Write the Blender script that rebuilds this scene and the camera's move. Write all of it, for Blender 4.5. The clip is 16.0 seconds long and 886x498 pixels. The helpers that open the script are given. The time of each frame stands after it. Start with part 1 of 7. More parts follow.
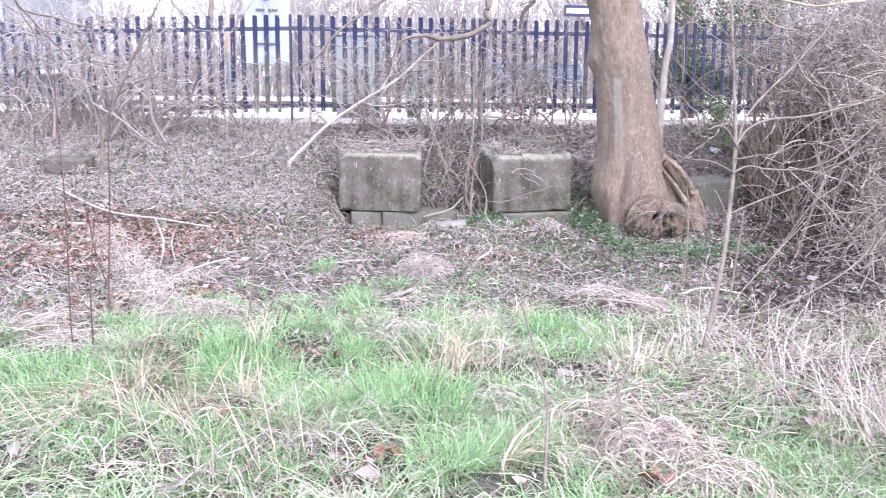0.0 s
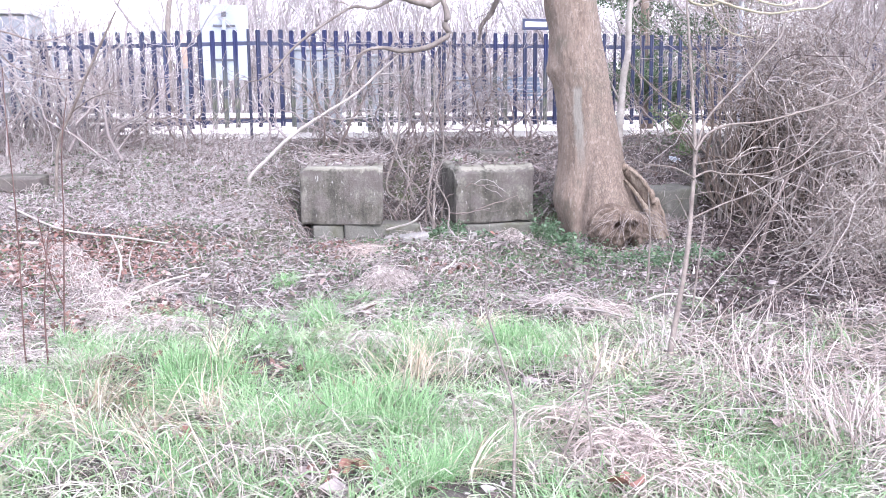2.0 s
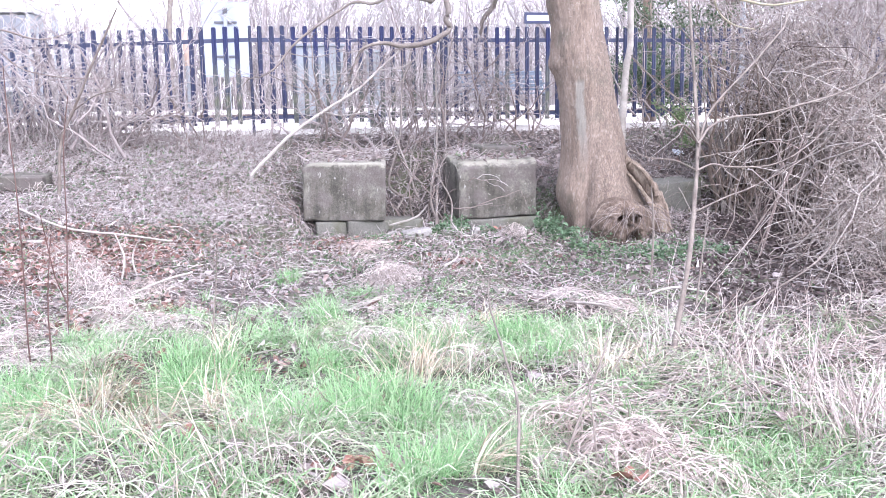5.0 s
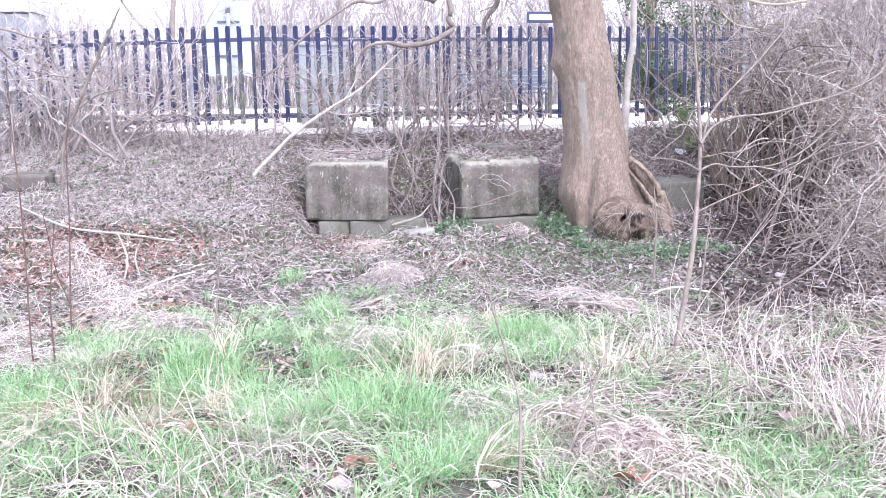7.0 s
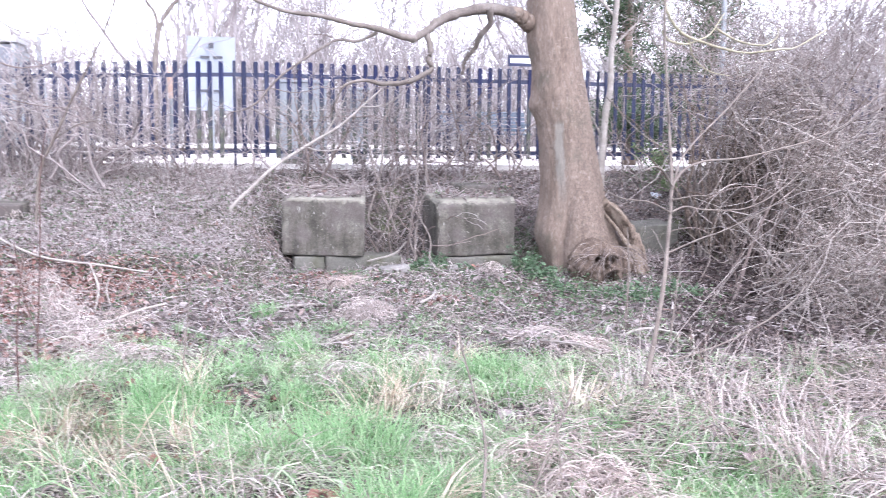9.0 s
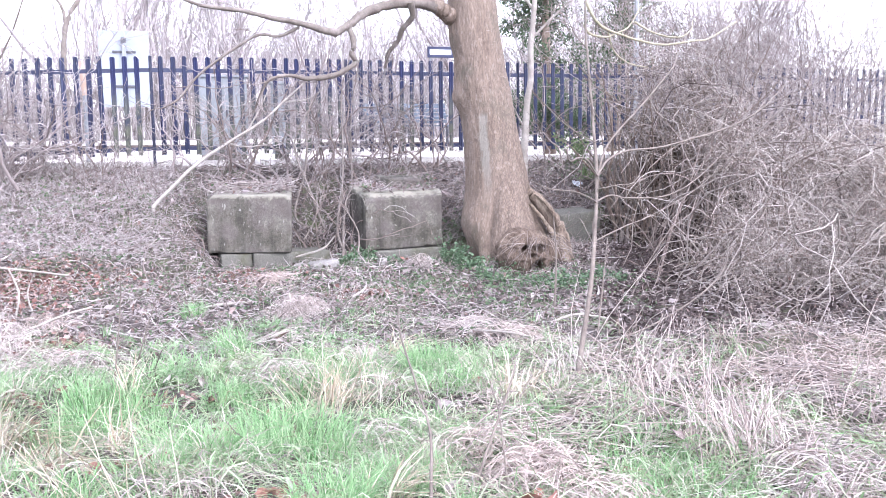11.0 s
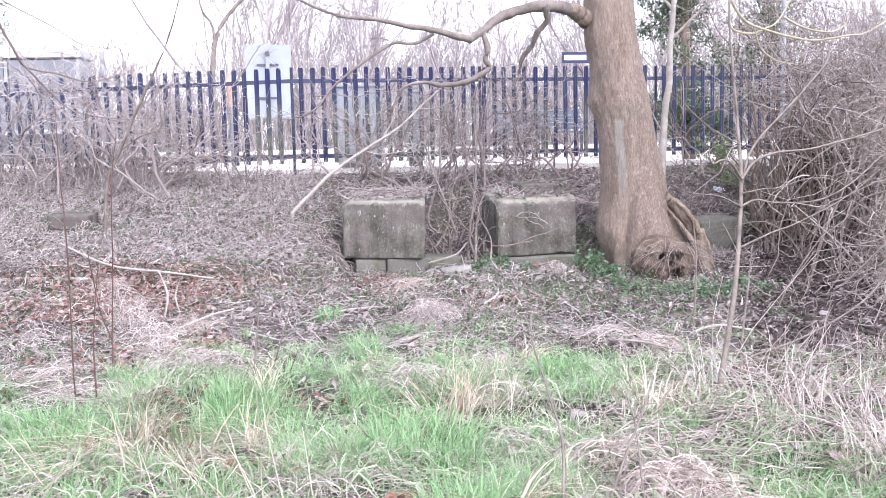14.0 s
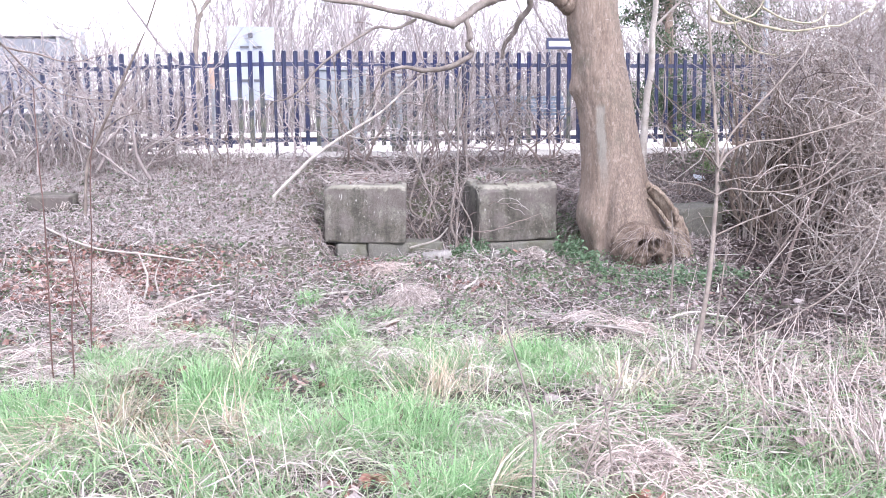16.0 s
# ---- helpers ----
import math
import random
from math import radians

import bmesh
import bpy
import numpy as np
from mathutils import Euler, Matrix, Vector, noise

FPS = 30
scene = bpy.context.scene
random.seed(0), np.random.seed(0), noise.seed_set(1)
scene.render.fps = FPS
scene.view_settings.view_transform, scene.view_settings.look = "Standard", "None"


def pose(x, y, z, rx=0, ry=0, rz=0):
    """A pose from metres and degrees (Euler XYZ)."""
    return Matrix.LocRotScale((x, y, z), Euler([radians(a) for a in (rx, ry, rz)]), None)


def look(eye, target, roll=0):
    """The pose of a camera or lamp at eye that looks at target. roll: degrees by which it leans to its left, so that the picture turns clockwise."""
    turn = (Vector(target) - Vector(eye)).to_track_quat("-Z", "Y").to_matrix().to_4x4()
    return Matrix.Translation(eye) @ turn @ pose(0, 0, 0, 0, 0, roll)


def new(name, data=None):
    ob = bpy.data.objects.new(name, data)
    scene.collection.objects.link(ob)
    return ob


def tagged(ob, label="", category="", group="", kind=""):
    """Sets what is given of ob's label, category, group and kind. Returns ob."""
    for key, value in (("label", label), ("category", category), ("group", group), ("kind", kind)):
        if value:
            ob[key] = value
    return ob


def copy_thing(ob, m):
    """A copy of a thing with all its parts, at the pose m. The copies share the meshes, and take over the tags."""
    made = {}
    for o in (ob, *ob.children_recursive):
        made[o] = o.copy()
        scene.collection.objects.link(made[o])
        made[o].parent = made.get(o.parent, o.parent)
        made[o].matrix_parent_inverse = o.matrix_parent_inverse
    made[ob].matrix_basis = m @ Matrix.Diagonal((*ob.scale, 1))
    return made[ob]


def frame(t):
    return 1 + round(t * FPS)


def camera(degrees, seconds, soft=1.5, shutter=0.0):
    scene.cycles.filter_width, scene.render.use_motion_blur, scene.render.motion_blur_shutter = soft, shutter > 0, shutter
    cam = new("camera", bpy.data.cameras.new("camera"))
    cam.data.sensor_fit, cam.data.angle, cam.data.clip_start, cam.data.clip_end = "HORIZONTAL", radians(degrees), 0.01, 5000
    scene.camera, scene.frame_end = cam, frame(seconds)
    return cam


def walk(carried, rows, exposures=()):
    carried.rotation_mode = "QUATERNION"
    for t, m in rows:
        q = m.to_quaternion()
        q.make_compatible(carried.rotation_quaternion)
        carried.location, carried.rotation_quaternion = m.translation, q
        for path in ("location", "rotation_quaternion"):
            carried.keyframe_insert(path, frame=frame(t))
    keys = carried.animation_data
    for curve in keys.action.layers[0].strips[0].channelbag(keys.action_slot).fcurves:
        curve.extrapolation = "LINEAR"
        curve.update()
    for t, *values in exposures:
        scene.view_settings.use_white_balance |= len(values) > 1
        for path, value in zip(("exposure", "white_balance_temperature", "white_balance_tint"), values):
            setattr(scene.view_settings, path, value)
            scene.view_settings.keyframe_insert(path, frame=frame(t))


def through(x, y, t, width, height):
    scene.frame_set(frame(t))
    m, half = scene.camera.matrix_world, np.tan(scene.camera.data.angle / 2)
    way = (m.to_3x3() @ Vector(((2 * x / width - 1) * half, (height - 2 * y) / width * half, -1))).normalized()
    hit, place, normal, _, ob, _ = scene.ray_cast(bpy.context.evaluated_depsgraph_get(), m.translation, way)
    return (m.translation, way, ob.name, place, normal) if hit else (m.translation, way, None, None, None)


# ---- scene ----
# camera and its walk
cam = camera(53.6, 16.0, soft=0.65, shutter=0.3)
PATH = [
    (0, -0.022, -0.05, 1.532, 80.59, -0.38, -9.3),
    (0.5, -0.032, -0.05, 1.484, 80.31, -0.36, -12.12),
    (1, 0, -0.019, 1.482, 83.14, -0.06, -12.44),
    (1.5, 0.002, -0.006, 1.488, 82.06, -0.43, -12.62),
    (2, -0.011, -0.009, 1.489, 81.61, 0.38, -11.81),
    (2.5, 0, -0.006, 1.486, 81.36, 0.73, -11.56),
    (3, -0.008, -0.004, 1.488, 81.13, 0.78, -11.76),
    (3.5, -0.002, -0.001, 1.492, 81.19, 0.96, -11.63),
    (4, -0.002, -0.001, 1.492, 81.28, 0.93, -11.72),
    (6.5, -0.001, -0.001, 1.49, 81.24, 0.85, -11.46),
    (7, 0.001, -0.001, 1.496, 81.22, 0.89, -11.45),
    (7.5, -0.056, -0.01, 1.521, 81.79, 1.64, -10.66),
    (8, -0.004, -0.012, 1.505, 83.79, 1.42, -9.01),
    (8.5, -0.011, -0.018, 1.492, 84.35, 0, -10.06),
    (9, 0.042, -0.031, 1.474, 83.82, -0.46, -12.61),
    (9.2, 0.037, -0.024, 1.482, 83.72, -1.94, -14.77),
    (11.3, -0.05, -0.09, 1.5, 83.2, 0.75, -17.97),
    (11.5, -0.04, -0.1, 1.492, 82.89, 1.55, -15.61),
    (12, -0.033, -0.002, 1.486, 82.94, 2.3, -10.56),
    (12.5, -0.018, 0.01, 1.468, 83.2, 2.08, -7.4),
    (13, -0.013, 0.003, 1.466, 83.57, 1.29, -7.94),
    (13.5, -0.014, 0.012, 1.469, 84.05, 1.33, -8.38),
    (14, -0.025, 0.009, 1.47, 83.9, 1.22, -9.23),
    (14.5, 0.019, -0.032, 1.482, 82.92, 1.14, -8.47),
    (15, 0.023, -0.031, 1.481, 82.81, 1.12, -8.94),
    (15.5, 0.005, -0.035, 1.478, 82.92, 1.13, -9.48),
    (16, 0.003, -0.037, 1.479, 82.88, 0.53, -10.20),
]
LIGHT = 1.50
walk(cam, [(t, pose(x, y, z, rx, ry, rz)) for t, x, y, z, rx, ry, rz in PATH],
     exposures=[(0.0, LIGHT - 0.02, 5900, 20), (1.0, LIGHT + 0.04, 5860, 20), (7.0, LIGHT + 0.09, 5830, 20), (9.0, LIGHT - 0.12, 5830, 20), (11.4, LIGHT + 0.05, 5850, 20), (12.6, LIGHT - 0.02, 5850, 20), (14.2, LIGHT - 0.16, 6000, 20), (16.0, LIGHT - 0.05, 5990, 20)])

# overcast winter daylight
SUN_UP, SUN_ROUND = 48, 160
world = bpy.data.worlds.new("overcast_sky")
scene.world = world
world.use_nodes = True
wn, wl = world.node_tree.nodes, world.node_tree.links
sky = wn.new("ShaderNodeTexSky")
sky.sky_type, sky.sun_disc = "NISHITA", False
sky.sun_elevation, sky.sun_rotation = radians(SUN_UP), radians(SUN_ROUND)
sky.dust_density, sky.air_density = 2.0, 1.0
cloud = wn.new("ShaderNodeHueSaturation")
cloud.inputs["Saturation"].default_value = 0.25
wl.new(sky.outputs[0], cloud.inputs["Color"])
wl.new(cloud.outputs[0], wn["Background"].inputs["Color"])
wn["Background"].inputs["Strength"].default_value = 0.3
sun = new("sun", bpy.data.lights.new("sun", "SUN"))
sun.data.energy, sun.data.angle, sun.data.color = 0.5, radians(40), (1.0, 0.96, 0.9)
sun.matrix_basis = look((0, 0, 0), (-math.sin(radians(SUN_ROUND)), -math.cos(radians(SUN_ROUND)), -math.tan(radians(SUN_UP))))

# ---------------------------------------------------------------- materials
def ramp_of(nt, cols, fac):
    r = nt.nodes.new("ShaderNodeValToRGB")
    while len(r.color_ramp.elements) < len(cols):
        r.color_ramp.elements.new(0.5)
    for i, c in enumerate(cols):
        r.color_ramp.elements[i].position = i / max(1, len(cols) - 1)
        r.color_ramp.elements[i].color = (*c, 1)
    nt.links.new(fac, r.inputs[0])
    return r.outputs[0]


def noise_of(nt, scale, detail=5, rough=0.6, stretch=None):
    tc = nt.nodes.new("ShaderNodeTexCoord")
    n = nt.nodes.new("ShaderNodeTexNoise")
    n.inputs["Scale"].default_value, n.inputs["Detail"].default_value, n.inputs["Roughness"].default_value = scale, detail, rough
    vec = tc.outputs["Object"]
    if stretch:
        m = nt.nodes.new("ShaderNodeMapping")
        m.inputs["Scale"].default_value = stretch
        nt.links.new(vec, m.inputs[0])
        vec = m.outputs[0]
    nt.links.new(vec, n.inputs["Vector"])
    return n.outputs["Fac"]


def spread(nt, fac, a, b):
    m = nt.nodes.new("ShaderNodeMapRange")
    m.inputs["From Min"].default_value, m.inputs["From Max"].default_value = a, b
    nt.links.new(fac, m.inputs[0])
    return m.outputs[0]


def blend(nt, fac, a, b, kind="MIX"):
    m = nt.nodes.new("ShaderNodeMix")
    m.data_type, m.blend_type = "RGBA", kind
    for sock, v in ((m.inputs[0], fac), (m.inputs[6], a), (m.inputs[7], b)):
        if isinstance(v, (int, float)):
            sock.default_value = v
        elif isinstance(v, tuple):
            sock.default_value = (*v, 1)
        else:
            nt.links.new(v, sock)
    return m.outputs[2]


def mat(name, cols, scale=6.0, rough=0.85, bump=0.3, bscale=60.0, metal=0.0, by="noise", grain=0.35, stretch=None,
        stain=None, stain_scale=1.2, stain_cut=(0.52, 0.62), stain_top=None, spec=0.3, through=0.0, streak=0.0, fine_stretch=True):
    """A procedural surface: a broad colour ramp (by noise, by loose island or by object), grain, an optional stain and fine relief."""
    m = bpy.data.materials.new(name)
    m.use_nodes = True
    nt = m.node_tree
    b = nt.nodes["Principled BSDF"]
    broad = spread(nt, noise_of(nt, scale, stretch=stretch), 0.28, 0.72)
    if by == "island":
        g = nt.nodes.new("ShaderNodeNewGeometry")
        fac = g.outputs["Random Per Island"]
    elif by == "object":
        g = nt.nodes.new("ShaderNodeObjectInfo")
        fac = g.outputs["Random"]
    else:
        fac = broad
    col = ramp_of(nt, cols, fac)
    fine = noise_of(nt, bscale, 6, 0.7, stretch if fine_stretch else None)
    g2 = nt.nodes.new("ShaderNodeMapRange")
    g2.inputs["From Min"].default_value, g2.inputs["From Max"].default_value = 0.25, 0.75
    g2.inputs["To Min"].default_value, g2.inputs["To Max"].default_value = 1 - grain, 1 + grain
    nt.links.new(fine, g2.inputs[0])
    cc = nt.nodes.new("ShaderNodeCombineColor")
    for i in range(3):
        nt.links.new(g2.outputs[0], cc.inputs[i])
    col = blend(nt, 1.0, col, cc.outputs[0], "MULTIPLY")
    if streak:
        run = nt.nodes.new("ShaderNodeMapRange")
        run.inputs["From Min"].default_value, run.inputs["From Max"].default_value = 0.35, 0.65
        run.inputs["To Min"].default_value, run.inputs["To Max"].default_value = 1 - streak, 1 + 0.5 * streak
        nt.links.new(noise_of(nt, 7.0, 5, 0.6, (1, 1, 0.12)), run.inputs[0])
        sc = nt.nodes.new("ShaderNodeCombineColor")
        for i in range(3):
            nt.links.new(run.outputs[0], sc.inputs[i])
        col = blend(nt, 1.0, col, sc.outputs[0], "MULTIPLY")
    if stain:
        s = spread(nt, noise_of(nt, stain_scale, 7, 0.65), *stain_cut)
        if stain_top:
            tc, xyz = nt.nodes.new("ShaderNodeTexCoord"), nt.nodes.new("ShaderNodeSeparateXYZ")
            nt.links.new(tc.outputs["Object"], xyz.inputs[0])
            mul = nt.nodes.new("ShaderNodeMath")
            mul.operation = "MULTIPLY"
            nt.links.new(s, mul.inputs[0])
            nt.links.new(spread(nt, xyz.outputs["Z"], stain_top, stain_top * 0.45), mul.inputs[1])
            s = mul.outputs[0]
        col = blend(nt, s, col, stain)
    nt.links.new(col, b.inputs["Base Color"])
    b.inputs["Roughness"].default_value, b.inputs["Metallic"].default_value = rough, metal
    b.inputs["Specular IOR Level"].default_value = spec
    if bump:
        bp = nt.nodes.new("ShaderNodeBump")
        bp.inputs["Strength"].default_value, bp.inputs["Distance"].default_value = bump, 0.02
        nt.links.new(fine, bp.inputs["Height"])
        nt.links.new(bp.outputs[0], b.inputs["Normal"])
    if through:
        t = nt.nodes.new("ShaderNodeBsdfTranslucent")
        nt.links.new(col, t.inputs[0])
        mx = nt.nodes.new("ShaderNodeMixShader")
        mx.inputs[0].default_value = through
        nt.links.new(b.outputs[0], mx.inputs[1])
        nt.links.new(t.outputs[0], mx.inputs[2])
        nt.links.new(mx.outputs[0], nt.nodes["Material Output"].inputs[0])
    return m


M_SOIL = mat("soil_and_litter", [(0.034, 0.028, 0.026), (0.062, 0.051, 0.048), (0.105, 0.088, 0.082), (0.05, 0.045, 0.039)], 9, 0.95, 0.8, 45, grain=0.6,
             stain=(0.085, 0.10, 0.045), stain_scale=1.1, stain_cut=(0.50, 0.66))
M_LEAF = mat("dead_leaves", [(0.07, 0.053, 0.05), (0.17, 0.135, 0.127), (0.33, 0.29, 0.28), (0.095, 0.074, 0.07), (0.20, 0.13, 0.11), (0.40, 0.36, 0.35), (0.12, 0.096, 0.09), (0.26, 0.22, 0.212), (0.08, 0.07, 0.06), (0.15, 0.12, 0.11)], 20, 0.8, 0.2, 90, by="island", grain=0.3)
M_SHADELEAF = mat("leaf_mould", [(0.04, 0.029, 0.028), (0.06, 0.044, 0.042), (0.085, 0.064, 0.06), (0.05, 0.036, 0.034)], 20, 0.85, 0.2, 90, by="island", grain=0.3)
M_REDLEAF = mat("rust_leaves", [(0.14, 0.072, 0.06), (0.21, 0.11, 0.09), (0.10, 0.055, 0.046), (0.27, 0.165, 0.14), (0.33, 0.265, 0.245), (0.16, 0.095, 0.08)], 20, 0.75, 0.2, 90, by="island", grain=0.3)
M_TWIG = mat("dry_twigs", [(0.13, 0.10, 0.09), (0.25, 0.215, 0.20), (0.42, 0.385, 0.37), (0.17, 0.13, 0.115), (0.34, 0.30, 0.285), (0.10, 0.075, 0.068)], 30, 0.85, 0.2, 120, by="island", grain=0.3)
M_BLEACHED = mat("bleached_twigs", [(0.20, 0.167, 0.157), (0.34, 0.30, 0.29), (0.47, 0.43, 0.42), (0.25, 0.21, 0.20), (0.40, 0.36, 0.35), (0.14, 0.112, 0.105)], 30, 0.85, 0.2, 120, by="island", grain=0.25)
M_SCRUB = mat("scrub_stems", [(0.09, 0.07, 0.064), (0.17, 0.138, 0.125), (0.34, 0.295, 0.27), (0.12, 0.092, 0.082), (0.25, 0.21, 0.19)], 30, 0.85, 0.2, 120, by="island", grain=0.3)
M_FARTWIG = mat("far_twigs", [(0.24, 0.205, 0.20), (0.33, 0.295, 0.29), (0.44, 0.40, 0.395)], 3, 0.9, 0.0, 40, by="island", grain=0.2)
# ivy leaf colour kept very dark to stand in for shade
M_SHADEIVY = mat("shade_ivy_leaves", [(0.035, 0.028, 0.022), (0.06, 0.048, 0.036), (0.09, 0.075, 0.055)], 20, 0.85, 0.1, 60, by="island", grain=0.3)
M_BRAMBLE = mat("bramble_stems", [(0.075, 0.056, 0.05), (0.22, 0.18, 0.158), (0.37, 0.325, 0.295), (0.11, 0.084, 0.073), (0.50, 0.455, 0.415), (0.24, 0.197, 0.17), (0.14, 0.108, 0.094)], 30, 0.85, 0.2, 120, by="island", grain=0.3)
M_GREEN = mat("green_grass", [(0.112, 0.215, 0.088), (0.185, 0.32, 0.14), (0.32, 0.45, 0.25), (0.143, 0.265, 0.11), (0.44, 0.53, 0.36), (0.205, 0.36, 0.172)], 5, 0.55, 0.0, 80, by="island", grain=0.2, through=0.3)
M_FRESH = mat("fresh_grass", [(0.118, 0.245, 0.097), (0.183, 0.345, 0.148), (0.30, 0.455, 0.235), (0.14, 0.29, 0.115), (0.43, 0.53, 0.325), (0.213, 0.375, 0.172)], 5, 0.5, 0.0, 80, by="island", grain=0.2, through=0.3)
M_STRAW = mat("dry_grass", [(0.36, 0.295, 0.20), (0.56, 0.49, 0.375), (0.20, 0.155, 0.11), (0.66, 0.60, 0.50), (0.46, 0.385, 0.28), (0.28, 0.22, 0.16)], 5, 0.6, 0.0, 80, by="island", grain=0.2, through=0.25)
M_STALK = mat("bleached_straw_stalks", [(0.44, 0.37, 0.28), (0.57, 0.50, 0.40), (0.30, 0.24, 0.175), (0.63, 0.57, 0.47), (0.50, 0.42, 0.32)], 5, 0.6, 0.0, 80, by="island", grain=0.2, through=0.2)
M_ASHGRASS = mat("bleached_grass", [(0.34, 0.285, 0.26), (0.52, 0.465, 0.435), (0.17, 0.13, 0.115), (0.62, 0.565, 0.53), (0.42, 0.36, 0.33), (0.25, 0.20, 0.18)], 5, 0.6, 0.0, 80, by="island", grain=0.2, through=0.2)
M_PALE = mat("pale_straw", [(0.37, 0.30, 0.265), (0.51, 0.435, 0.395), (0.21, 0.16, 0.14), (0.60, 0.53, 0.49), (0.43, 0.355, 0.315), (0.29, 0.225, 0.195)], 5, 0.6, 0.0, 80, by="island", grain=0.2, through=0.2)
M_PALEGREEN = mat("pale_green_grass", [(0.25, 0.36, 0.19), (0.44, 0.47, 0.335), (0.14, 0.24, 0.10), (0.60, 0.585, 0.49), (0.195, 0.34, 0.15), (0.50, 0.47, 0.385), (0.17, 0.17, 0.10), (0.24, 0.37, 0.183)], 5, 0.55, 0.0, 80, by="island", grain=0.2, through=0.25)
M_HERB = mat("low_green_leaves", [(0.06, 0.095, 0.05), (0.10, 0.15, 0.078), (0.16, 0.215, 0.12)], 5, 0.5, 0.1, 60, by="island", grain=0.2, through=0.2)
M_NETTLE = mat("nettle_leaves", [(0.055, 0.10, 0.05), (0.09, 0.148, 0.082), (0.14, 0.205, 0.127), (0.07, 0.12, 0.064)], 5, 0.55, 0.2, 60, by="island", grain=0.25, through=0.2)
M_SHRUB = mat("shrub_leaves", [(0.09, 0.15, 0.055), (0.15, 0.225, 0.09), (0.22, 0.30, 0.14), (0.12, 0.18, 0.07)], 5, 0.45, 0.1, 60, by="island", grain=0.2, through=0.25)
M_SCRAP = mat("pale_plastic", [(0.32, 0.38, 0.45), (0.62, 0.66, 0.70), (0.75, 0.76, 0.77)], 30, 0.35, 0.1, 60, grain=0.1, through=0.2)
M_IVY = mat("ivy_leaves", [(0.03, 0.052, 0.026), (0.05, 0.082, 0.04), (0.09, 0.13, 0.065)], 5, 0.45, 0.1, 60, by="island", grain=0.2, through=0.15)
M_BARK = mat("brown_bark", [(0.12, 0.088, 0.068), (0.165, 0.125, 0.099), (0.216, 0.167, 0.136), (0.143, 0.109, 0.087)], 3.2, 0.92, 0.9, 48, grain=0.42, stretch=(1, 1, 0.26),
             stain=(0.125, 0.112, 0.085), stain_scale=2.3, stain_cut=(0.54, 0.70))
M_LIMB = mat("grey_limb_bark", [(0.105, 0.087, 0.076), (0.165, 0.14, 0.124), (0.23, 0.20, 0.182)], 7, 0.9, 0.4, 60, grain=0.35)
M_ROOT = mat("rotten_wood", [(0.065, 0.046, 0.035), (0.13, 0.096, 0.074), (0.20, 0.155, 0.122)], 9, 0.92, 1.0, 70, grain=0.65, stretch=(1, 1, 0.3))
M_TORN = mat("torn_wood", [(0.075, 0.054, 0.040), (0.145, 0.108, 0.083), (0.225, 0.18, 0.142), (0.115, 0.085, 0.064)], 13, 0.9, 1.0, 60, grain=0.6, stretch=(1, 1, 0.35))
M_PALEBARK = mat("pale_stem_bark", [(0.225, 0.20, 0.178), (0.295, 0.267, 0.24), (0.375, 0.343, 0.315)], 9, 0.85, 0.3, 70, grain=0.2, stretch=(1, 1, 1.4))
M_SAPBARK = mat("sapling_bark", [(0.095, 0.077, 0.065), (0.145, 0.12, 0.103), (0.205, 0.176, 0.152)], 9, 0.8, 0.2, 90, grain=0.25)
M_LICHENBARK = mat("lichened_bark", [(0.20, 0.18, 0.125), (0.30, 0.275, 0.19), (0.38, 0.35, 0.26)], 12, 0.88, 0.3, 90, grain=0.3)
M_REDSTEM = mat("reddish_stem", [(0.07, 0.038, 0.034), (0.11, 0.065, 0.056)], 12, 0.8, 0.2, 90, grain=0.25)


def lichen_on(m, x0, slope, half, z0, z1, colour):
    """A ragged upright streak of lichen on the front of the bark."""
    nt = m.node_tree
    b = nt.nodes["Principled BSDF"]
    col = b.inputs["Base Color"].links[0].from_socket
    tc, xyz = nt.nodes.new("ShaderNodeTexCoord"), nt.nodes.new("ShaderNodeSeparateXYZ")
    nt.links.new(tc.outputs["Object"], xyz.inputs[0])

    def op(kind, p, q=None):
        n = nt.nodes.new("ShaderNodeMath")
        n.operation = kind
        for k, v in enumerate((p, q)):
            if v is not None:
                if isinstance(v, (int, float)):
                    n.inputs[k].default_value = v
                else:
                    nt.links.new(v, n.inputs[k])
        return n.outputs[0]
    wob = op("MULTIPLY", op("SUBTRACT", noise_of(nt, 16.0, 5, 0.7, (1, 1, 0.35)), 0.5), 0.09)
    off = op("ADD", op("SUBTRACT", op("SUBTRACT", xyz.outputs["X"], x0), op("MULTIPLY", op("SUBTRACT", z1, xyz.outputs["Z"]), slope)), wob)
    band = spread(nt, op("ABSOLUTE", off), half * 1.25, half * 0.6)
    ends = op("MULTIPLY", spread(nt, op("ADD", xyz.outputs["Z"], wob), z1 + 0.02, z1 - 0.03), spread(nt, op("ADD", xyz.outputs["Z"], wob), z0 - 0.1, z0 + 0.3))
    front = spread(nt, xyz.outputs["Y"], 9.45, 9.35)
    fac = op("MULTIPLY", op("MULTIPLY", band, ends), op("MULTIPLY", front, 0.75))
    nt.links.new(blend(nt, fac, col, colour), b.inputs["Base Color"])


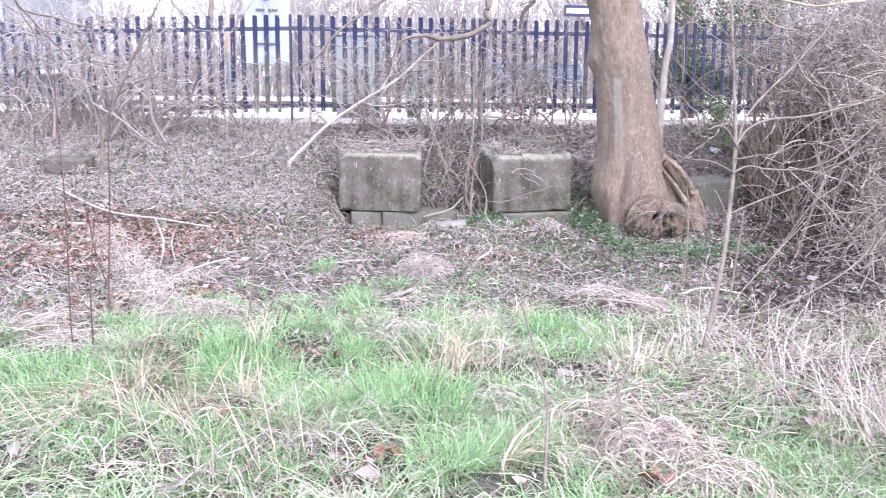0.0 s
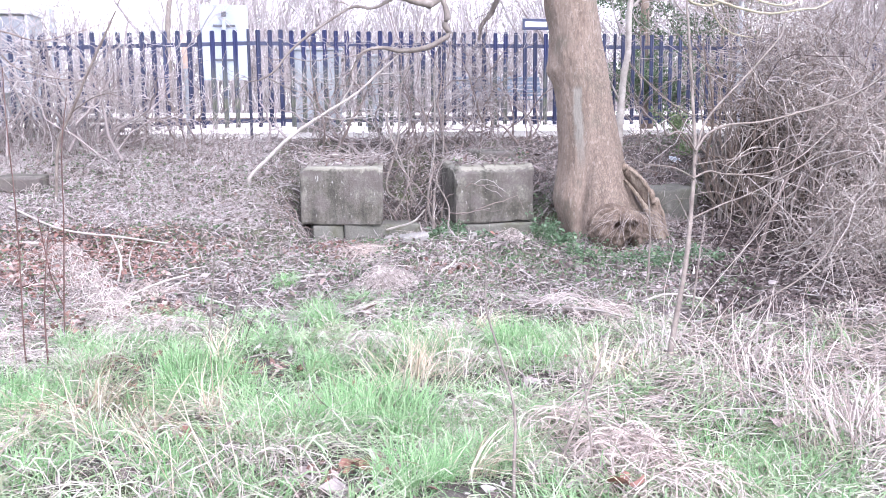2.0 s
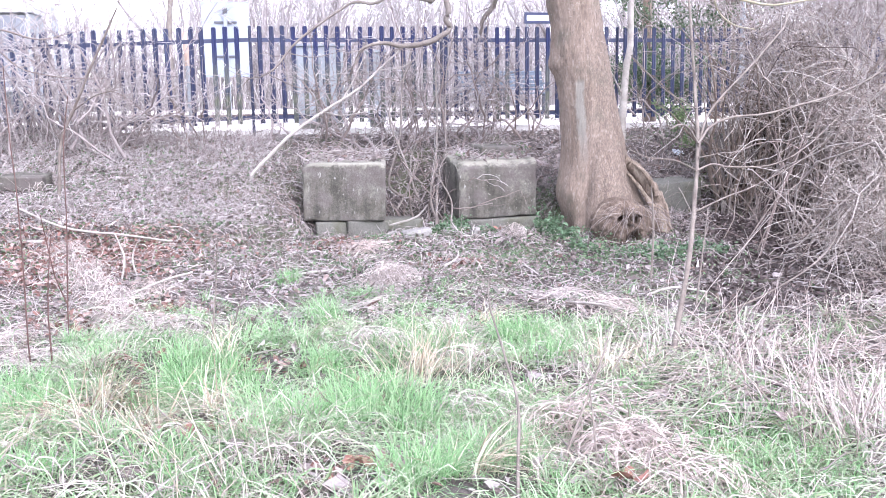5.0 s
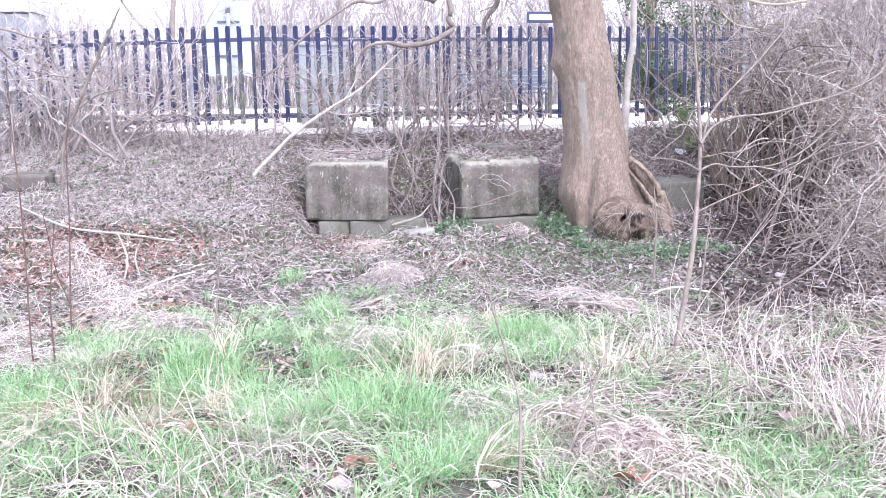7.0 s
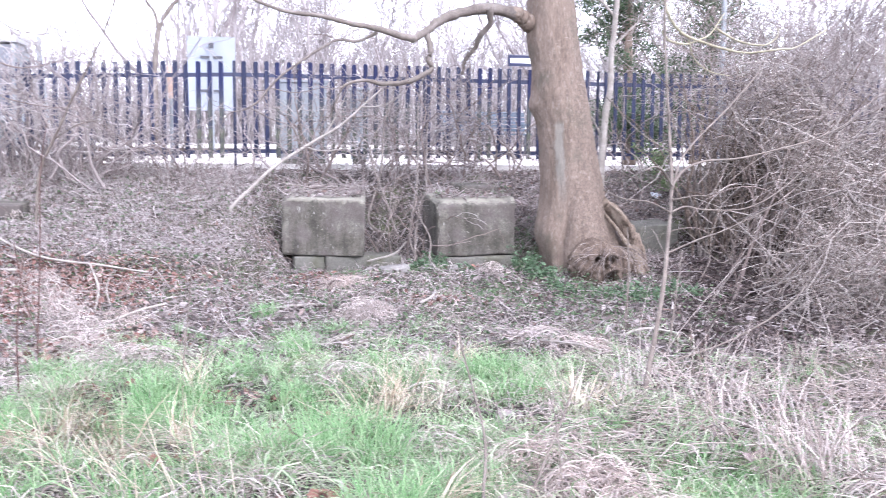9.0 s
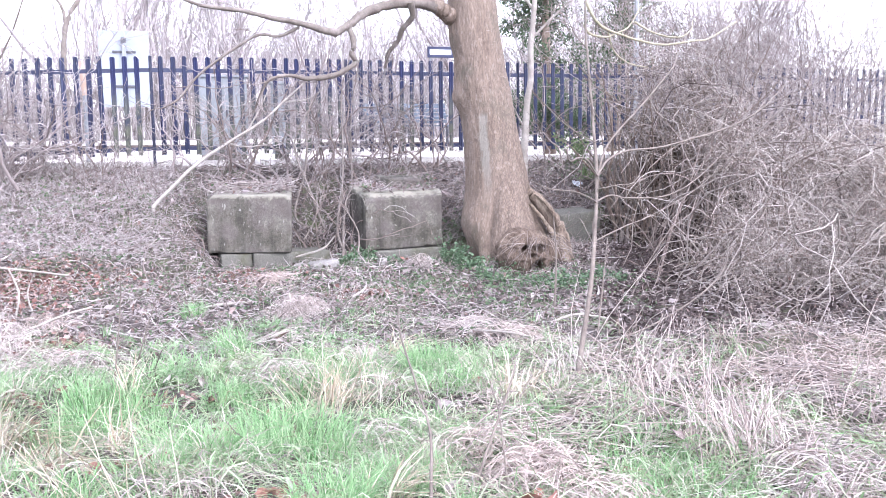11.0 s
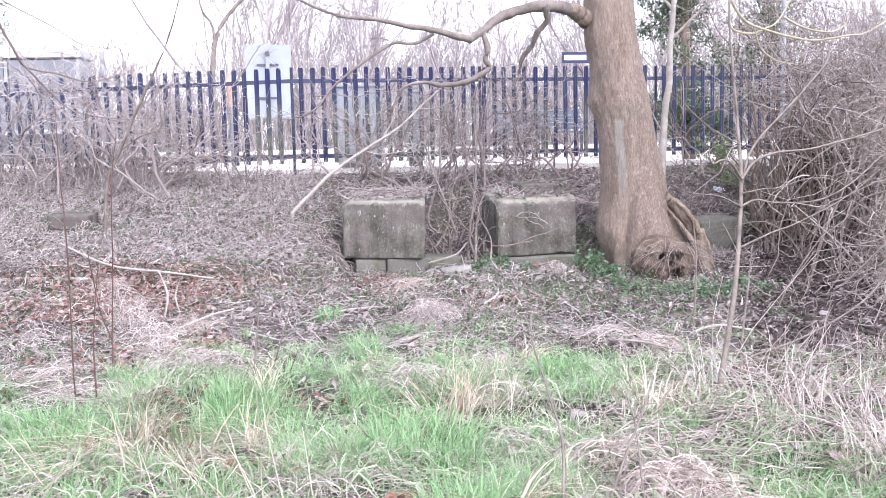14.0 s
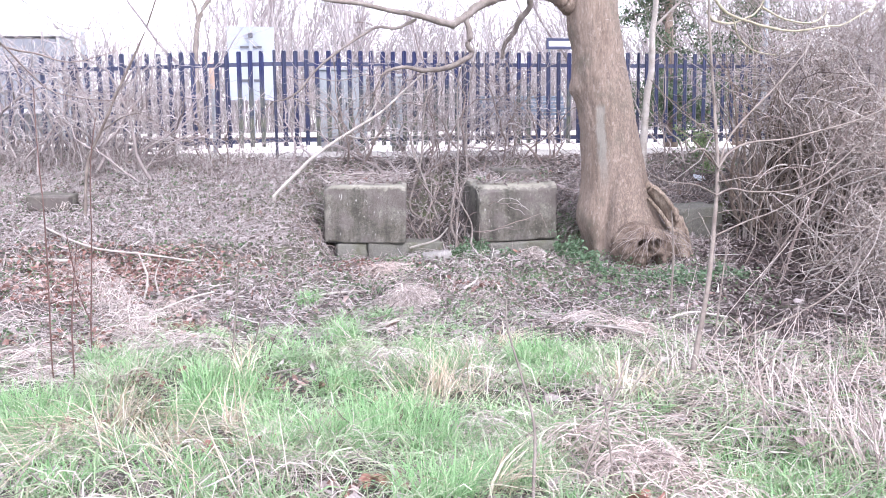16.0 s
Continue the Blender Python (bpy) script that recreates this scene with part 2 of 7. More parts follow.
def flakes_on(m):
    """Cracked plates of bark on the weathered side, and fine pale cross scars on the smooth side."""
    nt = m.node_tree
    b = nt.nodes["Principled BSDF"]
    col = b.inputs["Base Color"].links[0].from_socket
    tc, mp = nt.nodes.new("ShaderNodeTexCoord"), nt.nodes.new("ShaderNodeMapping")
    mp.inputs["Scale"].default_value = (1, 1, 0.36)
    wob, add = nt.nodes.new("ShaderNodeTexNoise"), nt.nodes.new("ShaderNodeVectorMath")
    wob.inputs["Scale"].default_value, wob.inputs["Detail"].default_value = 9.0, 4
    add.operation = "MULTIPLY_ADD"
    add.inputs[1].default_value = (0.09, 0.09, 0.09)
    nt.links.new(tc.outputs["Object"], wob.inputs["Vector"])
    nt.links.new(wob.outputs["Color"], add.inputs[0])
    nt.links.new(tc.outputs["Object"], add.inputs[2])
    nt.links.new(add.outputs[0], mp.inputs[0])
    v = nt.nodes.new("ShaderNodeTexVoronoi")
    v.feature, v.inputs["Scale"].default_value = "DISTANCE_TO_EDGE", 46.0
    nt.links.new(mp.outputs[0], v.inputs["Vector"])
    xyz = nt.nodes.new("ShaderNodeSeparateXYZ")
    nt.links.new(tc.outputs["Object"], xyz.inputs[0])
    side, scar = nt.nodes.new("ShaderNodeMath"), nt.nodes.new("ShaderNodeMath")
    side.operation = scar.operation = "MULTIPLY"
    nt.links.new(spread(nt, v.outputs["Distance"], 0.20, -0.06), side.inputs[0])
    nt.links.new(spread(nt, xyz.outputs["X"], 3.36, 3.66), side.inputs[1])
    col = blend(nt, side.outputs[0], col, (0.115, 0.088, 0.072))
    tint = nt.nodes.new("ShaderNodeMath")
    tint.operation = "MULTIPLY"
    nt.links.new(spread(nt, noise_of(nt, 30.0, 4, 0.6, (1, 1, 0.45)), 0.56, 0.66), tint.inputs[0])
    tint.inputs[1].default_value = 0.55
    col = blend(nt, tint.outputs[0], col, (0.30, 0.25, 0.215))
    nt.links.new(spread(nt, noise_of(nt, 7.0, 5, 0.75, (1, 1, 7)), 0.62, 0.68), scar.inputs[0])
    nt.links.new(spread(nt, xyz.outputs["Z"], 1.6, 2.0), scar.inputs[1])
    col = blend(nt, scar.outputs[0], col, (0.30, 0.255, 0.22))
    nt.links.new(col, b.inputs["Base Color"])
    bump = b.inputs["Normal"].links[0].from_node
    more = nt.nodes.new("ShaderNodeBump")
    more.inputs["Strength"].default_value, more.inputs["Distance"].default_value = 0.4, 0.02
    more.invert = True
    nt.links.new(side.outputs[0], more.inputs["Height"])
    nt.links.new(bump.outputs[0], more.inputs["Normal"])
    nt.links.new(more.outputs[0], b.inputs["Normal"])


flakes_on(M_BARK)
lichen_on(M_BARK, 3.40, 0.055, 0.04, 1.0, 1.83, (0.25, 0.235, 0.205))
M_CONC = mat("weathered_concrete", [(0.062, 0.056, 0.045), (0.10, 0.092, 0.076), (0.145, 0.135, 0.115), (0.082, 0.074, 0.060)], 3.2, 0.92, 0.7, 34, grain=0.45, streak=0.5, fine_stretch=False,
             stain=(0.27, 0.26, 0.225), stain_scale=30.0, stain_cut=(0.63, 0.68))


def pale_crown(m, z0, z1, colour):
    """Pale upper arrises of a cast block: lichen, chipped crust and painted-in skylight."""
    nt = m.node_tree
    b = nt.nodes["Principled BSDF"]
    col = b.inputs["Base Color"].links[0].from_socket
    tc, xyz, add = nt.nodes.new("ShaderNodeTexCoord"), nt.nodes.new("ShaderNodeSeparateXYZ"), nt.nodes.new("ShaderNodeMath")
    nt.links.new(tc.outputs["Object"], xyz.inputs[0])
    add.operation = "MULTIPLY_ADD"
    nt.links.new(noise_of(nt, 14.0, 6, 0.7), add.inputs[0])
    add.inputs[1].default_value = 0.16
    nt.links.new(xyz.outputs["Z"], add.inputs[2])
    nt.links.new(blend(nt, spread(nt, add.outputs[0], z0 + 0.08, z1 + 0.08), col, colour), b.inputs["Base Color"])


def flecks_on(m, colour, tint):
    """Short pale runs of lime and a faint purplish bloom on a cast face."""
    nt = m.node_tree
    b = nt.nodes["Principled BSDF"]
    col = b.inputs["Base Color"].links[0].from_socket
    col = blend(nt, spread(nt, noise_of(nt, 2.6, 4, 0.6), 0.45, 0.68), col, tint)
    nt.links.new(blend(nt, spread(nt, noise_of(nt, 26.0, 4, 0.65, (1, 1, 0.3)), 0.64, 0.70), col, colour), b.inputs["Base Color"])


flecks_on(M_CONC, (0.30, 0.285, 0.265), (0.10, 0.084, 0.079))
pale_crown(M_CONC, 0.265, 0.30, (0.235, 0.222, 0.185))
M_MOSSCONC = mat("mossy_concrete", [(0.085, 0.08, 0.068), (0.135, 0.13, 0.113), (0.18, 0.172, 0.155)], 3, 0.95, 0.7, 55, grain=0.35,
                 stain=(0.09, 0.09, 0.062), stain_scale=3.0, stain_cut=(0.50, 0.66))
M_PALECONC = mat("pale_rubble", [(0.14, 0.13, 0.118), (0.20, 0.188, 0.175), (0.265, 0.25, 0.235)], 7, 0.92, 0.6, 40, grain=0.35)
M_PAVE = mat("pale_paving", [(0.60, 0.56, 0.53), (0.70, 0.66, 0.63), (0.76, 0.73, 0.70)], 1.5, 0.9, 0.3, 60, grain=0.15)
M_KERB = mat("pale_coping", [(0.58, 0.55, 0.52), (0.70, 0.67, 0.64)], 2, 0.9, 0.3, 50, grain=0.15)
M_BRICK = mat("dark_wall", [(0.13, 0.10, 0.09), (0.20, 0.155, 0.14), (0.16, 0.13, 0.12)], 4, 0.9, 0.4, 40, grain=0.3)
M_NAVY = mat("navy_paint", [(0.013, 0.017, 0.050), (0.018, 0.023, 0.062), (0.024, 0.029, 0.070)], 3, 0.45, 0.1, 60, by="object", grain=0.25, spec=0.5)
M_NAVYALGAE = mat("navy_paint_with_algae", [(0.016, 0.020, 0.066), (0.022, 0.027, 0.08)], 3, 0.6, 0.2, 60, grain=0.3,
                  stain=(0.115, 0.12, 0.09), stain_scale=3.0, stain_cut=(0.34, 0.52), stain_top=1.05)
M_STEEL = mat("galvanised_steel", [(0.24, 0.255, 0.27), (0.30, 0.315, 0.33)], 4, 0.55, 0.1, 50, metal=0.3, grain=0.15)
M_GREYPAINT = mat("light_grey_paint", [(0.20, 0.215, 0.23), (0.26, 0.275, 0.285)], 3, 0.6, 0.1, 50, grain=0.15, stain=(0.15, 0.165, 0.13), stain_scale=2.2, stain_cut=(0.58, 0.75))
M_WHITE = mat("white_paint", [(0.74, 0.74, 0.74), (0.82, 0.82, 0.82)], 3, 0.5, 0.05, 50, grain=0.08)
M_BOARD = mat("pale_blue_grey_board", [(0.225, 0.247, 0.285), (0.265, 0.287, 0.325)], 3, 0.6, 0.05, 50, grain=0.06)
M_BENCH = mat("blue_grey_paint", [(0.10, 0.125, 0.16), (0.14, 0.165, 0.20)], 3, 0.5, 0.1, 50, grain=0.15, spec=0.5)
M_SHELTER = mat("off_white_paint", [(0.32, 0.32, 0.325), (0.38, 0.38, 0.385)], 3, 0.6, 0.05, 50, grain=0.1)
M_PANEL = mat("grey_panel", [(0.125, 0.13, 0.145), (0.16, 0.165, 0.18)], 2, 0.5, 0.05, 50, grain=0.1)
M_ORANGE = mat("faded_orange_plastic", [(0.40, 0.28, 0.22), (0.47, 0.35, 0.28)], 6, 0.6, 0.1, 60, grain=0.2)
M_DARK = mat("dark_metal", [(0.05, 0.05, 0.06), (0.08, 0.08, 0.09)], 3, 0.5, 0.1, 50, grain=0.2)
M_LENS = mat("clear_lamp_lens", [(0.75, 0.75, 0.75), (0.85, 0.85, 0.85)], 9, 0.2, 0.1, 90, grain=0.1)


# ---------------------------------------------------------------- mesh helpers


def mesh_of(name, V, faces, material=None, smooth=True):
    """A mesh from a vertex array and one or more face arrays (each n x 3 or n x 4)."""
    me = bpy.data.meshes.new(name)
    V = np.asarray(V, dtype=np.float32).reshape(-1, 3)
    faces = [np.asarray(f, dtype=np.int32) for f in faces if len(f)]
    loops = np.concatenate([f.ravel() for f in faces])
    sizes = np.concatenate([np.full(len(f), f.shape[1], dtype=np.int32) for f in faces])
    me.vertices.add(len(V))
    me.vertices.foreach_set("co", V.ravel())
    me.loops.add(len(loops))
    me.loops.foreach_set("vertex_index", loops)
    me.polygons.add(len(sizes))
    me.polygons.foreach_set("loop_start", np.concatenate([[0], np.cumsum(sizes)[:-1]]).astype(np.int32))
    me.polygons.foreach_set("use_smooth", np.full(len(sizes), smooth))
    me.update(calc_edges=True)
    me.validate()
    if material:
        me.materials.append(material)
    return me


def part(name, shape, material, parent=None, label=""):
    """Links a bmesh or a mesh as one object, under a thing or a part."""
    if isinstance(shape, bmesh.types.BMesh):
        me = bpy.data.meshes.new(name)
        shape.normal_update()
        shape.to_mesh(me)
        shape.free()
        me.materials.append(material)
    else:
        me = shape
        if material and not len(me.materials):
            me.materials.append(material)
    ob = new(name, me)
    if parent:
        ob.parent = parent
    return tagged(ob, label=label)


def thing(name, at, label, category, group="", kind="", turn=0.0):
    ob = new(name)
    ob.empty_display_size = 0.1
    ob.matrix_basis = pose(*at, 0, 0, turn)
    return tagged(ob, label, category, group, kind)


def box(bm, x0, y0, z0, x1, y1, z1, bevel=0.0):
    r = bmesh.ops.create_cube(bm, size=1.0, matrix=Matrix.Translation(((x0 + x1) / 2, (y0 + y1) / 2, (z0 + z1) / 2)) @ Matrix.Diagonal((x1 - x0, y1 - y0, z1 - z0, 1)))
    if bevel:
        vs = set(r["verts"])
        bmesh.ops.bevel(bm, geom=[e for e in bm.edges if e.verts[0] in vs and e.verts[1] in vs], offset=bevel, segments=2, affect="EDGES", profile=0.6)
    return bm


def boxed(x0, y0, z0, x1, y1, z1, bevel=0.004):
    return box(bmesh.new(), x0, y0, z0, x1, y1, z1, bevel)


def rod(p, q, r0, r1=None, n=8):
    bm = bmesh.new()
    p, q = Vector(p), Vector(q)
    m = Matrix.Translation((p + q) / 2) @ (q - p).to_track_quat("Z", "Y").to_matrix().to_4x4()
    bmesh.ops.create_cone(bm, cap_ends=True, segments=n, radius1=r0, radius2=r0 if r1 is None else r1, depth=(q - p).length, matrix=m)
    return bm


def unit(a):
    return a / np.maximum(np.linalg.norm(a, axis=-1, keepdims=True), 1e-9)


def tubes(P, R, sides=3):
    """Tapered tubes round N polylines of K points each. Returns vertices and faces."""
    P, R = np.asarray(P, float), np.asarray(R, float)
    N, K, _ = P.shape
    T = unit(np.gradient(P, axis=1))
    ref = np.where(np.abs(T[..., 2:3]) > 0.9, np.array([1.0, 0, 0]), np.array([0, 0, 1.0]))
    A = unit(np.cross(T, ref))
    B = np.cross(T, A)
    ang = np.arange(sides) * 2 * np.pi / sides
    ring = P[:, :, None] + R[:, :, None, None] * (A[:, :, None] * np.cos(ang)[:, None] + B[:, :, None] * np.sin(ang)[:, None])
    idx = np.arange(N * K * sides).reshape(N, K, sides)
    a, b = idx[:, :-1], idx[:, 1:]
    F = np.stack([a, np.roll(a, -1, 2), np.roll(b, -1, 2), b], -1).reshape(-1, 4)
    return ring.reshape(-1, 3), F


def join(*shapes):
    V, F, n = [], [], 0
    for v, f in shapes:
        V.append(v)
        F.append(f + n)
        n += len(v)
    return np.concatenate(V), np.concatenate(F)


def wander(rng, start, way, length, K, wiggle=0.2, pull=0.0):
    """N random walks of K points: from start, along way, with a vertical pull."""
    start, d = np.asarray(start, float), unit(np.asarray(way, float))
    N = len(start)
    step = np.broadcast_to(np.asarray(length, float), (N,))[:, None] / (K - 1)
    P = [start]
    for k in range(K - 1):
        d = unit(d + wiggle * rng.normal(size=(N, 3)) + np.array([0, 0, 1.0]) * pull)
        P.append(P[-1] + d * step)
    return np.stack(P, 1)


def coil(rng, start, way, length, K, bend=0.35, wiggle=0.12, pull=0.0):
    """Stems that bow steadily to one side, each about an axis of its own."""
    n = len(start)
    d, ax = unit(np.asarray(way, float)), unit(rng.normal(size=(n, 3)))
    turn = rng.normal(0, bend, (n, 1))
    P = [np.asarray(start, float)]
    for _ in range(K - 1):
        P.append(P[-1] + d * (np.asarray(length, float) / (K - 1))[:, None])
        d = d + turn * np.cross(ax, d) + rng.normal(0, wiggle, (n, 3))
        d[:, 2] += pull
        d = unit(d)
    return np.stack(P, 1)


def taper(r0, r1, K):
    r0, r1 = np.asarray(r0, float)[:, None], np.asarray(r1, float)[:, None]
    return r0 + (r1 - r0) * np.linspace(0, 1, K)[None]


def sprout(rng, P, R, n, length, K, wiggle=0.2, pull=0.0, side=0.9, ratio=0.6, lo=0.25):
    """n side shoots from random places along the polylines P."""
    N, k, _ = P.shape
    i = rng.integers(0, N, n)
    u = lo + (1 - lo) * rng.random(n)
    j = np.minimum((u * (k - 1)).astype(int), k - 2)
    f = (u * (k - 1) - j)[:, None]
    start = P[i, j] * (1 - f) + P[i, j + 1] * f
    d = unit(P[i, j + 1] - P[i, j]) + side * unit(rng.normal(size=(n, 3)))
    L = length * (0.5 + rng.random(n)) * (1.15 - 0.6 * u)
    r = R[i, j] * ratio
    C = wander(rng, start, d, L, K, wiggle, pull)
    return C, taper(r, r * 0.35, K)


def curve_of(points, n=24):
    """A smooth line through a few control points."""
    p = np.asarray(points, float)
    p = np.concatenate([[2 * p[0] - p[1]], p, [2 * p[-1] - p[-2]]])
    out = []
    for u in np.linspace(0, len(p) - 3 - 1e-6, n):
        i, t = int(u), u - int(u)
        a, b, c, d = p[i:i + 4]
        out.append(0.5 * (2 * b + (c - a) * t + (2 * a - 5 * b + 4 * c - d) * t * t + (3 * b - 3 * c + d - a) * t ** 3))
    return np.array(out)


def limb(points, r0, r1, n=28, sides=7, knobbly=0.06, seed=1):
    """One bent, knobbly branch through control points."""
    P = curve_of(points, n)[None]
    rng = np.random.default_rng(seed)
    P = P + rng.normal(size=P.shape) * r0 * 0.07
    R = np.linspace(r0, r1, n)[None] * (1 + knobbly * rng.normal(size=(1, n)))
    return P, R, tubes(P, R, sides)


def lattice(x, y, seed):
    """Smooth value noise in -1..1."""
    xi, yi = np.floor(x), np.floor(y)
    fx, fy = x - xi, y - yi
    fx, fy = fx * fx * (3 - 2 * fx), fy * fy * (3 - 2 * fy)

    def h(a, b):
        v = np.sin(a * 127.1 + b * 311.7 + seed * 74.7) * 43758.5453
        return (v - np.floor(v)) * 2 - 1
    return (h(xi, yi) * (1 - fx) + h(xi + 1, yi) * fx) * (1 - fy) + (h(xi, yi + 1) * (1 - fx) + h(xi + 1, yi + 1) * fx) * fy


def ease(a, b, v):
    u = np.clip((v - a) / (b - a), 0, 1)
    return u * u * (3 - 2 * u)


def ground_height(x, y):
    """The lie of the land: a rough flat verge, then a bank up to the fence."""
    x, y = np.asarray(x, float), np.asarray(y, float)
    foot = 9.15 + 0.62 * ease(0.3, 0.6, x) * (1 - ease(3.1, 3.6, x)) + 0.85 * np.exp(-((x - 1.74) / 0.36) ** 2) + 0.95 * np.exp(-((x - 5.1) / 0.5) ** 2)
    bank = np.clip((y - foot) / (12.15 - foot), 0, 1) ** 0.85
    z = 0.17 * ease(7.0, 9.2, y) + 1.02 * bank
    rough = 0.05 * lattice(x * 1.3, y * 1.3, 1) + 0.03 * lattice(x * 3.1, y * 3.1, 2) + 0.014 * lattice(x * 8, y * 8, 3)
    z = z - 0.09 * np.exp(-((x - 3.8) / 0.6) ** 2 - ((y - 8.45) / 0.5) ** 2)
    z = z - 0.09 * np.exp(-((x - 2.62) / 0.42) ** 4 - ((y - 9.52) / 0.24) ** 2) 
    fade = 1 - ease(11.6, 12.4, y)
    z = z + 0.13 * ease(-1.0, -2.6, x) * ease(10.6, 12.0, y) * (1 - ease(12.9, 13.3, y))
    return z + rough * (0.25 + 0.75 * fade) * np.where(y > 12.3, 0.2, 1.0)


BLOCKS = [(0.912, 10.0, 0.905, 0.80, 1.019, -7.5), (2.605, 10.05, 0.925, 0.78, 1.005, 1.5)]


def surface_height(x, y):
    """The ground, or the top of a concrete block that lies over it."""
    z = ground_height(x, y)
    for cx, cy, w, d, top, turn in BLOCKS:
        c, s = math.cos(radians(turn)), math.sin(radians(turn))
        u, v = (x - cx) * c + (y - cy) * s, -(x - cx) * s + (y - cy) * c
        z = np.where((np.abs(u) < w / 2 - 0.02) & (v > 0.02 - d / 2) & (v < d / 2), np.maximum(z, top - 0.004 + 0.087 * v), z)
    return z


def blades(rng, base, length, width, lean, K=4, spin=None, curl=1.6):
    """Grass blades: narrow bent strips. base n x 3; lean: how far the tip falls over."""
    n = len(base)
    a = rng.random(n) * 2 * np.pi if spin is None else spin
    d = np.stack([np.cos(a), np.sin(a), np.zeros(n)], -1)
    t = np.linspace(0, 1, K)
    bend = lean[:, None] * t[None] ** curl
    up = length[:, None] * (t[None] - 0.55 * np.minimum(lean, 1.2)[:, None] * t[None] ** 2.2)
    C = base[:, None] + d[:, None] * (bend * length[:, None])[..., None] + np.array([0, 0, 1.0]) * up[..., None]
    sway = rng.normal(0, 0.22, n)[:, None] * t[None] ** 2 * length[:, None]
    C = C + np.stack([-d[:, 1], d[:, 0], np.zeros(n)], -1)[:, None] * sway[..., None]
    side = np.stack([-d[:, 1], d[:, 0], np.zeros(n)], -1) * 0.5
    w = width[:, None] * (1 - t[None] ** 2 * 0.92)
    tw = rng.normal(size=(n, 1)) * 0.6
    off = side[:, None] * w[..., None] + d[:, None] * (w * tw * 0.5)[..., None]
    V = np.stack([C - off, C + off], 2).reshape(-1, 3)
    idx = np.arange(n * K * 2).reshape(n, K, 2)
    F = np.stack([idx[:, :-1, 0], idx[:, :-1, 1], idx[:, 1:, 1], idx[:, 1:, 0]], -1).reshape(-1, 4)
    return V, F


def leaves(rng, pos, size, flat=0.5, fold=0.35, wide=0.5):
    """Small leaves, folded along the midrib, curled along their length and uneven in outline."""
    n = len(pos)
    a = unit(rng.normal(size=(n, 3)) * np.array([1, 1, flat]))
    nrm = unit(np.cross(a, rng.normal(size=(n, 3)) * np.array([1, 1, flat])) + 1e-6)
    b = np.cross(nrm, a)
    s = size[:, None]
    curl = rng.normal(0, 0.32, (n, 1))
    tip, tail = pos + a * s + nrm * s * curl, pos - a * s * 0.8 + nrm * s * curl * rng.uniform(0.2, 1.2, (n, 1))
    u, w = rng.uniform(-0.3, 0.4, (n, 1)), rng.uniform(-0.3, 0.4, (n, 1))
    left = pos + b * s * wide * rng.uniform(0.6, 1.3, (n, 1)) + nrm * s * fold * rng.uniform(-0.2, 1.3, (n, 1)) + a * s * u
    right = pos - b * s * wide * rng.uniform(0.6, 1.3, (n, 1)) + nrm * s * fold * rng.uniform(-0.2, 1.3, (n, 1)) + a * s * w
    V = np.stack([tail, right, tip, left, pos], 1).reshape(-1, 3)
    i = np.arange(n * 5).reshape(n, 5)
    return V, np.concatenate([i[:, [0, 1, 4]], i[:, [1, 2, 4]], i[:, [2, 3, 4]], i[:, [3, 0, 4]]])


def strands(rng, x, y, length, width, lift, K=4, heading=None, turn=0.5, floor=None):
    """Limp dead blades lying over one another: flat ribbons, arched a little above the ground."""
    n = len(x)
    a = rng.random(n) * 2 * np.pi if heading is None else heading
    t = np.linspace(-0.5, 0.5, K)
    bend = a[:, None] + rng.normal(0, turn, n)[:, None] * t[None] * 2
    step = length[:, None, None] / (K - 1) * np.stack([np.cos(bend), np.sin(bend)], -1)
    C = np.cumsum(step, 1)
    C = C - C.mean(1, keepdims=True) + np.stack([x, y], -1)[:, None]
    over = (floor or ground_height)(C[..., 0], C[..., 1])
    over = np.where(np.ptp(over, axis=1, keepdims=True) > 0.12, over[:, K // 2:K // 2 + 1], over)
    tilt = rng.normal(0, 0.35, n)[:, None] * t[None] * lift[:, None] * 2
    z = over + 0.006 + np.abs(lift[:, None] * (0.35 + 0.65 * np.cos(t[None] * np.pi)) + tilt)
    C = np.concatenate([C, z[..., None]], -1)
    T = unit(np.gradient(C, axis=1))
    up = unit(np.array([0, 0, 1.0]) + 0.9 * rng.normal(size=(n, 1, 3)))
    side = unit(np.cross(T, up)) * (width[:, None] * (1 - 1.4 * t[None] ** 2) * 0.5)[..., None]
    V = np.stack([C - side, C + side], 2).reshape(-1, 3)
    idx = np.arange(n * K * 2).reshape(n, K, 2)
    return V, np.stack([idx[:, :-1, 0], idx[:, :-1, 1], idx[:, 1:, 1], idx[:, 1:, 0]], -1).reshape(-1, 4)

# ---------------------------------------------------------------- ground and setting
def build_ground():
    xs = np.concatenate([-np.geomspace(400, 7.2, 26), np.arange(-7, 10.01, 0.085), np.geomspace(10.2, 400, 26)])
    ys = np.concatenate([-np.geomspace(400, 2.2, 22), np.arange(-2, 1.9, 0.4), np.arange(2.0, 13.0, 0.085), np.geomspace(13.1, 500, 34)])
    X, Y = np.meshgrid(xs, ys)
    Z = ground_height(X, Y)
    n, m = X.shape
    i = np.arange(n * m).reshape(n, m)
    F = np.stack([i[:-1, :-1], i[:-1, 1:], i[1:, 1:], i[1:, :-1]], -1).reshape(-1, 4)
    me = mesh_of("ground", np.stack([X, Y, Z], -1), [F], M_SOIL)
    return tagged(new("ground", me), "rough winter ground covered in leaf litter and soil", "ground", kind="structure")


build_ground()

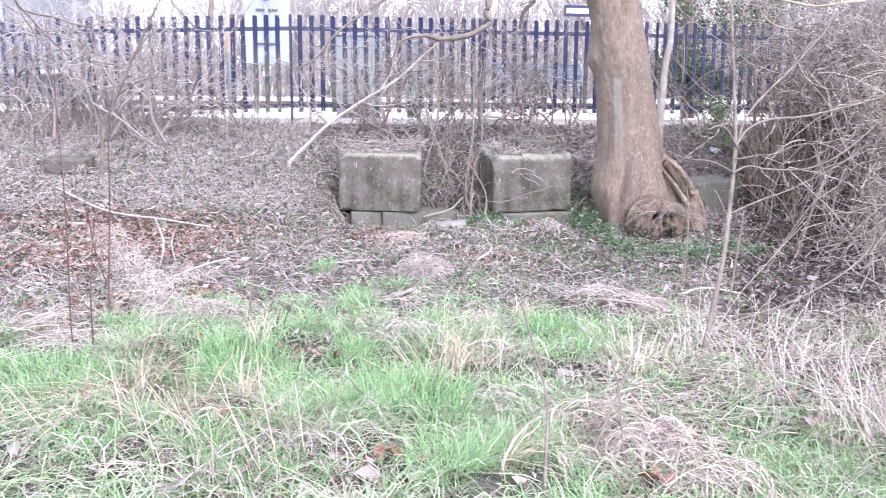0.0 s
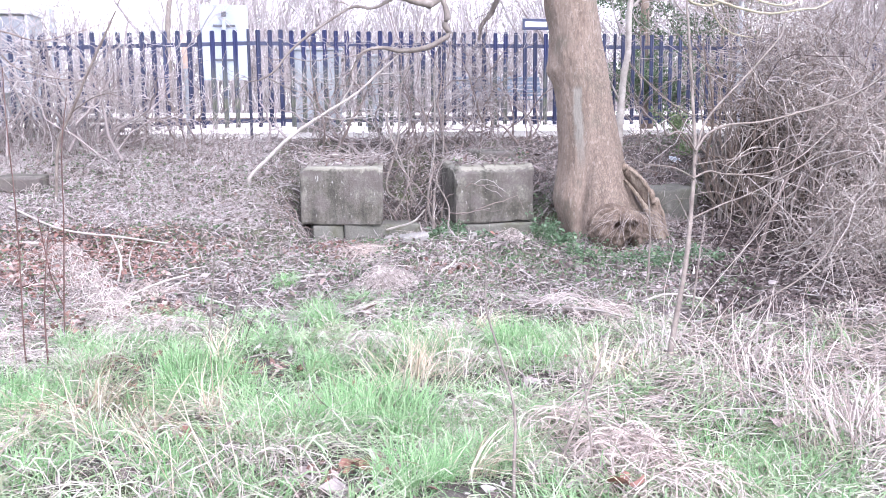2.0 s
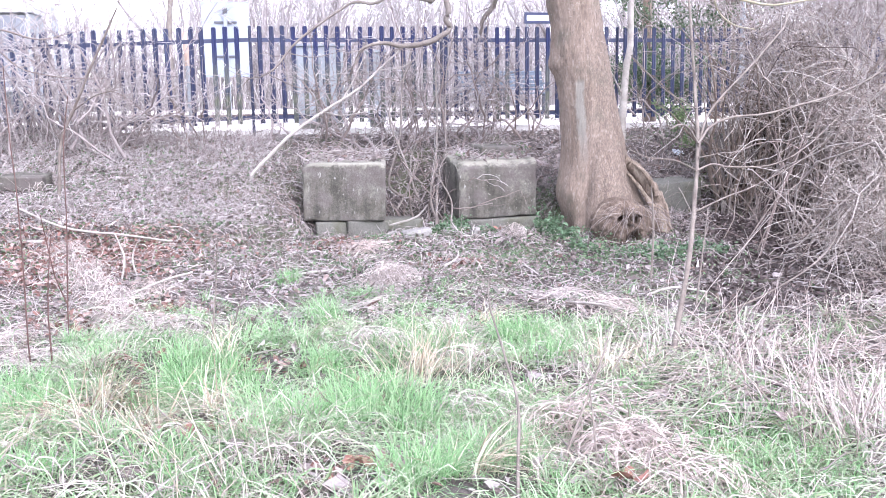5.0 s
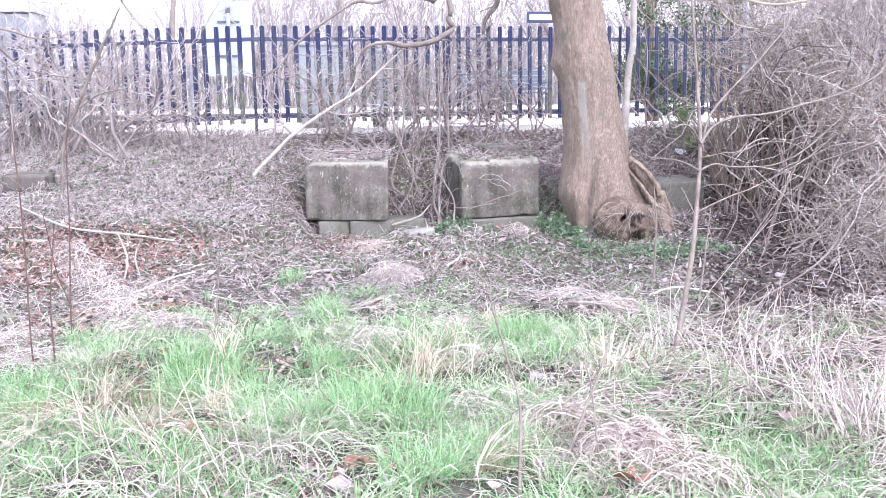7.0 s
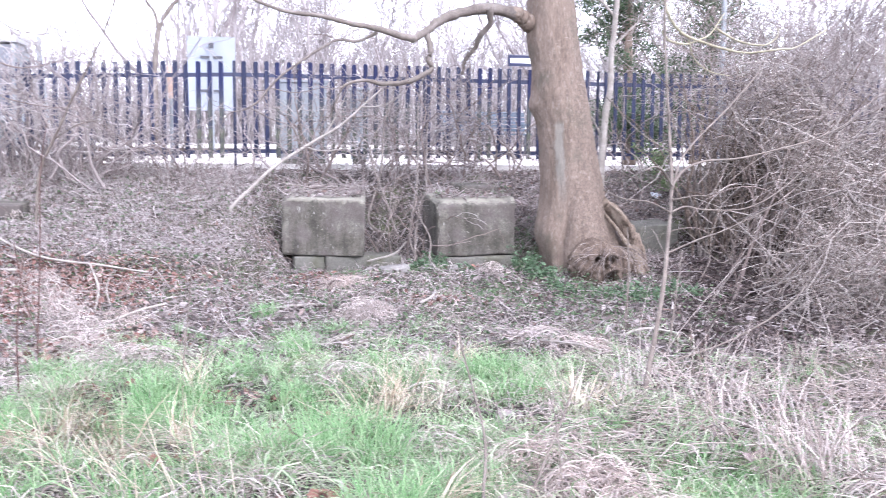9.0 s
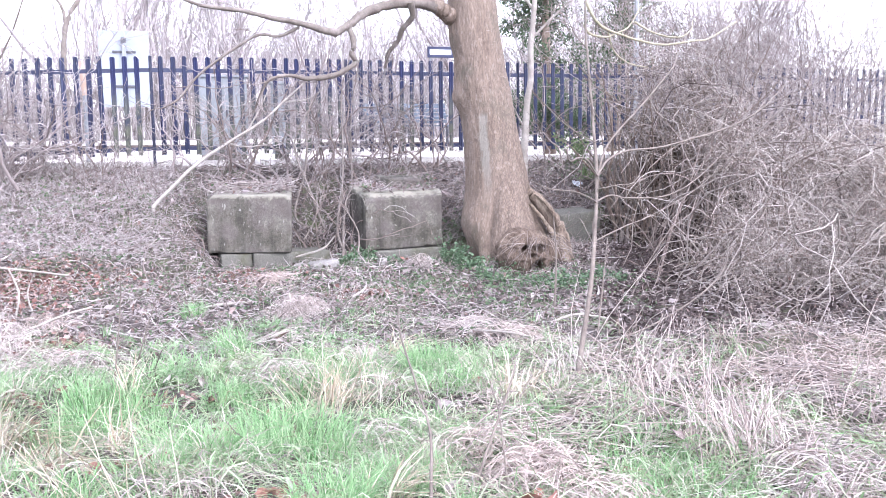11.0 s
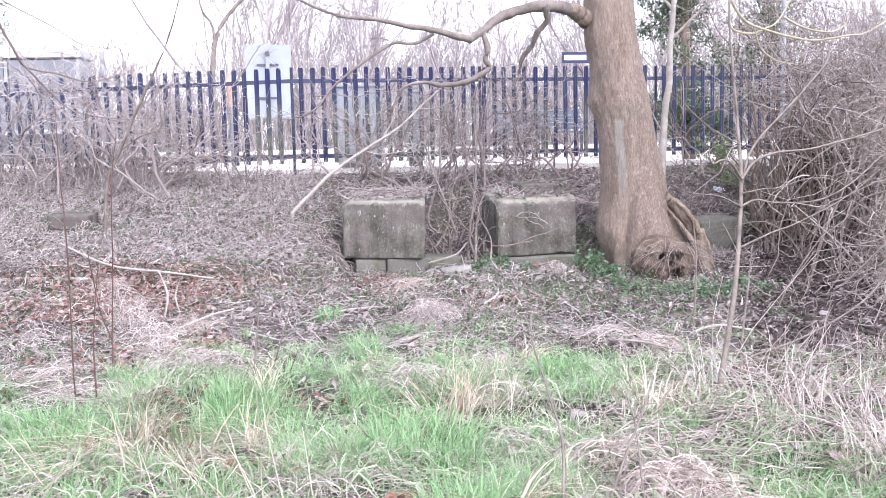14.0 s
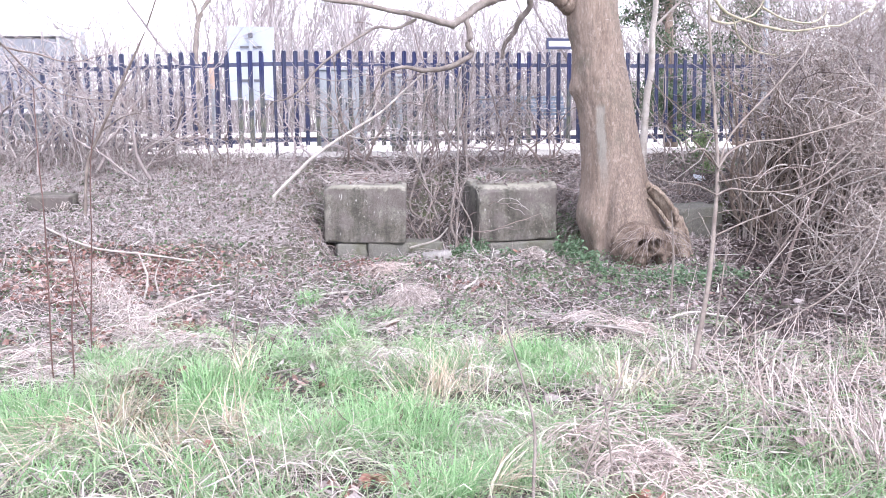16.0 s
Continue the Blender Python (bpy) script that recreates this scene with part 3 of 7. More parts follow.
# pale paved strip beyond the fence, with a coping along its near edge
PAVE_Z = 1.30
bm = boxed(-16, 13.27, 1.0, 26, 17.6, PAVE_Z, 0.01)
tagged(part("pavement", bm, M_PAVE), "pale concrete paving beyond the fence", "pavement", kind="structure")
kerb = thing("kerb", (0, 0, 0), "pale concrete edging along the paving", "kerb", kind="structure")
me = None
for k in range(44):
    if me is None:
        ob = part("kerb_stone", boxed(0.004, 0, 0, 0.91, 0.14, 0.34, 0.012), M_KERB, kerb)
        me = ob.data
    else:
        ob = part("kerb_stone", me, None, kerb)
    ob.matrix_basis = pose(-15 + k * 0.914, 13.12, 0.97 + 0.004 * math.sin(k * 2.3), 0, 0, 0)

# raised pale platform with a plain concrete face
PLAT_Z = 1.475
platform = thing("platform", (0, 0, 0), "pale raised concrete platform beyond the path", "platform", kind="structure")
me = None
for k in range(24):
    if me is None:
        ob = part("platform_slab", boxed(0.005, 0, 0, 1.795, 2.2, 0.4, 0.012), M_KERB, platform)
        me = ob.data
    else:
        ob = part("platform_slab", me, None, platform)
    ob.matrix_basis = pose(-16.5 + k * 1.8, 17.6, PLAT_Z - 0.4, 0, 0, 0)

# low dark wall with a pale coping beyond the paving
wall = thing("boundary_wall", (0, 0, 0), "low dark brick wall with a pale coping", "wall", kind="structure")
part("wall_body", boxed(-17, 20.0, 1.1, 28, 20.26, 1.56), M_BRICK, wall)
me = None
for k in range(38):
    if me is None:
        ob = part("coping_stone", boxed(0.005, 0, 0, 1.19, 0.36, 0.10, 0.012), M_KERB, wall)
        me = ob.data
    else:
        ob = part("coping_stone", me, None, wall)
    ob.matrix_basis = pose(-17 + k * 1.195, 19.95, 1.56, 0, 0, 0)


# ---------------------------------------------------------------- palisade fence
PITCH, FENCE_Y = 0.1577, 13.0


def pale_mesh(name, height, material):
    """A folded steel pale, seen in section as a shallow W, with a rounded head."""
    half, deep, thick = 0.033, 0.016, 0.004
    prof = [(-half, 0), (-half * 0.55, -deep), (0, -deep * 0.35), (half * 0.55, -deep), (half, 0)]
    front = prof
    back = [(x, y + thick) for x, y in reversed(prof)]
    ring = front + back
    levels = [(0, 1.0), (height - 0.022, 1.0), (height - 0.008, 0.92), (height, 0.68)]
    V, F = [], []
    for z, w in levels:
        V += [(x * w, y, z) for x, y in ring]
    n = len(ring)
    for l in range(len(levels) - 1):
        for k in range(n):
            a, b = l * n + k, l * n + (k + 1) % n
            F.append((a, b, b + n, a + n))
    top = (len(levels) - 1) * n
    F += [(top + k, top + k + 1, top + n - 2 - k, top + n - 1 - k) for k in range(4)]
    F += [(k + 1, k, n - 1 - k, n - 2 - k) for k in range(4)]
    return mesh_of(name, V, [np.array(F)], material, smooth=False)


def fence_line(s):
    """Place along the fence at s metres from its reference post: straight, and bending back at its far end."""
    bend = -2.85
    if s >= bend:
        return s, FENCE_Y, 0.0, -0.035 * max(0.0, -0.1 - s)
    a, d = radians(14), bend - s
    return bend - d * math.cos(a), FENCE_Y + d * math.sin(a), -14.0, -0.035 * (-0.1 - s)


def build_fence():
    fence = thing("palisade_fence", (0, 0, 0), "navy painted steel palisade fence on top of the bank", "fence")
    rng = random.Random(3)
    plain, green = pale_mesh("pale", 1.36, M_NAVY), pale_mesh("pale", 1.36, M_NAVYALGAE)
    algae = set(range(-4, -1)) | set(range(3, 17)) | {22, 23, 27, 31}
    for k in range(-58, 96):
        s = -0.1 + (k + 0.85) * PITCH
        if min(abs(s + 0.1 - 2.76 * j) for j in range(-3, 6)) < 0.25 * PITCH:
            continue
        x, y, turn, drop = fence_line(s)
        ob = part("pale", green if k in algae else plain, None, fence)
        ob.matrix_basis = pose(x, y - 0.045, 1.405 + drop + rng.uniform(-0.008, 0.008), rng.uniform(-0.5, 0.5), rng.uniform(-0.5, 0.5), turn + rng.uniform(-3, 3))
    posts = None
    stops = [-0.1 + 2.76 * k for k in range(-3, 6)]
    for s in stops:
        x, y, turn, drop = fence_line(s)
        if posts is None:
            bm = boxed(-0.022, -0.004, 0, 0.022, 0.004, 1.72, 0.0015)
            box(bm, -0.004, -0.05, 0, 0.004, 0.05, 1.72, 0.0015)
            ob = part("post", bm, M_NAVY, fence)
            posts = ob.data
        else:
            ob = part("post", posts, None, fence)
        ob.matrix_basis = pose(x, y - 0.02, 1.05 + drop, 0, 0, turn)
    for a, b in zip(stops[:-1], stops[1:]):
        for z in (1.49, 2.575):
            xa, ya, _, da = fence_line(a)
            xb, yb, _, db = fence_line(b)
            bm = bmesh.new()
            L = math.hypot(xb - xa, yb - ya)
            box(bm, 0, -0.006, -0.028, L, 0.0, 0.028, 0.0)
            box(bm, 0, -0.0, 0.022, L, 0.04, 0.028, 0.0)
            ob = part("rail", bm, M_NAVY, fence)
            ob.matrix_basis = pose(xa, ya - 0.024, z + da, 0, math.degrees(-math.atan2(db - da, L)), math.degrees(math.atan2(yb - ya, xb - xa)))
    return fence


build_fence()


# ---------------------------------------------------------------- concrete blocks
def rough_block(w, d, h, seed, cuts=22, wear=0.007, chip=(), arc=None):
    """A cast block with worn arrises, uneven faces and broken corners."""
    bm = bmesh.new()
    bmesh.ops.create_cube(bm, size=1.0)
    bmesh.ops.subdivide_edges(bm, edges=bm.edges[:], cuts=cuts, use_grid_fill=True)
    half = Vector((w / 2, d / 2, h / 2))
    off = Vector((seed * 3.7, seed * 1.9, seed * 5.3))
    for v in bm.verts:
        p = Vector([s * (c if abs(c) > 0.499 else c / (0.5 - 1 / (cuts + 1)) * (0.5 - 0.011 / s)) for c, s in zip(v.co, (w, d, h))])
        near = sorted(half[i] - abs(p[i]) for i in range(3))
        edge = max(0.0, 1 - near[1] / 0.02)
        n = noise.noise(p * 6 + off)
        inward = Vector((-math.copysign(1, p.x) if half.x - abs(p.x) < 0.05 else 0, -math.copysign(1, p.y) if half.y - abs(p.y) < 0.05 else 0,
                         -math.copysign(1, p.z) if half.z - abs(p.z) < 0.05 else 0))
        nick = max(0.0, noise.noise(p * 9 + off) - 0.25) * 0.06
        p += inward * (edge * (wear * (0.7 + 0.9 * abs(n)) + nick) + 0.005 * n)
        p += Vector(noise.noise_vector(p * 14 + off)) * 0.004
        if arc and p.y < 0:
            # crust broken away along the upper and outer edges, leaving a rounded panel
            ax, az = (-half.x + arc[0] + arc[2] - p.x) / arc[2], (p.z - (half.z - arc[1] - arc[2])) / arc[2]
            out = math.hypot(max(ax, 0), max(az, 0)) - 1 + 0.10 * n
            p.y = max(p.y, -half.y + 0.012 * min(1.0, max(0.0, out / 0.06)) + 0.24 * max(0.0, out) + 0.003 * n) if out > 0 else p.y
        for cx, cz, r, dep in chip:
            q = math.hypot(p.x - cx * w / 2, (p.z - cz * h / 2) * 1.1)
            if q < r and p.y < 0:
                p.z -= (1 - q / r) * dep * (0.8 + 0.5 * n)
                p.y += (1 - q / r) * dep * 0.9
        v.co = p
    for f in bm.faces:
        f.smooth = True
    return bm


GROUP = "concrete blocks in the bank"
ob = part("concrete_block", rough_block(0.905, 0.80, 0.64, 1, cuts=30, wear=0.004, chip=[(-1, 1, 0.10, 0.05), (0.15, 1, 0.10, 0.02), (1, 1, 0.07, 0.04)]), M_CONC)
ob.matrix_basis = pose(0.912, 10.0, 0.70, 5, 1.07, -7.5)
tagged(ob, "grey weathered concrete block strewn with twigs on top", "concrete block", GROUP)
ob = part("concrete_block", rough_block(0.925, 0.78, 0.654, 2, cuts=44, wear=0.004, chip=[(-1, 1, 0.10, 0.03), (0.3, 1, 0.09, 0.02), (0.8, 1, 0.07, 0.03)], arc=(-0.02, 0.06, 0.17)), M_CONC)
ob.matrix_basis = pose(2.605, 10.05, 0.673, 4.95, -1.66, 1.5)
tagged(ob, "weathered concrete block with a broken upper corner and moss", "concrete block", GROUP)
ob = part("concrete_block", rough_block(0.46, 0.40, 0.17, 3, cuts=12), M_CONC)
ob.matrix_basis = pose(-2.62, 10.62, 0.815, 4, 2, -3)
tagged(ob, "small concrete block half buried under grass in the bank", "concrete block", GROUP)
ob = part("concrete_block", rough_block(0.60, 0.5, 0.44, 4, cuts=12), M_MOSSCONC)
ob.matrix_basis = pose(5.08, 10.38, 0.40, 3, -3, 6)
tagged(ob, "mossy concrete block behind the tree root", "concrete block", GROUP)
ob = part("concrete_block", rough_block(0.50, 0.36, 0.12, 9, cuts=12), M_CONC)
ob.matrix_basis = pose(2.70, 10.16, 1.06, 6, 2, 12)
tagged(ob, "flat piece of concrete on top of the mossy block", "concrete slab", GROUP)
for cx, w, top, h, y, s in ((0.70, 0.34, 0.36, 0.30, 9.875, 5), (1.30, 0.86, 0.355, 0.30, 9.87, 6), (2.66, 0.86, 0.325, 0.32, 9.86, 7)):
    ob = part("footing_slab", rough_block(w, 0.44, h, s, cuts=24, wear=0.006), M_MOSSCONC)
    ob.matrix_basis = pose(cx, y, top - 0.02 - h / 2, 0, random.Random(s).uniform(-1.5, 1.5), 4)
    tagged(ob, "pale mossy concrete footing under a block", "footing", "footings under the blocks")
for cx, cy, w, s, turn in ((1.56, 9.04, 0.30, 11, 4), (1.95, 9.22, 0.17, 12, -14), (2.2, 9.1, 0.12, 13, 30), (1.33, 9.3, 0.14, 14, 50)):
    ob = part("rubble_stone", rough_block(w, w * 0.6, 0.10, s, cuts=9, wear=0.012), M_PALECONC)
    ob.matrix_basis = pose(cx, cy, float(ground_height(cx, cy)) + 0.035, 4, -5, turn)
    tagged(ob, "broken piece of pale concrete rubble in the litter", "rubble", "rubble by the blocks")


# ---------------------------------------------------------------- the large tree
TRUNK_Z = [-0.1, 0.12, 0.3, 0.44, 0.61, 0.81, 0.99, 1.26, 1.53, 1.8, 1.98, 2.19, 2.45, 2.7, 4.0, 6.5, 8.5]


def trunk_radius(z, a):
    """Distance of the bark from the axis at height z, angle a (0 is +x)."""
    r = np.interp(z, TRUNK_Z, [0.52, 0.47, 0.44, 0.425, 0.415, 0.392, 0.366, 0.337, 0.313, 0.301, 0.305, 0.296, 0.275, 0.267, 0.24, 0.16, 0.06])
    flare = np.exp(-np.maximum(z, 0) / 0.35)
    r = r * (1 + flare * (0.10 * np.cos(5 * a + 0.6) + 0.06 * np.cos(7 * a - 0.8)) + 0.022 * np.cos(4 * a + z * 0.7))
    r = r + 0.17 * np.exp(-((z - 0.1) / 0.48) ** 2) * np.clip(np.cos(a + 0.3), 0, 1) ** 1.5 + 0.05 * np.exp(-((z - 0.55) / 0.2) ** 2) * np.clip(np.cos(a - 3.3), 0, 1) ** 4
    bay = np.interp(z, [0.3, 1.3], [-2.46, -1.67])
    groove = np.exp(-((np.angle(np.exp(1j * (a - bay))) / 0.10) ** 2)) * np.clip(1.55 - z, 0, 1)
    return r * (1 - 0.13 * groove)


def trunk_axis(z):
    return np.interp(z, TRUNK_Z, [3.84, 3.82, 3.78, 3.74, 3.70, 3.68, 3.668, 3.641, 3.60, 3.555, 3.515, 3.478, 3.455, 3.42, 3.27, 3.05, 2.95]), np.interp(z, [0, 2.7, 8.5], [9.42, 9.42, 9.6])


def trunk_point(z, a, out=0.0):
    x, y = trunk_axis(z)
    r = trunk_radius(z, a) + out
    return x + r * np.cos(a), y + r * np.sin(a), z


def build_tree():
    rng = np.random.default_rng(21)
    tree = thing("tree", (0, 0, 0), "large bare brown-barked tree with a swollen base beside the blocks", "tree")
    zs = np.concatenate([np.linspace(-0.1, 3.2, 90), np.linspace(3.3, 8.5, 30)])
    an = np.linspace(0, 2 * np.pi, 110, endpoint=False)
    Z, A = np.meshgrid(zs, an, indexing="ij")
    x, y = trunk_axis(Z)
    r = trunk_radius(Z, A)
    r = r + 0.009 * lattice(A * 6, Z * 5, 4) + 0.005 * lattice(A * 20, Z * 6, 5)
    lump = np.exp(-(((Z - 2.02) / 0.10) ** 2)) * np.exp(-((np.angle(np.exp(1j * (A - 3.0))) / 0.5) ** 2)) * 0.045 + np.exp(-(((Z - 2.74) / 0.2) ** 2)) * np.exp(-((np.angle(np.exp(1j * (A - 3.3))) / 0.7) ** 2)) * 0.04
    r = r + lump
    V = np.stack([x + r * np.cos(A), y + r * np.sin(A), Z], -1)
    n, m = Z.shape
    i = np.arange(n * m).reshape(n, m)
    F = np.stack([i[:-1], np.roll(i[:-1], -1, 1), np.roll(i[1:], -1, 1), i[1:]], -1).reshape(-1, 4)
    part("trunk", mesh_of("trunk", V.reshape(-1, 3), [F], M_BARK), None, tree)
    # the long limb over the blocks and its hanging branches
    lines = [
        ([(3.35, 9.46, 2.80), (3.14, 9.42, 2.91), (2.81, 9.27, 3.01), (2.51, 9.15, 3.0), (2.22, 9.1, 2.93), (2.02, 9.05, 2.84), (1.87, 9.0, 2.72), (1.72, 8.95, 2.63)], 0.074, 0.038),
        ([(1.74, 8.95, 2.64), (1.59, 8.9, 2.66), (1.37, 8.85, 2.71), (1.06, 8.8, 2.75), (0.78, 8.75, 2.8), (0.34, 8.65, 2.84), (-0.1, 8.5, 3.0)], 0.040, 0.012),
        ([(1.88, 9.0, 2.72), (1.92, 8.98, 2.55), (1.89, 8.95, 2.43), (1.93, 8.93, 2.35), (1.8, 8.9, 2.26), (1.61, 8.88, 2.19), (1.37, 8.85, 2.17)], 0.032, 0.024),
        ([(1.38, 8.85, 2.17), (1.22, 8.83, 2.2), (1.01, 8.8, 2.14), (0.92, 8.8, 1.96), (0.86, 8.8, 1.83)], 0.022, 0.007),
        ([(2.57, 9.1, 3.0), (2.61, 9.2, 2.86), (2.53, 9.3, 2.75), (2.5, 9.4, 2.63), (2.42, 9.5, 2.51), (2.41, 9.6, 2.36)], 0.038, 0.02),
        ([(1.35, 8.88, 2.68), (1.15, 8.9, 2.59), (0.97, 8.89, 2.6), (0.81, 8.87, 2.52), (0.46, 8.84, 2.28), (0.28, 8.83, 2.11), (0.16, 8.81, 1.96), (0.02, 8.8, 1.88)], 0.017, 0.009),
        ([(0.03, 8.8, 1.88), (-0.1, 8.8, 1.85), (-0.2, 8.82, 1.72)], 0.006, 0.003),
        ([(0.30, 8.83, 2.1), (0.55, 8.9, 2.07), (0.85, 8.95, 2.14)], 0.006, 0.003),
        ([(0.1, 8.8, 1.9), (0.3, 8.85, 1.8), (0.5, 8.9, 1.72), (0.58, 8.95, 1.5)], 0.006, 0.003),
    ]
    P, R, s = limb([(3.42, 9.46, 2.60), (3.33, 9.46, 2.76), (3.18, 9.43, 2.89), (3.02, 9.36, 2.96), (2.86, 9.29, 3.005)], 0.15, 0.066, n=24, sides=14, knobbly=0.015, seed=77)
    part("limb_collar", mesh_of("limb_collar", s[0], [s[1]], M_BARK), None, tree, "swollen foot of the long limb")
    allP = []
    for k, (pts, r0, r1) in enumerate(lines):
        P, R, s = limb(pts, r0, r1, n=28, sides=8, seed=k)
        part("limb", mesh_of("limb", s[0], [s[1]], M_LIMB), None, tree)
        allP.append((P, R))
    # limbs above, with a bare crown
    K = 14
    start = np.array([trunk_point(z, a, -0.05) for z, a in ((3.3, 0.4), (3.7, 2.6), (4.2, 4.4), (4.8, 1.2), (5.3, 3.4), (5.9, 5.2), (6.6, 0.2), (7.4, 2.2))])
    way = np.array([(math.cos(a), math.sin(a), 0.9) for a in (0.4, 2.6, 4.4, 1.2, 3.4, 5.2, 0.2, 2.2)])
    P1 = wander(rng, start, way, np.array([4.0, 4.2, 3.6, 3.2, 3.0, 2.6, 2.2, 1.8]), K, 0.16, 0.10)
    R1 = taper(np.array([0.11, 0.10, 0.09, 0.08, 0.075, 0.06, 0.05, 0.04]), np.full(8, 0.012), K)
    for k in range(8):
        s = tubes(P1[k:k + 1], R1[k:k + 1], 7)
        part("limb", mesh_of("limb", s[0], [s[1]], M_LIMB), None, tree)
    P2, R2 = sprout(rng, P1, R1, 90, 1.7, 8, 0.2, 0.08)
    P3, R3 = sprout(rng, P2, R2, 420, 0.8, 6, 0.22, 0.05)
    P4, R4 = sprout(rng, P3, np.maximum(R3, 0.004), 900, 0.4, 4, 0.22)
    Pl = np.concatenate([p for p, _ in allP[1:]])
    Rl = np.concatenate([r for _, r in allP[1:]])
    P5, R5 = sprout(rng, Pl, np.minimum(Rl, 0.012), 34, 0.34, 7, 0.2, 0.02)
    P6, R6 = sprout(rng, P5, np.maximum(R5, 0.003), 90, 0.2, 4, 0.25)
    s = join(tubes(P2, R2, 5), tubes(P3, R3, 4), tubes(P4, np.maximum(R4, 0.002)), tubes(P5, np.maximum(R5, 0.002)), tubes(P6, np.maximum(R6, 0.0015)))
    part("crown", mesh_of("crown", s[0], [s[1]], M_SCRUB), None, tree, "fine bare twigs")
    # swollen burl with rotten hollows at the foot
    bm = bmesh.new()
    bmesh.ops.create_icosphere(bm, subdivisions=6, radius=1.0)
    for v in bm.verts:
        p = v.co.copy()
        n = noise.noise(p * 1.9 + Vector((3, 1, 4))) * 0.14 + noise.noise(p * 5) * 0.07
        ridge = 0.012 * math.sin(math.atan2(p.x + 0.1, p.z - 0.3) * 19 + 16 * n) * min(1.0, 2.5 * math.hypot(p.x + 0.1, p.z - 0.3))
        dent = 0.0
        if p.y < 0:
            for hx, hz, wx, wz, deep in ((-0.27, 0.34, 0.15, 0.17, 1.0), (0.14, 0.38, 0.15, 0.15, 1.0), (0.13, -0.42, 0.15, 0.30, 1.2), (-0.08, 0.12, 0.10, 0.10, 0.3)):
                dent = max(dent, deep * math.exp(-(((p.x - hx) / wx) ** 2 + ((p.z - hz) / wz) ** 2) ** 1.5))
        p *= 1 + n + ridge
        p.y += dent
        v.co = Vector((p.x * (0.36 if p.x > 0 else 0.33), p.y * 0.30, p.z * 0.275))
    for f in bm.faces:
        f.smooth = True
    ob = part("burl", bm, M_ROOT, tree, "swollen burl with rotten hollows")
    ob.matrix_basis = pose(3.79, 8.90, 0.285, 8, 0, 4)
    # torn buttress root: a hollowed ridge with ragged edges
    for pts, r0, r1, m, lab, sd, kn in (
            ([(3.93, 9.2, 0.97), (4.06, 9.15, 0.86), (4.2, 9.12, 0.66), (4.31, 9.08, 0.40), (4.36, 9.04, 0.02)], 0.055, 0.125, M_TORN, "torn buttress root", 5, 0.07),
            ([(4.0, 9.1, 0.93), (4.1, 9.03, 0.83), (4.19, 9.0, 0.70), (4.25, 8.97, 0.56)], 0.012, 0.034, M_TORN, "ragged lip of torn wood", 8, 0.16),
            ([(3.95, 9.12, 0.82), (4.01, 9.06, 0.73), (4.07, 9.02, 0.64), (4.12, 8.98, 0.55), (4.19, 8.94, 0.44)], 0.016, 0.03, M_TORN, "pale strip of torn wood", 6, 0.10)):
        P, R, s = limb(pts, r0, r1, n=30, sides=12, knobbly=kn, seed=sd)
        part("root", mesh_of("root", s[0], [s[1]], m), None, tree, lab)
    # fibrous dead rootlets hanging over the burl
    n = 62
    u = np.where(np.arange(n) < 42, rng.random(n), 1.0 + 0.9 * rng.random(n))
    st = np.stack([3.58 + 0.28 * u + rng.normal(0, 0.03, n), 8.655 - 0.04 * np.sin(u * 1.6) + 0.05 * np.maximum(u - 1, 0), 0.46 + rng.normal(0, 0.05, n) - 0.05 * np.maximum(u - 1.2, 0)], -1)
    d = np.stack([-0.8 + 0.85 * u + rng.normal(0, 0.25, n), np.full(n, -0.22), rng.uniform(-0.9, 0.1, n)], -1)
    P = coil(rng, st, d, rng.uniform(0.16, 0.42, n), 9, 0.14, 0.12, -0.14)
    s = tubes(P, taper(rng.uniform(0.002, 0.004, n), np.full(n, 0.0014), 9), 4)
    tagged(part("rootlet_mass", mesh_of("rootlet_mass", s[0], [s[1]], M_SCRUB), None, tree, "dry fibrous rootlets"), kind="stuff")
    return tree


build_tree()


# ---------------------------------------------------------------- single stems and saplings
def stem_thing(name, label, category, main, r0, r1, branches, material, shoots=0, shoot_len=0.3, seed=1, group=""):
    """A slim woody plant: a stem, its side branches and fine shoots."""
    rng = np.random.default_rng(seed)
    ob = thing(name, (0, 0, 0), label, category, group)
    P, R, s = limb(main, r0, r1, n=30, sides=8, knobbly=0.04, seed=seed)
    part("stem", mesh_of("stem", s[0], [s[1]], material), None, ob)
    Ps, Rs = [P], [R]
    for k, (pts, a, b) in enumerate(branches):
        p, r, s = limb(pts, a, b, n=30, sides=6, knobbly=0.05, seed=seed + k + 1)
        part("branch", mesh_of("branch", s[0], [s[1]], material), None, ob)
        Ps.append(p)
        Rs.append(r)
    if shoots:
        P5, R5 = sprout(rng, np.concatenate(Ps), np.minimum(np.concatenate(Rs), 0.006), shoots, shoot_len, 6, 0.15, 0.04)
        P6, R6 = sprout(rng, P5, np.maximum(R5, 0.002), shoots * 2, shoot_len * 0.5, 4, 0.2)
        for k in range(shoots):
            s = tubes(P5[k:k + 1], np.maximum(R5[k:k + 1], 0.002), 4)
            part("shoot", mesh_of("shoot", s[0], [s[1]], M_SCRUB), None, ob)
        s = tubes(P6, np.maximum(R6, 0.0015))
        tagged(part("fine_twig_mass", mesh_of("fine_twig_mass", s[0], [s[1]], M_SCRUB), None, ob), kind="stuff")
    return ob


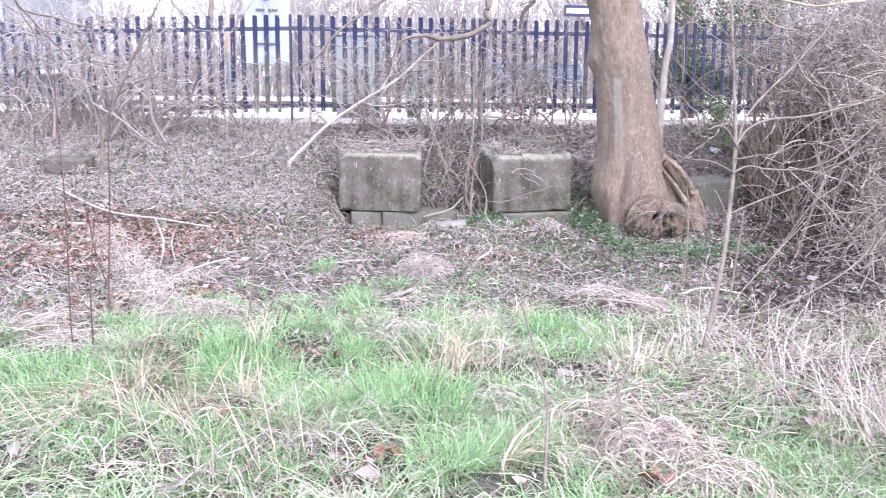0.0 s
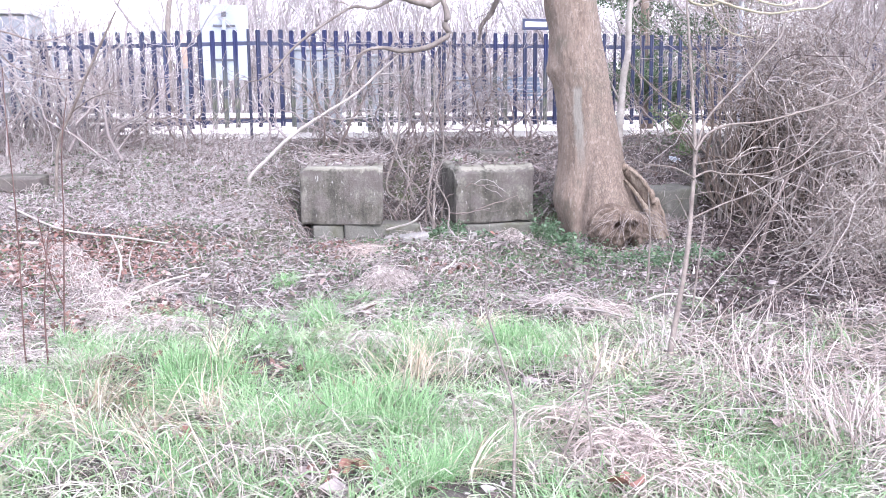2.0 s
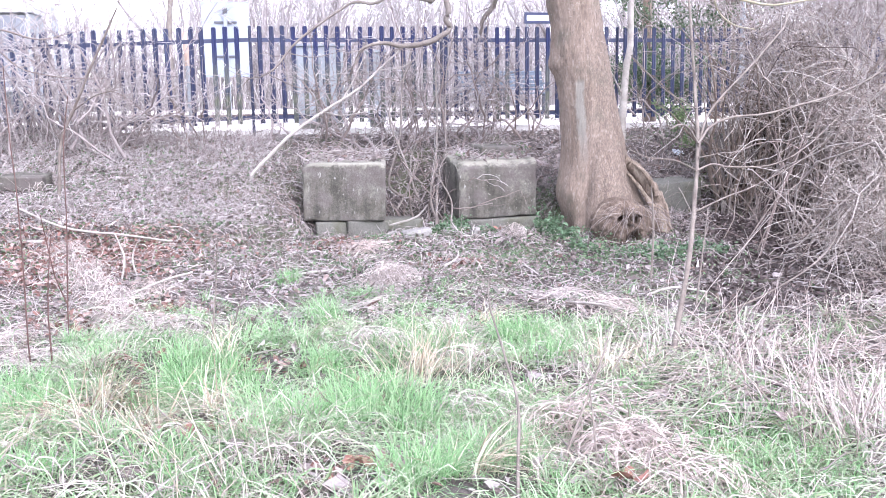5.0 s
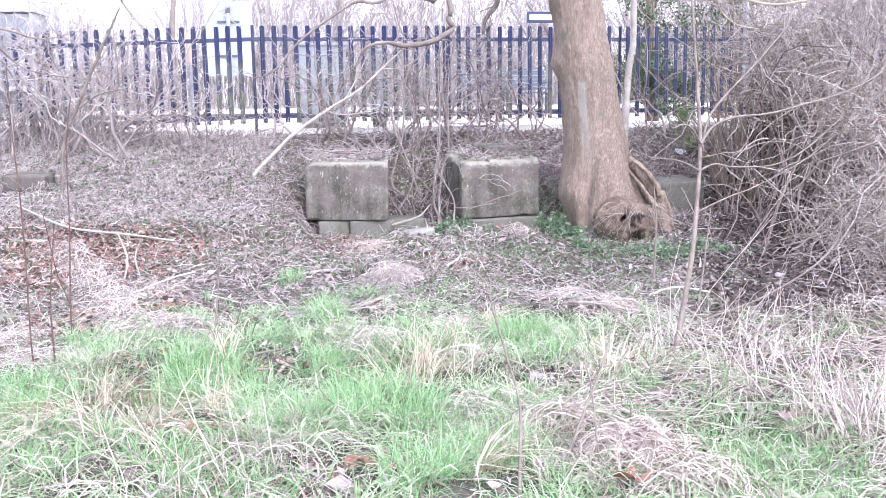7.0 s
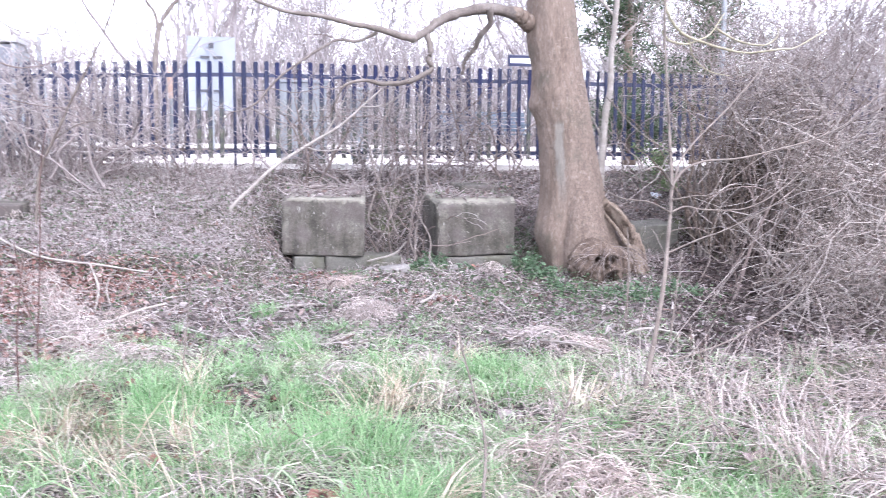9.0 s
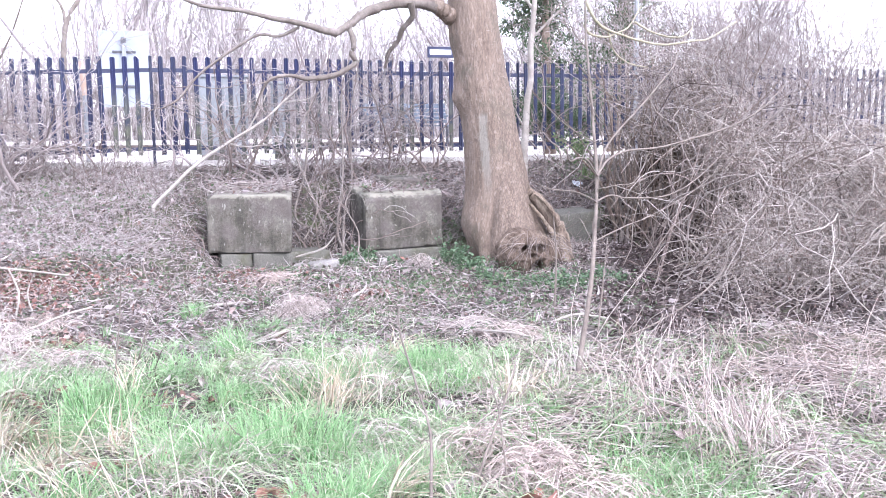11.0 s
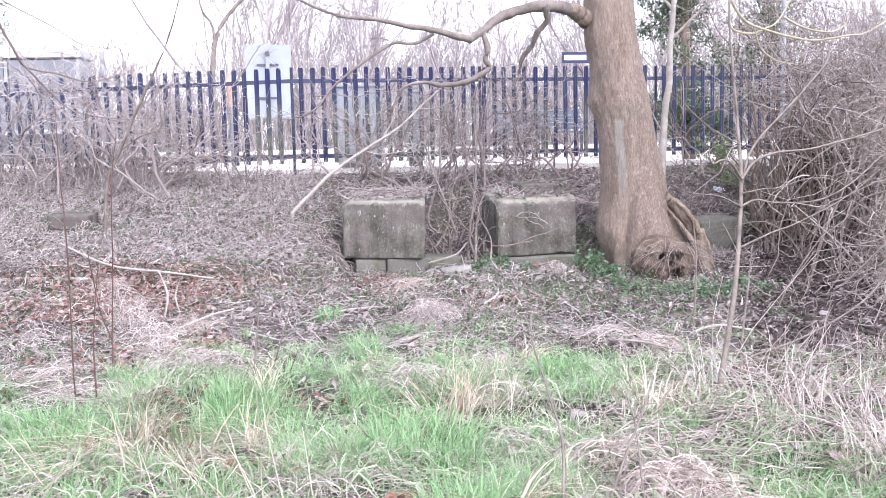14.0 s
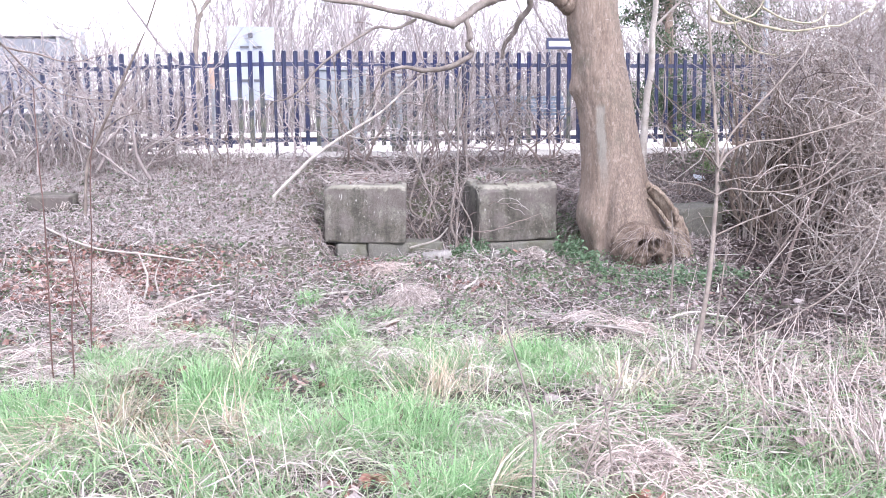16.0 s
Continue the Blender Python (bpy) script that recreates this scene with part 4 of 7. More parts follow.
stem_thing("sapling", "slim pale-barked bare sapling in the rough grass", "sapling",
           [(2.30, 4.62, -0.05), (2.33, 4.66, 0.02), (2.45, 4.87, 0.16), (2.62, 5.07, 0.53), (2.76, 5.28, 0.91), (2.88, 5.49, 1.28), (2.95, 5.69, 1.67), (3.0, 5.87, 2.1), (3.04, 6.0, 2.45), (3.1, 6.1, 3.3)], 0.021, 0.006,
           [([(2.86, 5.45, 1.27), (3.02, 5.58, 1.38), (3.25, 5.7, 1.44), (3.58, 5.82, 1.46), (4.03, 5.95, 1.54), (4.4, 6.08, 1.62), (4.78, 6.2, 1.76), (5.2, 6.4, 2.0)], 0.0101, 0.004),
            ([(2.87, 5.46, 1.27), (2.76, 5.4, 1.38), (2.67, 5.35, 1.4), (2.58, 5.3, 1.38), (2.55, 5.3, 1.46)], 0.0070, 0.005),
            ([(2.8, 5.36, 1.09), (2.97, 5.46, 1.13), (3.18, 5.57, 1.1), (3.56, 5.68, 1.1), (3.89, 5.79, 1.21), (4.24, 5.9, 1.43)], 0.0078, 0.004),
            ([(2.81, 5.37, 1.10), (2.63, 5.3, 1.17), (2.41, 5.25, 1.2), (2.25, 5.2, 1.26)], 0.0062, 0.003),
            ([(2.73, 5.25, 0.83), (3.05, 5.4, 0.91), (3.38, 5.6, 0.96), (3.86, 5.8, 1.11), (4.2, 5.9, 1.3)], 0.0062, 0.003),
            ([(2.87, 5.46, 1.25), (3.06, 5.66, 1.49), (3.51, 5.88, 1.83), (3.86, 6.09, 2.09), (4.02, 6.3, 2.21)], 0.0086, 0.005),
            ([(2.84, 5.4, 1.18), (3.05, 5.5, 1.2), (3.25, 5.6, 1.22), (3.42, 5.7, 1.42)], 0.0047, 0.003),
            ([(2.93, 5.6, 1.5), (2.78, 5.55, 1.56), (2.60, 5.5, 1.66), (2.35, 5.4, 1.85)], 0.0047, 0.003),
            ([(3.0, 5.8, 1.95), (2.8, 5.7, 2.1), (2.62, 5.6, 2.3)], 0.0047, 0.003),
            ([(3.0, 5.9, 2.2), (2.92, 5.9, 2.28), (2.82, 5.8, 2.35), (2.7, 5.7, 2.5)], 0.0047, 0.003)],
           M_SAPBARK, shoots=14, shoot_len=0.18, seed=31)
stem_thing("overhanging_branch", "yellowish lichened bare branches arching over the sapling", "branch",
           [(3.2, 6.3, 3.6), (3.08, 6.1, 3.0), (3.06, 6.05, 2.6), (3.21, 6.1, 2.40), (3.45, 6.16, 2.33), (3.77, 6.32, 2.3), (4.06, 6.48, 2.31), (4.43, 6.64, 2.37), (4.67, 6.8, 2.41), (5.1, 7.0, 2.6)], 0.013, 0.006,
           [([(3.03, 6.0, 2.38), (3.1, 6.04, 2.32), (3.28, 6.12, 2.31), (3.44, 6.21, 2.36), (3.58, 6.3, 2.42), (3.75, 6.4, 2.6)], 0.0105, 0.005),
            ([(3.3, 6.12, 2.34), (3.41, 6.23, 2.22), (3.62, 6.37, 2.14), (3.88, 6.5, 2.12)], 0.008, 0.004),
            ([(3.6, 6.25, 2.45), (3.85, 6.35, 2.38), (4.1, 6.4, 2.36), (4.25, 6.45, 2.43), (4.3, 6.5, 2.52)], 0.009, 0.004)],
           M_LICHENBARK, shoots=8, shoot_len=0.25, seed=35)
stem_thing("young_tree", "slender pale grey young tree on the bank by the fence", "tree",
           [(4.69, 11.0, 0.6), (4.67, 11.0, 1.2), (4.70, 11.0, 1.69), (4.73, 11.0, 2.05), (4.78, 11.0, 2.4), (4.78, 11.0, 2.8), (4.85, 11.0, 3.8), (4.8, 11.1, 5.2)], 0.062, 0.03,
           [([(4.65, 11.0, 1.75), (4.5, 10.9, 1.95), (4.42, 10.9, 2.05), (4.38, 10.9, 2.25)], 0.014, 0.006),
            ([(4.79, 11.0, 2.9), (5.2, 10.9, 3.3), (5.6, 10.8, 3.6)], 0.02, 0.008),
            ([(4.8, 11.0, 3.3), (4.4, 11.1, 3.8), (4.2, 11.1, 4.4)], 0.02, 0.008)], M_PALEBARK, shoots=70, shoot_len=0.6, seed=41)
RED = "reddish stems in the grass"
stem_thing("dried_weed", "thin upright reddish-brown dead plant stem", "plant stem",
           [(-1.44, 5.58, 0.0), (-1.45, 5.6, 0.18), (-1.46, 5.68, 0.69), (-1.48, 5.75, 1.1), (-1.51, 5.82, 1.44), (-1.53, 5.9, 1.82)], 0.0055, 0.003, [], M_REDSTEM, shoots=6, shoot_len=0.1, seed=51, group=RED)
stem_thing("dried_weed", "thin upright reddish-brown dead plant stem", "plant stem",
           [(-1.38, 6.38, 0.02), (-1.38, 6.4, 0.21), (-1.36, 6.47, 0.76), (-1.35, 6.53, 1.31), (-1.31, 6.6, 1.66)], 0.006, 0.003,
           [([(-1.38, 6.4, 0.22), (-1.45, 6.42, 0.42), (-1.5, 6.45, 0.7), (-1.52, 6.45, 0.85)], 0.005, 0.003)], M_REDSTEM, shoots=5, shoot_len=0.1, seed=52, group=RED)
stem_thing("dried_weed", "short reddish-brown dead plant stem with dry leaves", "plant stem",
           [(-1.32, 5.58, 0.0), (-1.33, 5.65, 0.4), (-1.31, 5.8, 0.84)], 0.006, 0.003, [], M_REDSTEM, shoots=4, shoot_len=0.08, seed=53, group=RED)
WEEDS = "thin dry weed stalks"
for k, (pts, r) in enumerate([
        ([(-0.37, 5.48, 0.0), (-0.36, 5.5, 0.13), (-0.32, 5.55, 0.48), (-0.3, 5.6, 0.75)], 0.006),
        ([(-0.28, 5.7, 0.0), (-0.18, 5.7, 0.33), (-0.1, 5.7, 0.57)], 0.005),
        ([(0.853, 2.9, -0.03), (0.91, 3.1, 0.12), (1.0, 3.4, 0.28), (1.03, 3.7, 0.40), (1.05, 4.05, 0.57), (1.11, 4.3, 0.66)], 0.0075),
        ([(1.13, 3.3, -0.05), (1.3, 3.47, 0.18), (1.44, 3.63, 0.32), (1.56, 3.8, 0.43)], 0.0075),
        ([(1.29, 3.2, -0.05), (1.3, 3.35, 0.32), (1.32, 3.5, 0.42)], 0.005),
        ([(1.30, 6.7, 0.02), (1.38, 6.8, 0.06), (1.81, 7.4, 0.24), (2.07, 8.0, 0.30)], 0.008),
        ([(2.75, 5.25, 0.04), (2.86, 5.3, 0.1), (3.37, 5.52, 0.16), (3.91, 5.75, 0.3), (4.3, 5.98, 0.46), (4.5, 6.2, 0.65)], 0.009),
        ([(3.22, 6.9, 0.05), (3.28, 7.0, 0.5), (3.3, 7.1, 0.85)], 0.011),
        ([(2.95, 5.6, 0.03), (3.1, 5.8, 0.4), (3.3, 6.1, 0.75)], 0.008)]):
    stem_thing("weed_stalk", "thin dry grey-brown weed stalk", "plant stem", pts, r, r * 0.5, [], M_SAPBARK, shoots=4, shoot_len=0.12, seed=60 + k, group=WEEDS)
stem_thing("fallen_branch", "pale dead branch leaning down the bank by the block", "branch",
           [(-0.14, 10.18, 0.80), (-0.11, 10.2, 0.87), (0.33, 10.46, 1.28), (0.74, 10.72, 1.55), (1.17, 10.98, 1.8), (1.49, 11.24, 2.06), (1.9, 11.6, 2.4)], 0.025, 0.012,
           [([(1.0, 10.9, 1.7), (1.15, 10.95, 1.95), (1.3, 11.0, 2.25)], 0.012, 0.005), ([(0.74, 10.72, 1.55), (0.95, 10.8, 1.5), (1.3, 10.9, 1.55), (1.6, 11.0, 1.7)], 0.010, 0.004),
            ([(1.49, 11.24, 2.06), (1.8, 11.3, 2.1), (2.1, 11.3, 2.3)], 0.010, 0.004)], M_PALEBARK, shoots=20, shoot_len=0.3, seed=90)
CREEP = "creeper stems climbing by the blocks"
for k, pts in enumerate([[(1.87, 9.6, 0.2), (2.0, 10.15, 0.65), (2.17, 10.7, 1.02), (2.4, 11.25, 1.5), (2.6, 11.8, 2.11), (2.7, 12.0, 2.8)],
                         [(1.92, 9.55, 0.2), (1.95, 9.9, 0.5), (2.08, 10.4, 1.0), (2.15, 10.9, 1.5), (2.3, 11.4, 2.2), (2.4, 11.6, 2.7)],
                         [(1.6, 10.3, 0.55), (1.6, 10.4, 0.64), (1.71, 10.87, 1.23), (1.84, 11.33, 1.87), (2.03, 11.8, 2.33), (2.2, 11.9, 2.8)],
                         [(1.66, 10.2, 0.5), (1.7, 10.6, 1.0), (1.68, 11.0, 1.6), (1.78, 11.3, 2.2)],
                         [(1.52, 9.9, 0.35), (1.62, 10.1, 0.7), (1.80, 10.5, 1.1), (2.0, 10.9, 1.25)],
                         [(2.0, 9.4, 0.2), (2.03, 9.5, 0.5), (1.96, 9.7, 0.8), (2.1, 10.2, 1.15)]]):
    stem_thing("creeper", "bare grey creeper stem climbing over the bank", "plant stem", (np.array(pts) + np.random.default_rng(k).normal(0, 0.05, (len(pts), 3))).tolist(), 0.018 if k < 4 else 0.011, 0.006, [], M_LIMB, shoots=8, shoot_len=0.35, seed=100 + k, group=CREEP)


# ---------------------------------------------------------------- bare shrubs along the bank
def build_shrub(x, y, height, stems, seed, label, spreadout=0.5):
    rng = np.random.default_rng(seed)
    ob = thing("bare_shrub", (x, y, float(ground_height(x, y))), label, "shrub", "bare shrubs on the bank")
    bark = M_SCRUB if x > 4 else M_BLEACHED if seed % 2 or x < -1 else M_TWIG
    height, thick = height * (1.25 if x < -1 else 1.05), 1.15 if x < -1 else 1.1
    st = np.stack([rng.normal(0, 0.12, stems), rng.normal(0, 0.12, stems), np.full(stems, -0.05)], -1)
    a = rng.random(stems) * 2 * np.pi
    d = np.stack([np.cos(a) * spreadout, np.sin(a) * spreadout * 0.7, np.ones(stems)], -1)
    P1 = wander(rng, st, d, height * rng.uniform(0.6, 1.15, stems), 12, 0.27, 0.03)
    R1 = thick * taper(rng.uniform(0.007, 0.02, stems), np.full(stems, 0.004), 12)
    P2, R2 = sprout(rng, P1, R1, stems * 9, height * 0.42, 8, 0.45, -0.01, side=1.1)
    P3, R3 = sprout(rng, P2, np.maximum(R2, 0.003), stems * 20, height * 0.18, 4, 0.22, side=1.0)
    for k in range(stems):
        s = tubes(P1[k:k + 1], R1[k:k + 1], 5)
        part("stem", mesh_of("stem", s[0], [s[1]], bark), None, ob)
    s = join(tubes(P2, np.maximum(R2, 0.0034 * thick)), tubes(P3, np.maximum(R3, 0.0026)))
    tagged(part("twig_mass", mesh_of("twig_mass", s[0], [s[1]], bark), None, ob), kind="stuff")
    return ob


for k, (x, y, h, n) in enumerate([(-4.9, 11.6, 2.0, 3), (-3.9, 12.1, 1.7, 3), (-3.2, 11.6, 2.0, 4), (-2.5, 12.1, 1.6, 5), (-1.9, 11.4, 1.9, 8), (-5.6, 11.2, 2.3, 4), (0.75, 11.7, 1.6, 5),
                                  (1.6, 11.6, 1.9, 7), (2.2, 11.8, 1.9, 7), (2.9, 11.7, 1.8, 6), (3.6, 12.0, 1.6, 6), (5.6, 11.9, 1.9, 4), (1.1, 12.2, 1.4, 5), (-6.6, 11.6, 2.4, 6), (2.5, 11.3, 1.8, 6), (1.95, 12.2, 1.9, 6), (3.2, 12.2, 1.7, 6), (-3.5, 12.3, 1.6, 4), (-0.9, 12.1, 1.2, 4), (0.3, 12.2, 1.1, 4), (-2.2, 11.7, 1.7, 7), (-4.3, 12.3, 1.5, 3), (-2.75, 11.9, 1.7, 8), (-1.55, 12.0, 1.3, 6)]):
    build_shrub(x, y, h, n, 200 + k, "tangled bare grey-brown shrub in front of the fence")
stem_thing("hazel_branch", "long thin arching bare branches reaching from beside the path", "branch",
           [(-4.6, 6.9, -0.05), (-4.5, 6.9, 1.6), (-3.9, 6.9, 3.1), (-3.1, 7.1, 3.35), (-2.4, 7.5, 2.72), (-2.35, 7.62, 2.59), (-2.28, 7.74, 2.38), (-2.24, 7.87, 2.27), (-2.05, 8.11, 2.24), (-1.9, 8.23, 2.19), (-1.78, 8.36, 2.2), (-1.61, 8.48, 2.26), (-1.3, 8.7, 2.40)], 0.018, 0.003,
           [([(-2.24, 7.87, 2.27), (-2.11, 8.08, 2.07), (-2.0, 8.26, 1.94), (-1.84, 8.44, 1.89), (-1.67, 8.62, 1.87), (-1.4, 8.9, 1.88)], 0.008, 0.003),
            ([(-3.6, 7.0, 3.25), (-2.9, 7.5, 3.1), (-2.37, 8.0, 2.8), (-2.2, 8.16, 2.71), (-2.07, 8.32, 2.63), (-1.94, 8.48, 2.54), (-1.77, 8.64, 2.52), (-1.69, 8.8, 2.55)], 0.008, 0.003)],
           M_TWIG, shoots=34, shoot_len=0.3, seed=120)
stem_thing("young_tree", "thin leaning bare stem on the bank before the fence", "tree",
           [(-2.2, 10.2, 0.6), (-2.13, 10.2, 1.25), (-1.93, 10.1, 1.65), (-1.75, 10.0, 2.01), (-1.54, 9.9, 2.39), (-1.32, 9.8, 2.84), (-1.1, 9.8, 3.6)], 0.02, 0.007,
           [([(-1.95, 10.1, 1.6), (-1.7, 10.0, 1.75), (-1.45, 9.9, 1.8)], 0.008, 0.003)], M_SAPBARK, shoots=40, shoot_len=0.4, seed=130)
stem_thing("young_tree", "bare dark leaning tree behind the fence", "tree",
           [(-2.05, 22.0, 1.1), (-2.03, 22.0, 2.4), (-2.01, 22.0, 3.51), (-1.91, 22.0, 4.3), (-1.65, 22.0, 4.84), (-1.15, 22.0, 5.4), (-0.9, 22.1, 6.2)], 0.085, 0.03,
           [([(-1.91, 22.0, 4.25), (-1.99, 22.0, 4.72), (-2.18, 22.0, 5.0), (-2.3, 22.0, 5.6)], 0.045, 0.02)], M_LIMB, shoots=40, shoot_len=0.9, seed=140)


# creepers draped over and between the blocks
def build_creeper(x, y, z, n, length, seed, spreadx, label):
    rng = np.random.default_rng(seed)
    ob = thing("creeper", (x, y, z), label, "creeper", "bare creepers among the blocks")
    st = np.stack([rng.normal(0, spreadx, n), rng.normal(0, 0.06, n), rng.uniform(-0.1, 0.1, n)], -1)
    d = np.stack([rng.normal(0, 0.5, n), rng.normal(-0.1, 0.25, n), np.ones(n)], -1)
    P = wander(rng, st, d, length * rng.uniform(0.6, 1.2, n), 14, 0.26, -0.03)
    R = taper(rng.uniform(0.005, 0.012, n), np.full(n, 0.003), 14)
    for k in range(n):
        s = tubes(P[k:k + 1], R[k:k + 1], 5)
        part("stem", mesh_of("stem", s[0], [s[1]], M_TWIG), None, ob)
    P2, R2 = sprout(rng, P, R, n * 5, length * 0.35, 6, 0.3, -0.05)
    s = tubes(P2, np.maximum(R2, 0.003))
    tagged(part("twig_mass", mesh_of("twig_mass", s[0], [s[1]], M_TWIG), None, ob), kind="stuff")


build_creeper(1.50, 9.95, 0.30, 3, 0.9, 610, 0.10, "bare pale creeper hanging between the concrete blocks")
build_creeper(1.97, 9.85, 0.25, 5, 1.1, 611, 0.07, "bare pale creeper climbing beside the mossy block")
build_creeper(0.33, 9.72, 0.25, 8, 0.9, 612, 0.05, "bare pale creeper draped down the block's side")
build_creeper(1.75, 10.9, 0.75, 5, 1.3, 613, 0.25, "bare tangled creeper on the bank behind the blocks")

build_creeper(4.75, 10.9, 0.70, 7, 0.9, 614, 0.22, "bare tangled creeper on the bank behind the tree")
build_creeper(5.35, 11.0, 0.75, 7, 0.9, 615, 0.22, "bare tangled creeper on the bank behind the tree")
build_creeper(3.05, 10.8, 0.75, 5, 0.8, 616, 0.15, "bare tangled creeper on the bank behind the tree")


# ---------------------------------------------------------------- bramble thicket
def build_thicket():
    rng = np.random.default_rng(77)
    ob = thing("bramble_thicket", (0, 0, 0), "dense brown thicket of bare arching brambles and dead stems", "thicket")
    n = 1150
    a, q = rng.random(n) * 2 * np.pi, np.sqrt(rng.random(n))
    x, y = 7.0 + 2.7 * q * np.cos(a), 9.3 + 2.8 * q * np.sin(a)
    keep = x > 0.54 * y + 0.15
    x, y = x[keep], y[keep]
    n = len(x)
    top = np.interp(x, [4.6, 5.6, 6.8, 8.2, 9.8], [2.6, 3.3, 3.2, 2.3, 1.5])
    b = rng.random(n) * 2 * np.pi
    d = np.stack([np.cos(b) * 0.7, np.sin(b) * 0.7 - 0.12, np.ones(n) * 1.2], -1)
    P1 = wander(rng, np.stack([x, y, ground_height(x, y) - 0.05], -1), d, top * rng.uniform(0.8, 1.7, n), 16, 0.34, -0.085)
    P1[..., 2] = np.maximum(P1[..., 2], ground_height(P1[..., 0], P1[..., 1]) + 0.01)
    R1 = taper(rng.uniform(0.004, 0.009, n), np.full(n, 0.003), 16)
    m = 330
    yy = rng.uniform(6.6, 8.4, m)
    xx = 0.56 * yy + rng.uniform(0.7, 3.2, m)
    bb = rng.random(m) * 2 * np.pi
    Pf = coil(rng, np.stack([xx, yy, ground_height(xx, yy) - 0.03], -1), np.stack([np.cos(bb), np.sin(bb), np.ones(m)], -1), rng.uniform(0.6, 1.5, m), 16, 0.26, 0.12, -0.10)
    P1, R1, n = np.concatenate([P1, Pf]), np.concatenate([R1, taper(rng.uniform(0.003, 0.007, m), np.full(m, 0.0022), 16)]), n + m
    P2, R2 = sprout(rng, P1, R1, 9500, 0.7, 8, 0.55, -0.07, side=1.0, ratio=0.55)
    P3, R3 = sprout(rng, P2, np.maximum(R2, 0.0028), 9000, 0.28, 4, 0.4, -0.02, side=1.1)
    # a tangled outer skin that shades a dark hollow
    m = 9500
    v = unit(rng.normal(size=(m, 3)))
    v[:, 2] = np.abs(v[:, 2])
    st = np.array([7.35, 9.5, 0.35]) + v * np.array([2.45, 2.7, 2.75]) * rng.uniform(0.82, 1.04, (m, 1))
    low = np.interp(st[:, 0], [5.0, 7.2, 8.6, 10.0], [1.0, 1.0, 0.78, 0.5])
    st[:, 2] = 0.2 + (st[:, 2] - 0.2) * low
    hole = np.linalg.norm((st - np.array([6.15, 7.9, 1.05])) / np.array([0.55, 1.6, 0.5]), axis=1) < 1
    ok = (st[:, 0] > 0.54 * st[:, 1] + 0.05) & ~hole
    st = st[ok]
    m = len(st)
    P4 = coil(rng, st, rng.normal(size=(m, 3)) + np.array([0, -0.2, -0.1]), rng.uniform(0.25, 0.9, m), 9, 0.36, 0.2, -0.04)
    R4 = taper(rng.uniform(0.0022, 0.0064, m), np.full(m, 0.002), 9)
    P4[..., 2] = np.maximum(P4[..., 2], ground_height(P4[..., 0], P4[..., 1]) + 0.01)
    def thin(P, R, lo):
        # soft outline towards the tree, an open hollow in front, a ragged top
        ratio, back, high = (P[..., 0] / P[..., 1]).mean(1), P[..., 1].mean(1), P[..., 2].mean(1)
        front = 1 - ease(9.7, 10.3, back)
        middle = ease(0.35, 0.6, high) * (1 - ease(1.45, 1.8, high))
        p = ease(0.545, 0.60, ratio) * (1 - front * (1 - ease(0.68, 0.76, ratio)) * (0.76 + 0.14 * middle))
        p = p * (1 - lo * ease(1.5, 2.3, high)) * (1 - 0.93 * ease(0.67, 0.79, ratio) * ease(1.25, 1.9, high))
        p = p * np.clip(0.55 + 1.1 * lattice(P[..., 0].mean(1) * 1.6 + back * 0.6, high * 1.9, 61), 0.08, 1)
        k = (rng.random(len(P)) < p) & ((P[..., 0] / P[..., 1]).min(1) > 0.50)
        P, R = P[k], R[k]
        cap = np.interp(P[..., 0] / P[..., 1], [0.5, 0.66, 0.76, 0.84, 1.0], [3.6, 2.85, 2.25, 1.9, 1.5])
        P[..., 2] = np.where(P[..., 2] > cap, cap + (P[..., 2] - cap) * 0.35, P[..., 2])
        P[..., 2] = np.maximum(P[..., 2], ground_height(P[..., 0], P[..., 1]) + 0.01)
        return P, R

    P1, R1 = thin(P1, R1, 0.45)
    P2, R2 = thin(P2, R2, 0.72)
    P3, R3 = thin(P3, R3, 0.75)
    P4, R4 = thin(P4, R4, 0.8)
    order = np.argsort(P1[:, 0, 1])
    for k in order[:300]:
        s = tubes(P1[k:k + 1], R1[k:k + 1], 4)
        part("stem", mesh_of("stem", s[0], [s[1]], M_BRAMBLE), None, ob)
    s = tubes(P1[order[300:]], R1[order[300:]], 4)
    tagged(part("stem_mass", mesh_of("stem_mass", s[0], [s[1]], M_BRAMBLE), None, ob), kind="stuff")
    s = join(tubes(P2, np.maximum(R2, 0.003)), tubes(P3, np.maximum(R3, 0.0026)), tubes(P4, R4))
    tagged(part("twig_mass", mesh_of("twig_mass", s[0], [s[1]], M_BRAMBLE), None, ob), kind="stuff")
    # a close roof of twigs over the hollow
    m = 2700
    v = unit(rng.normal(size=(m, 3))) * rng.random((m, 1)) ** 0.4
    st = np.array([6.5, 9.6, 1.65]) + v * np.array([1.4, 1.0, 1.05])
    gap = ((st[:, 0] / st[:, 1] - 0.635) / 0.04) ** 2 + ((st[:, 2] - 1.3) / 0.45) ** 2 < 1
    st = st[(st[:, 0] > 0.56 * st[:, 1]) & ~gap & ((st[:, 0] < 0.71 * st[:, 1]) | (st[:, 2] < 1.8)) & (rng.random(m) < np.clip(0.55 + 1.6 * lattice(st[:, 0] * 1.8, st[:, 2] * 2.2, 62), 0.03, 1))]
    m = len(st)
    Pc = coil(rng, st, rng.normal(size=(m, 3)) * np.array([1, 1, 0.8]), rng.uniform(0.3, 0.9, m), 8, 0.32, 0.2, -0.04)
    s = tubes(Pc, taper(rng.uniform(0.0028, 0.007, m), np.full(m, 0.0018), 8))
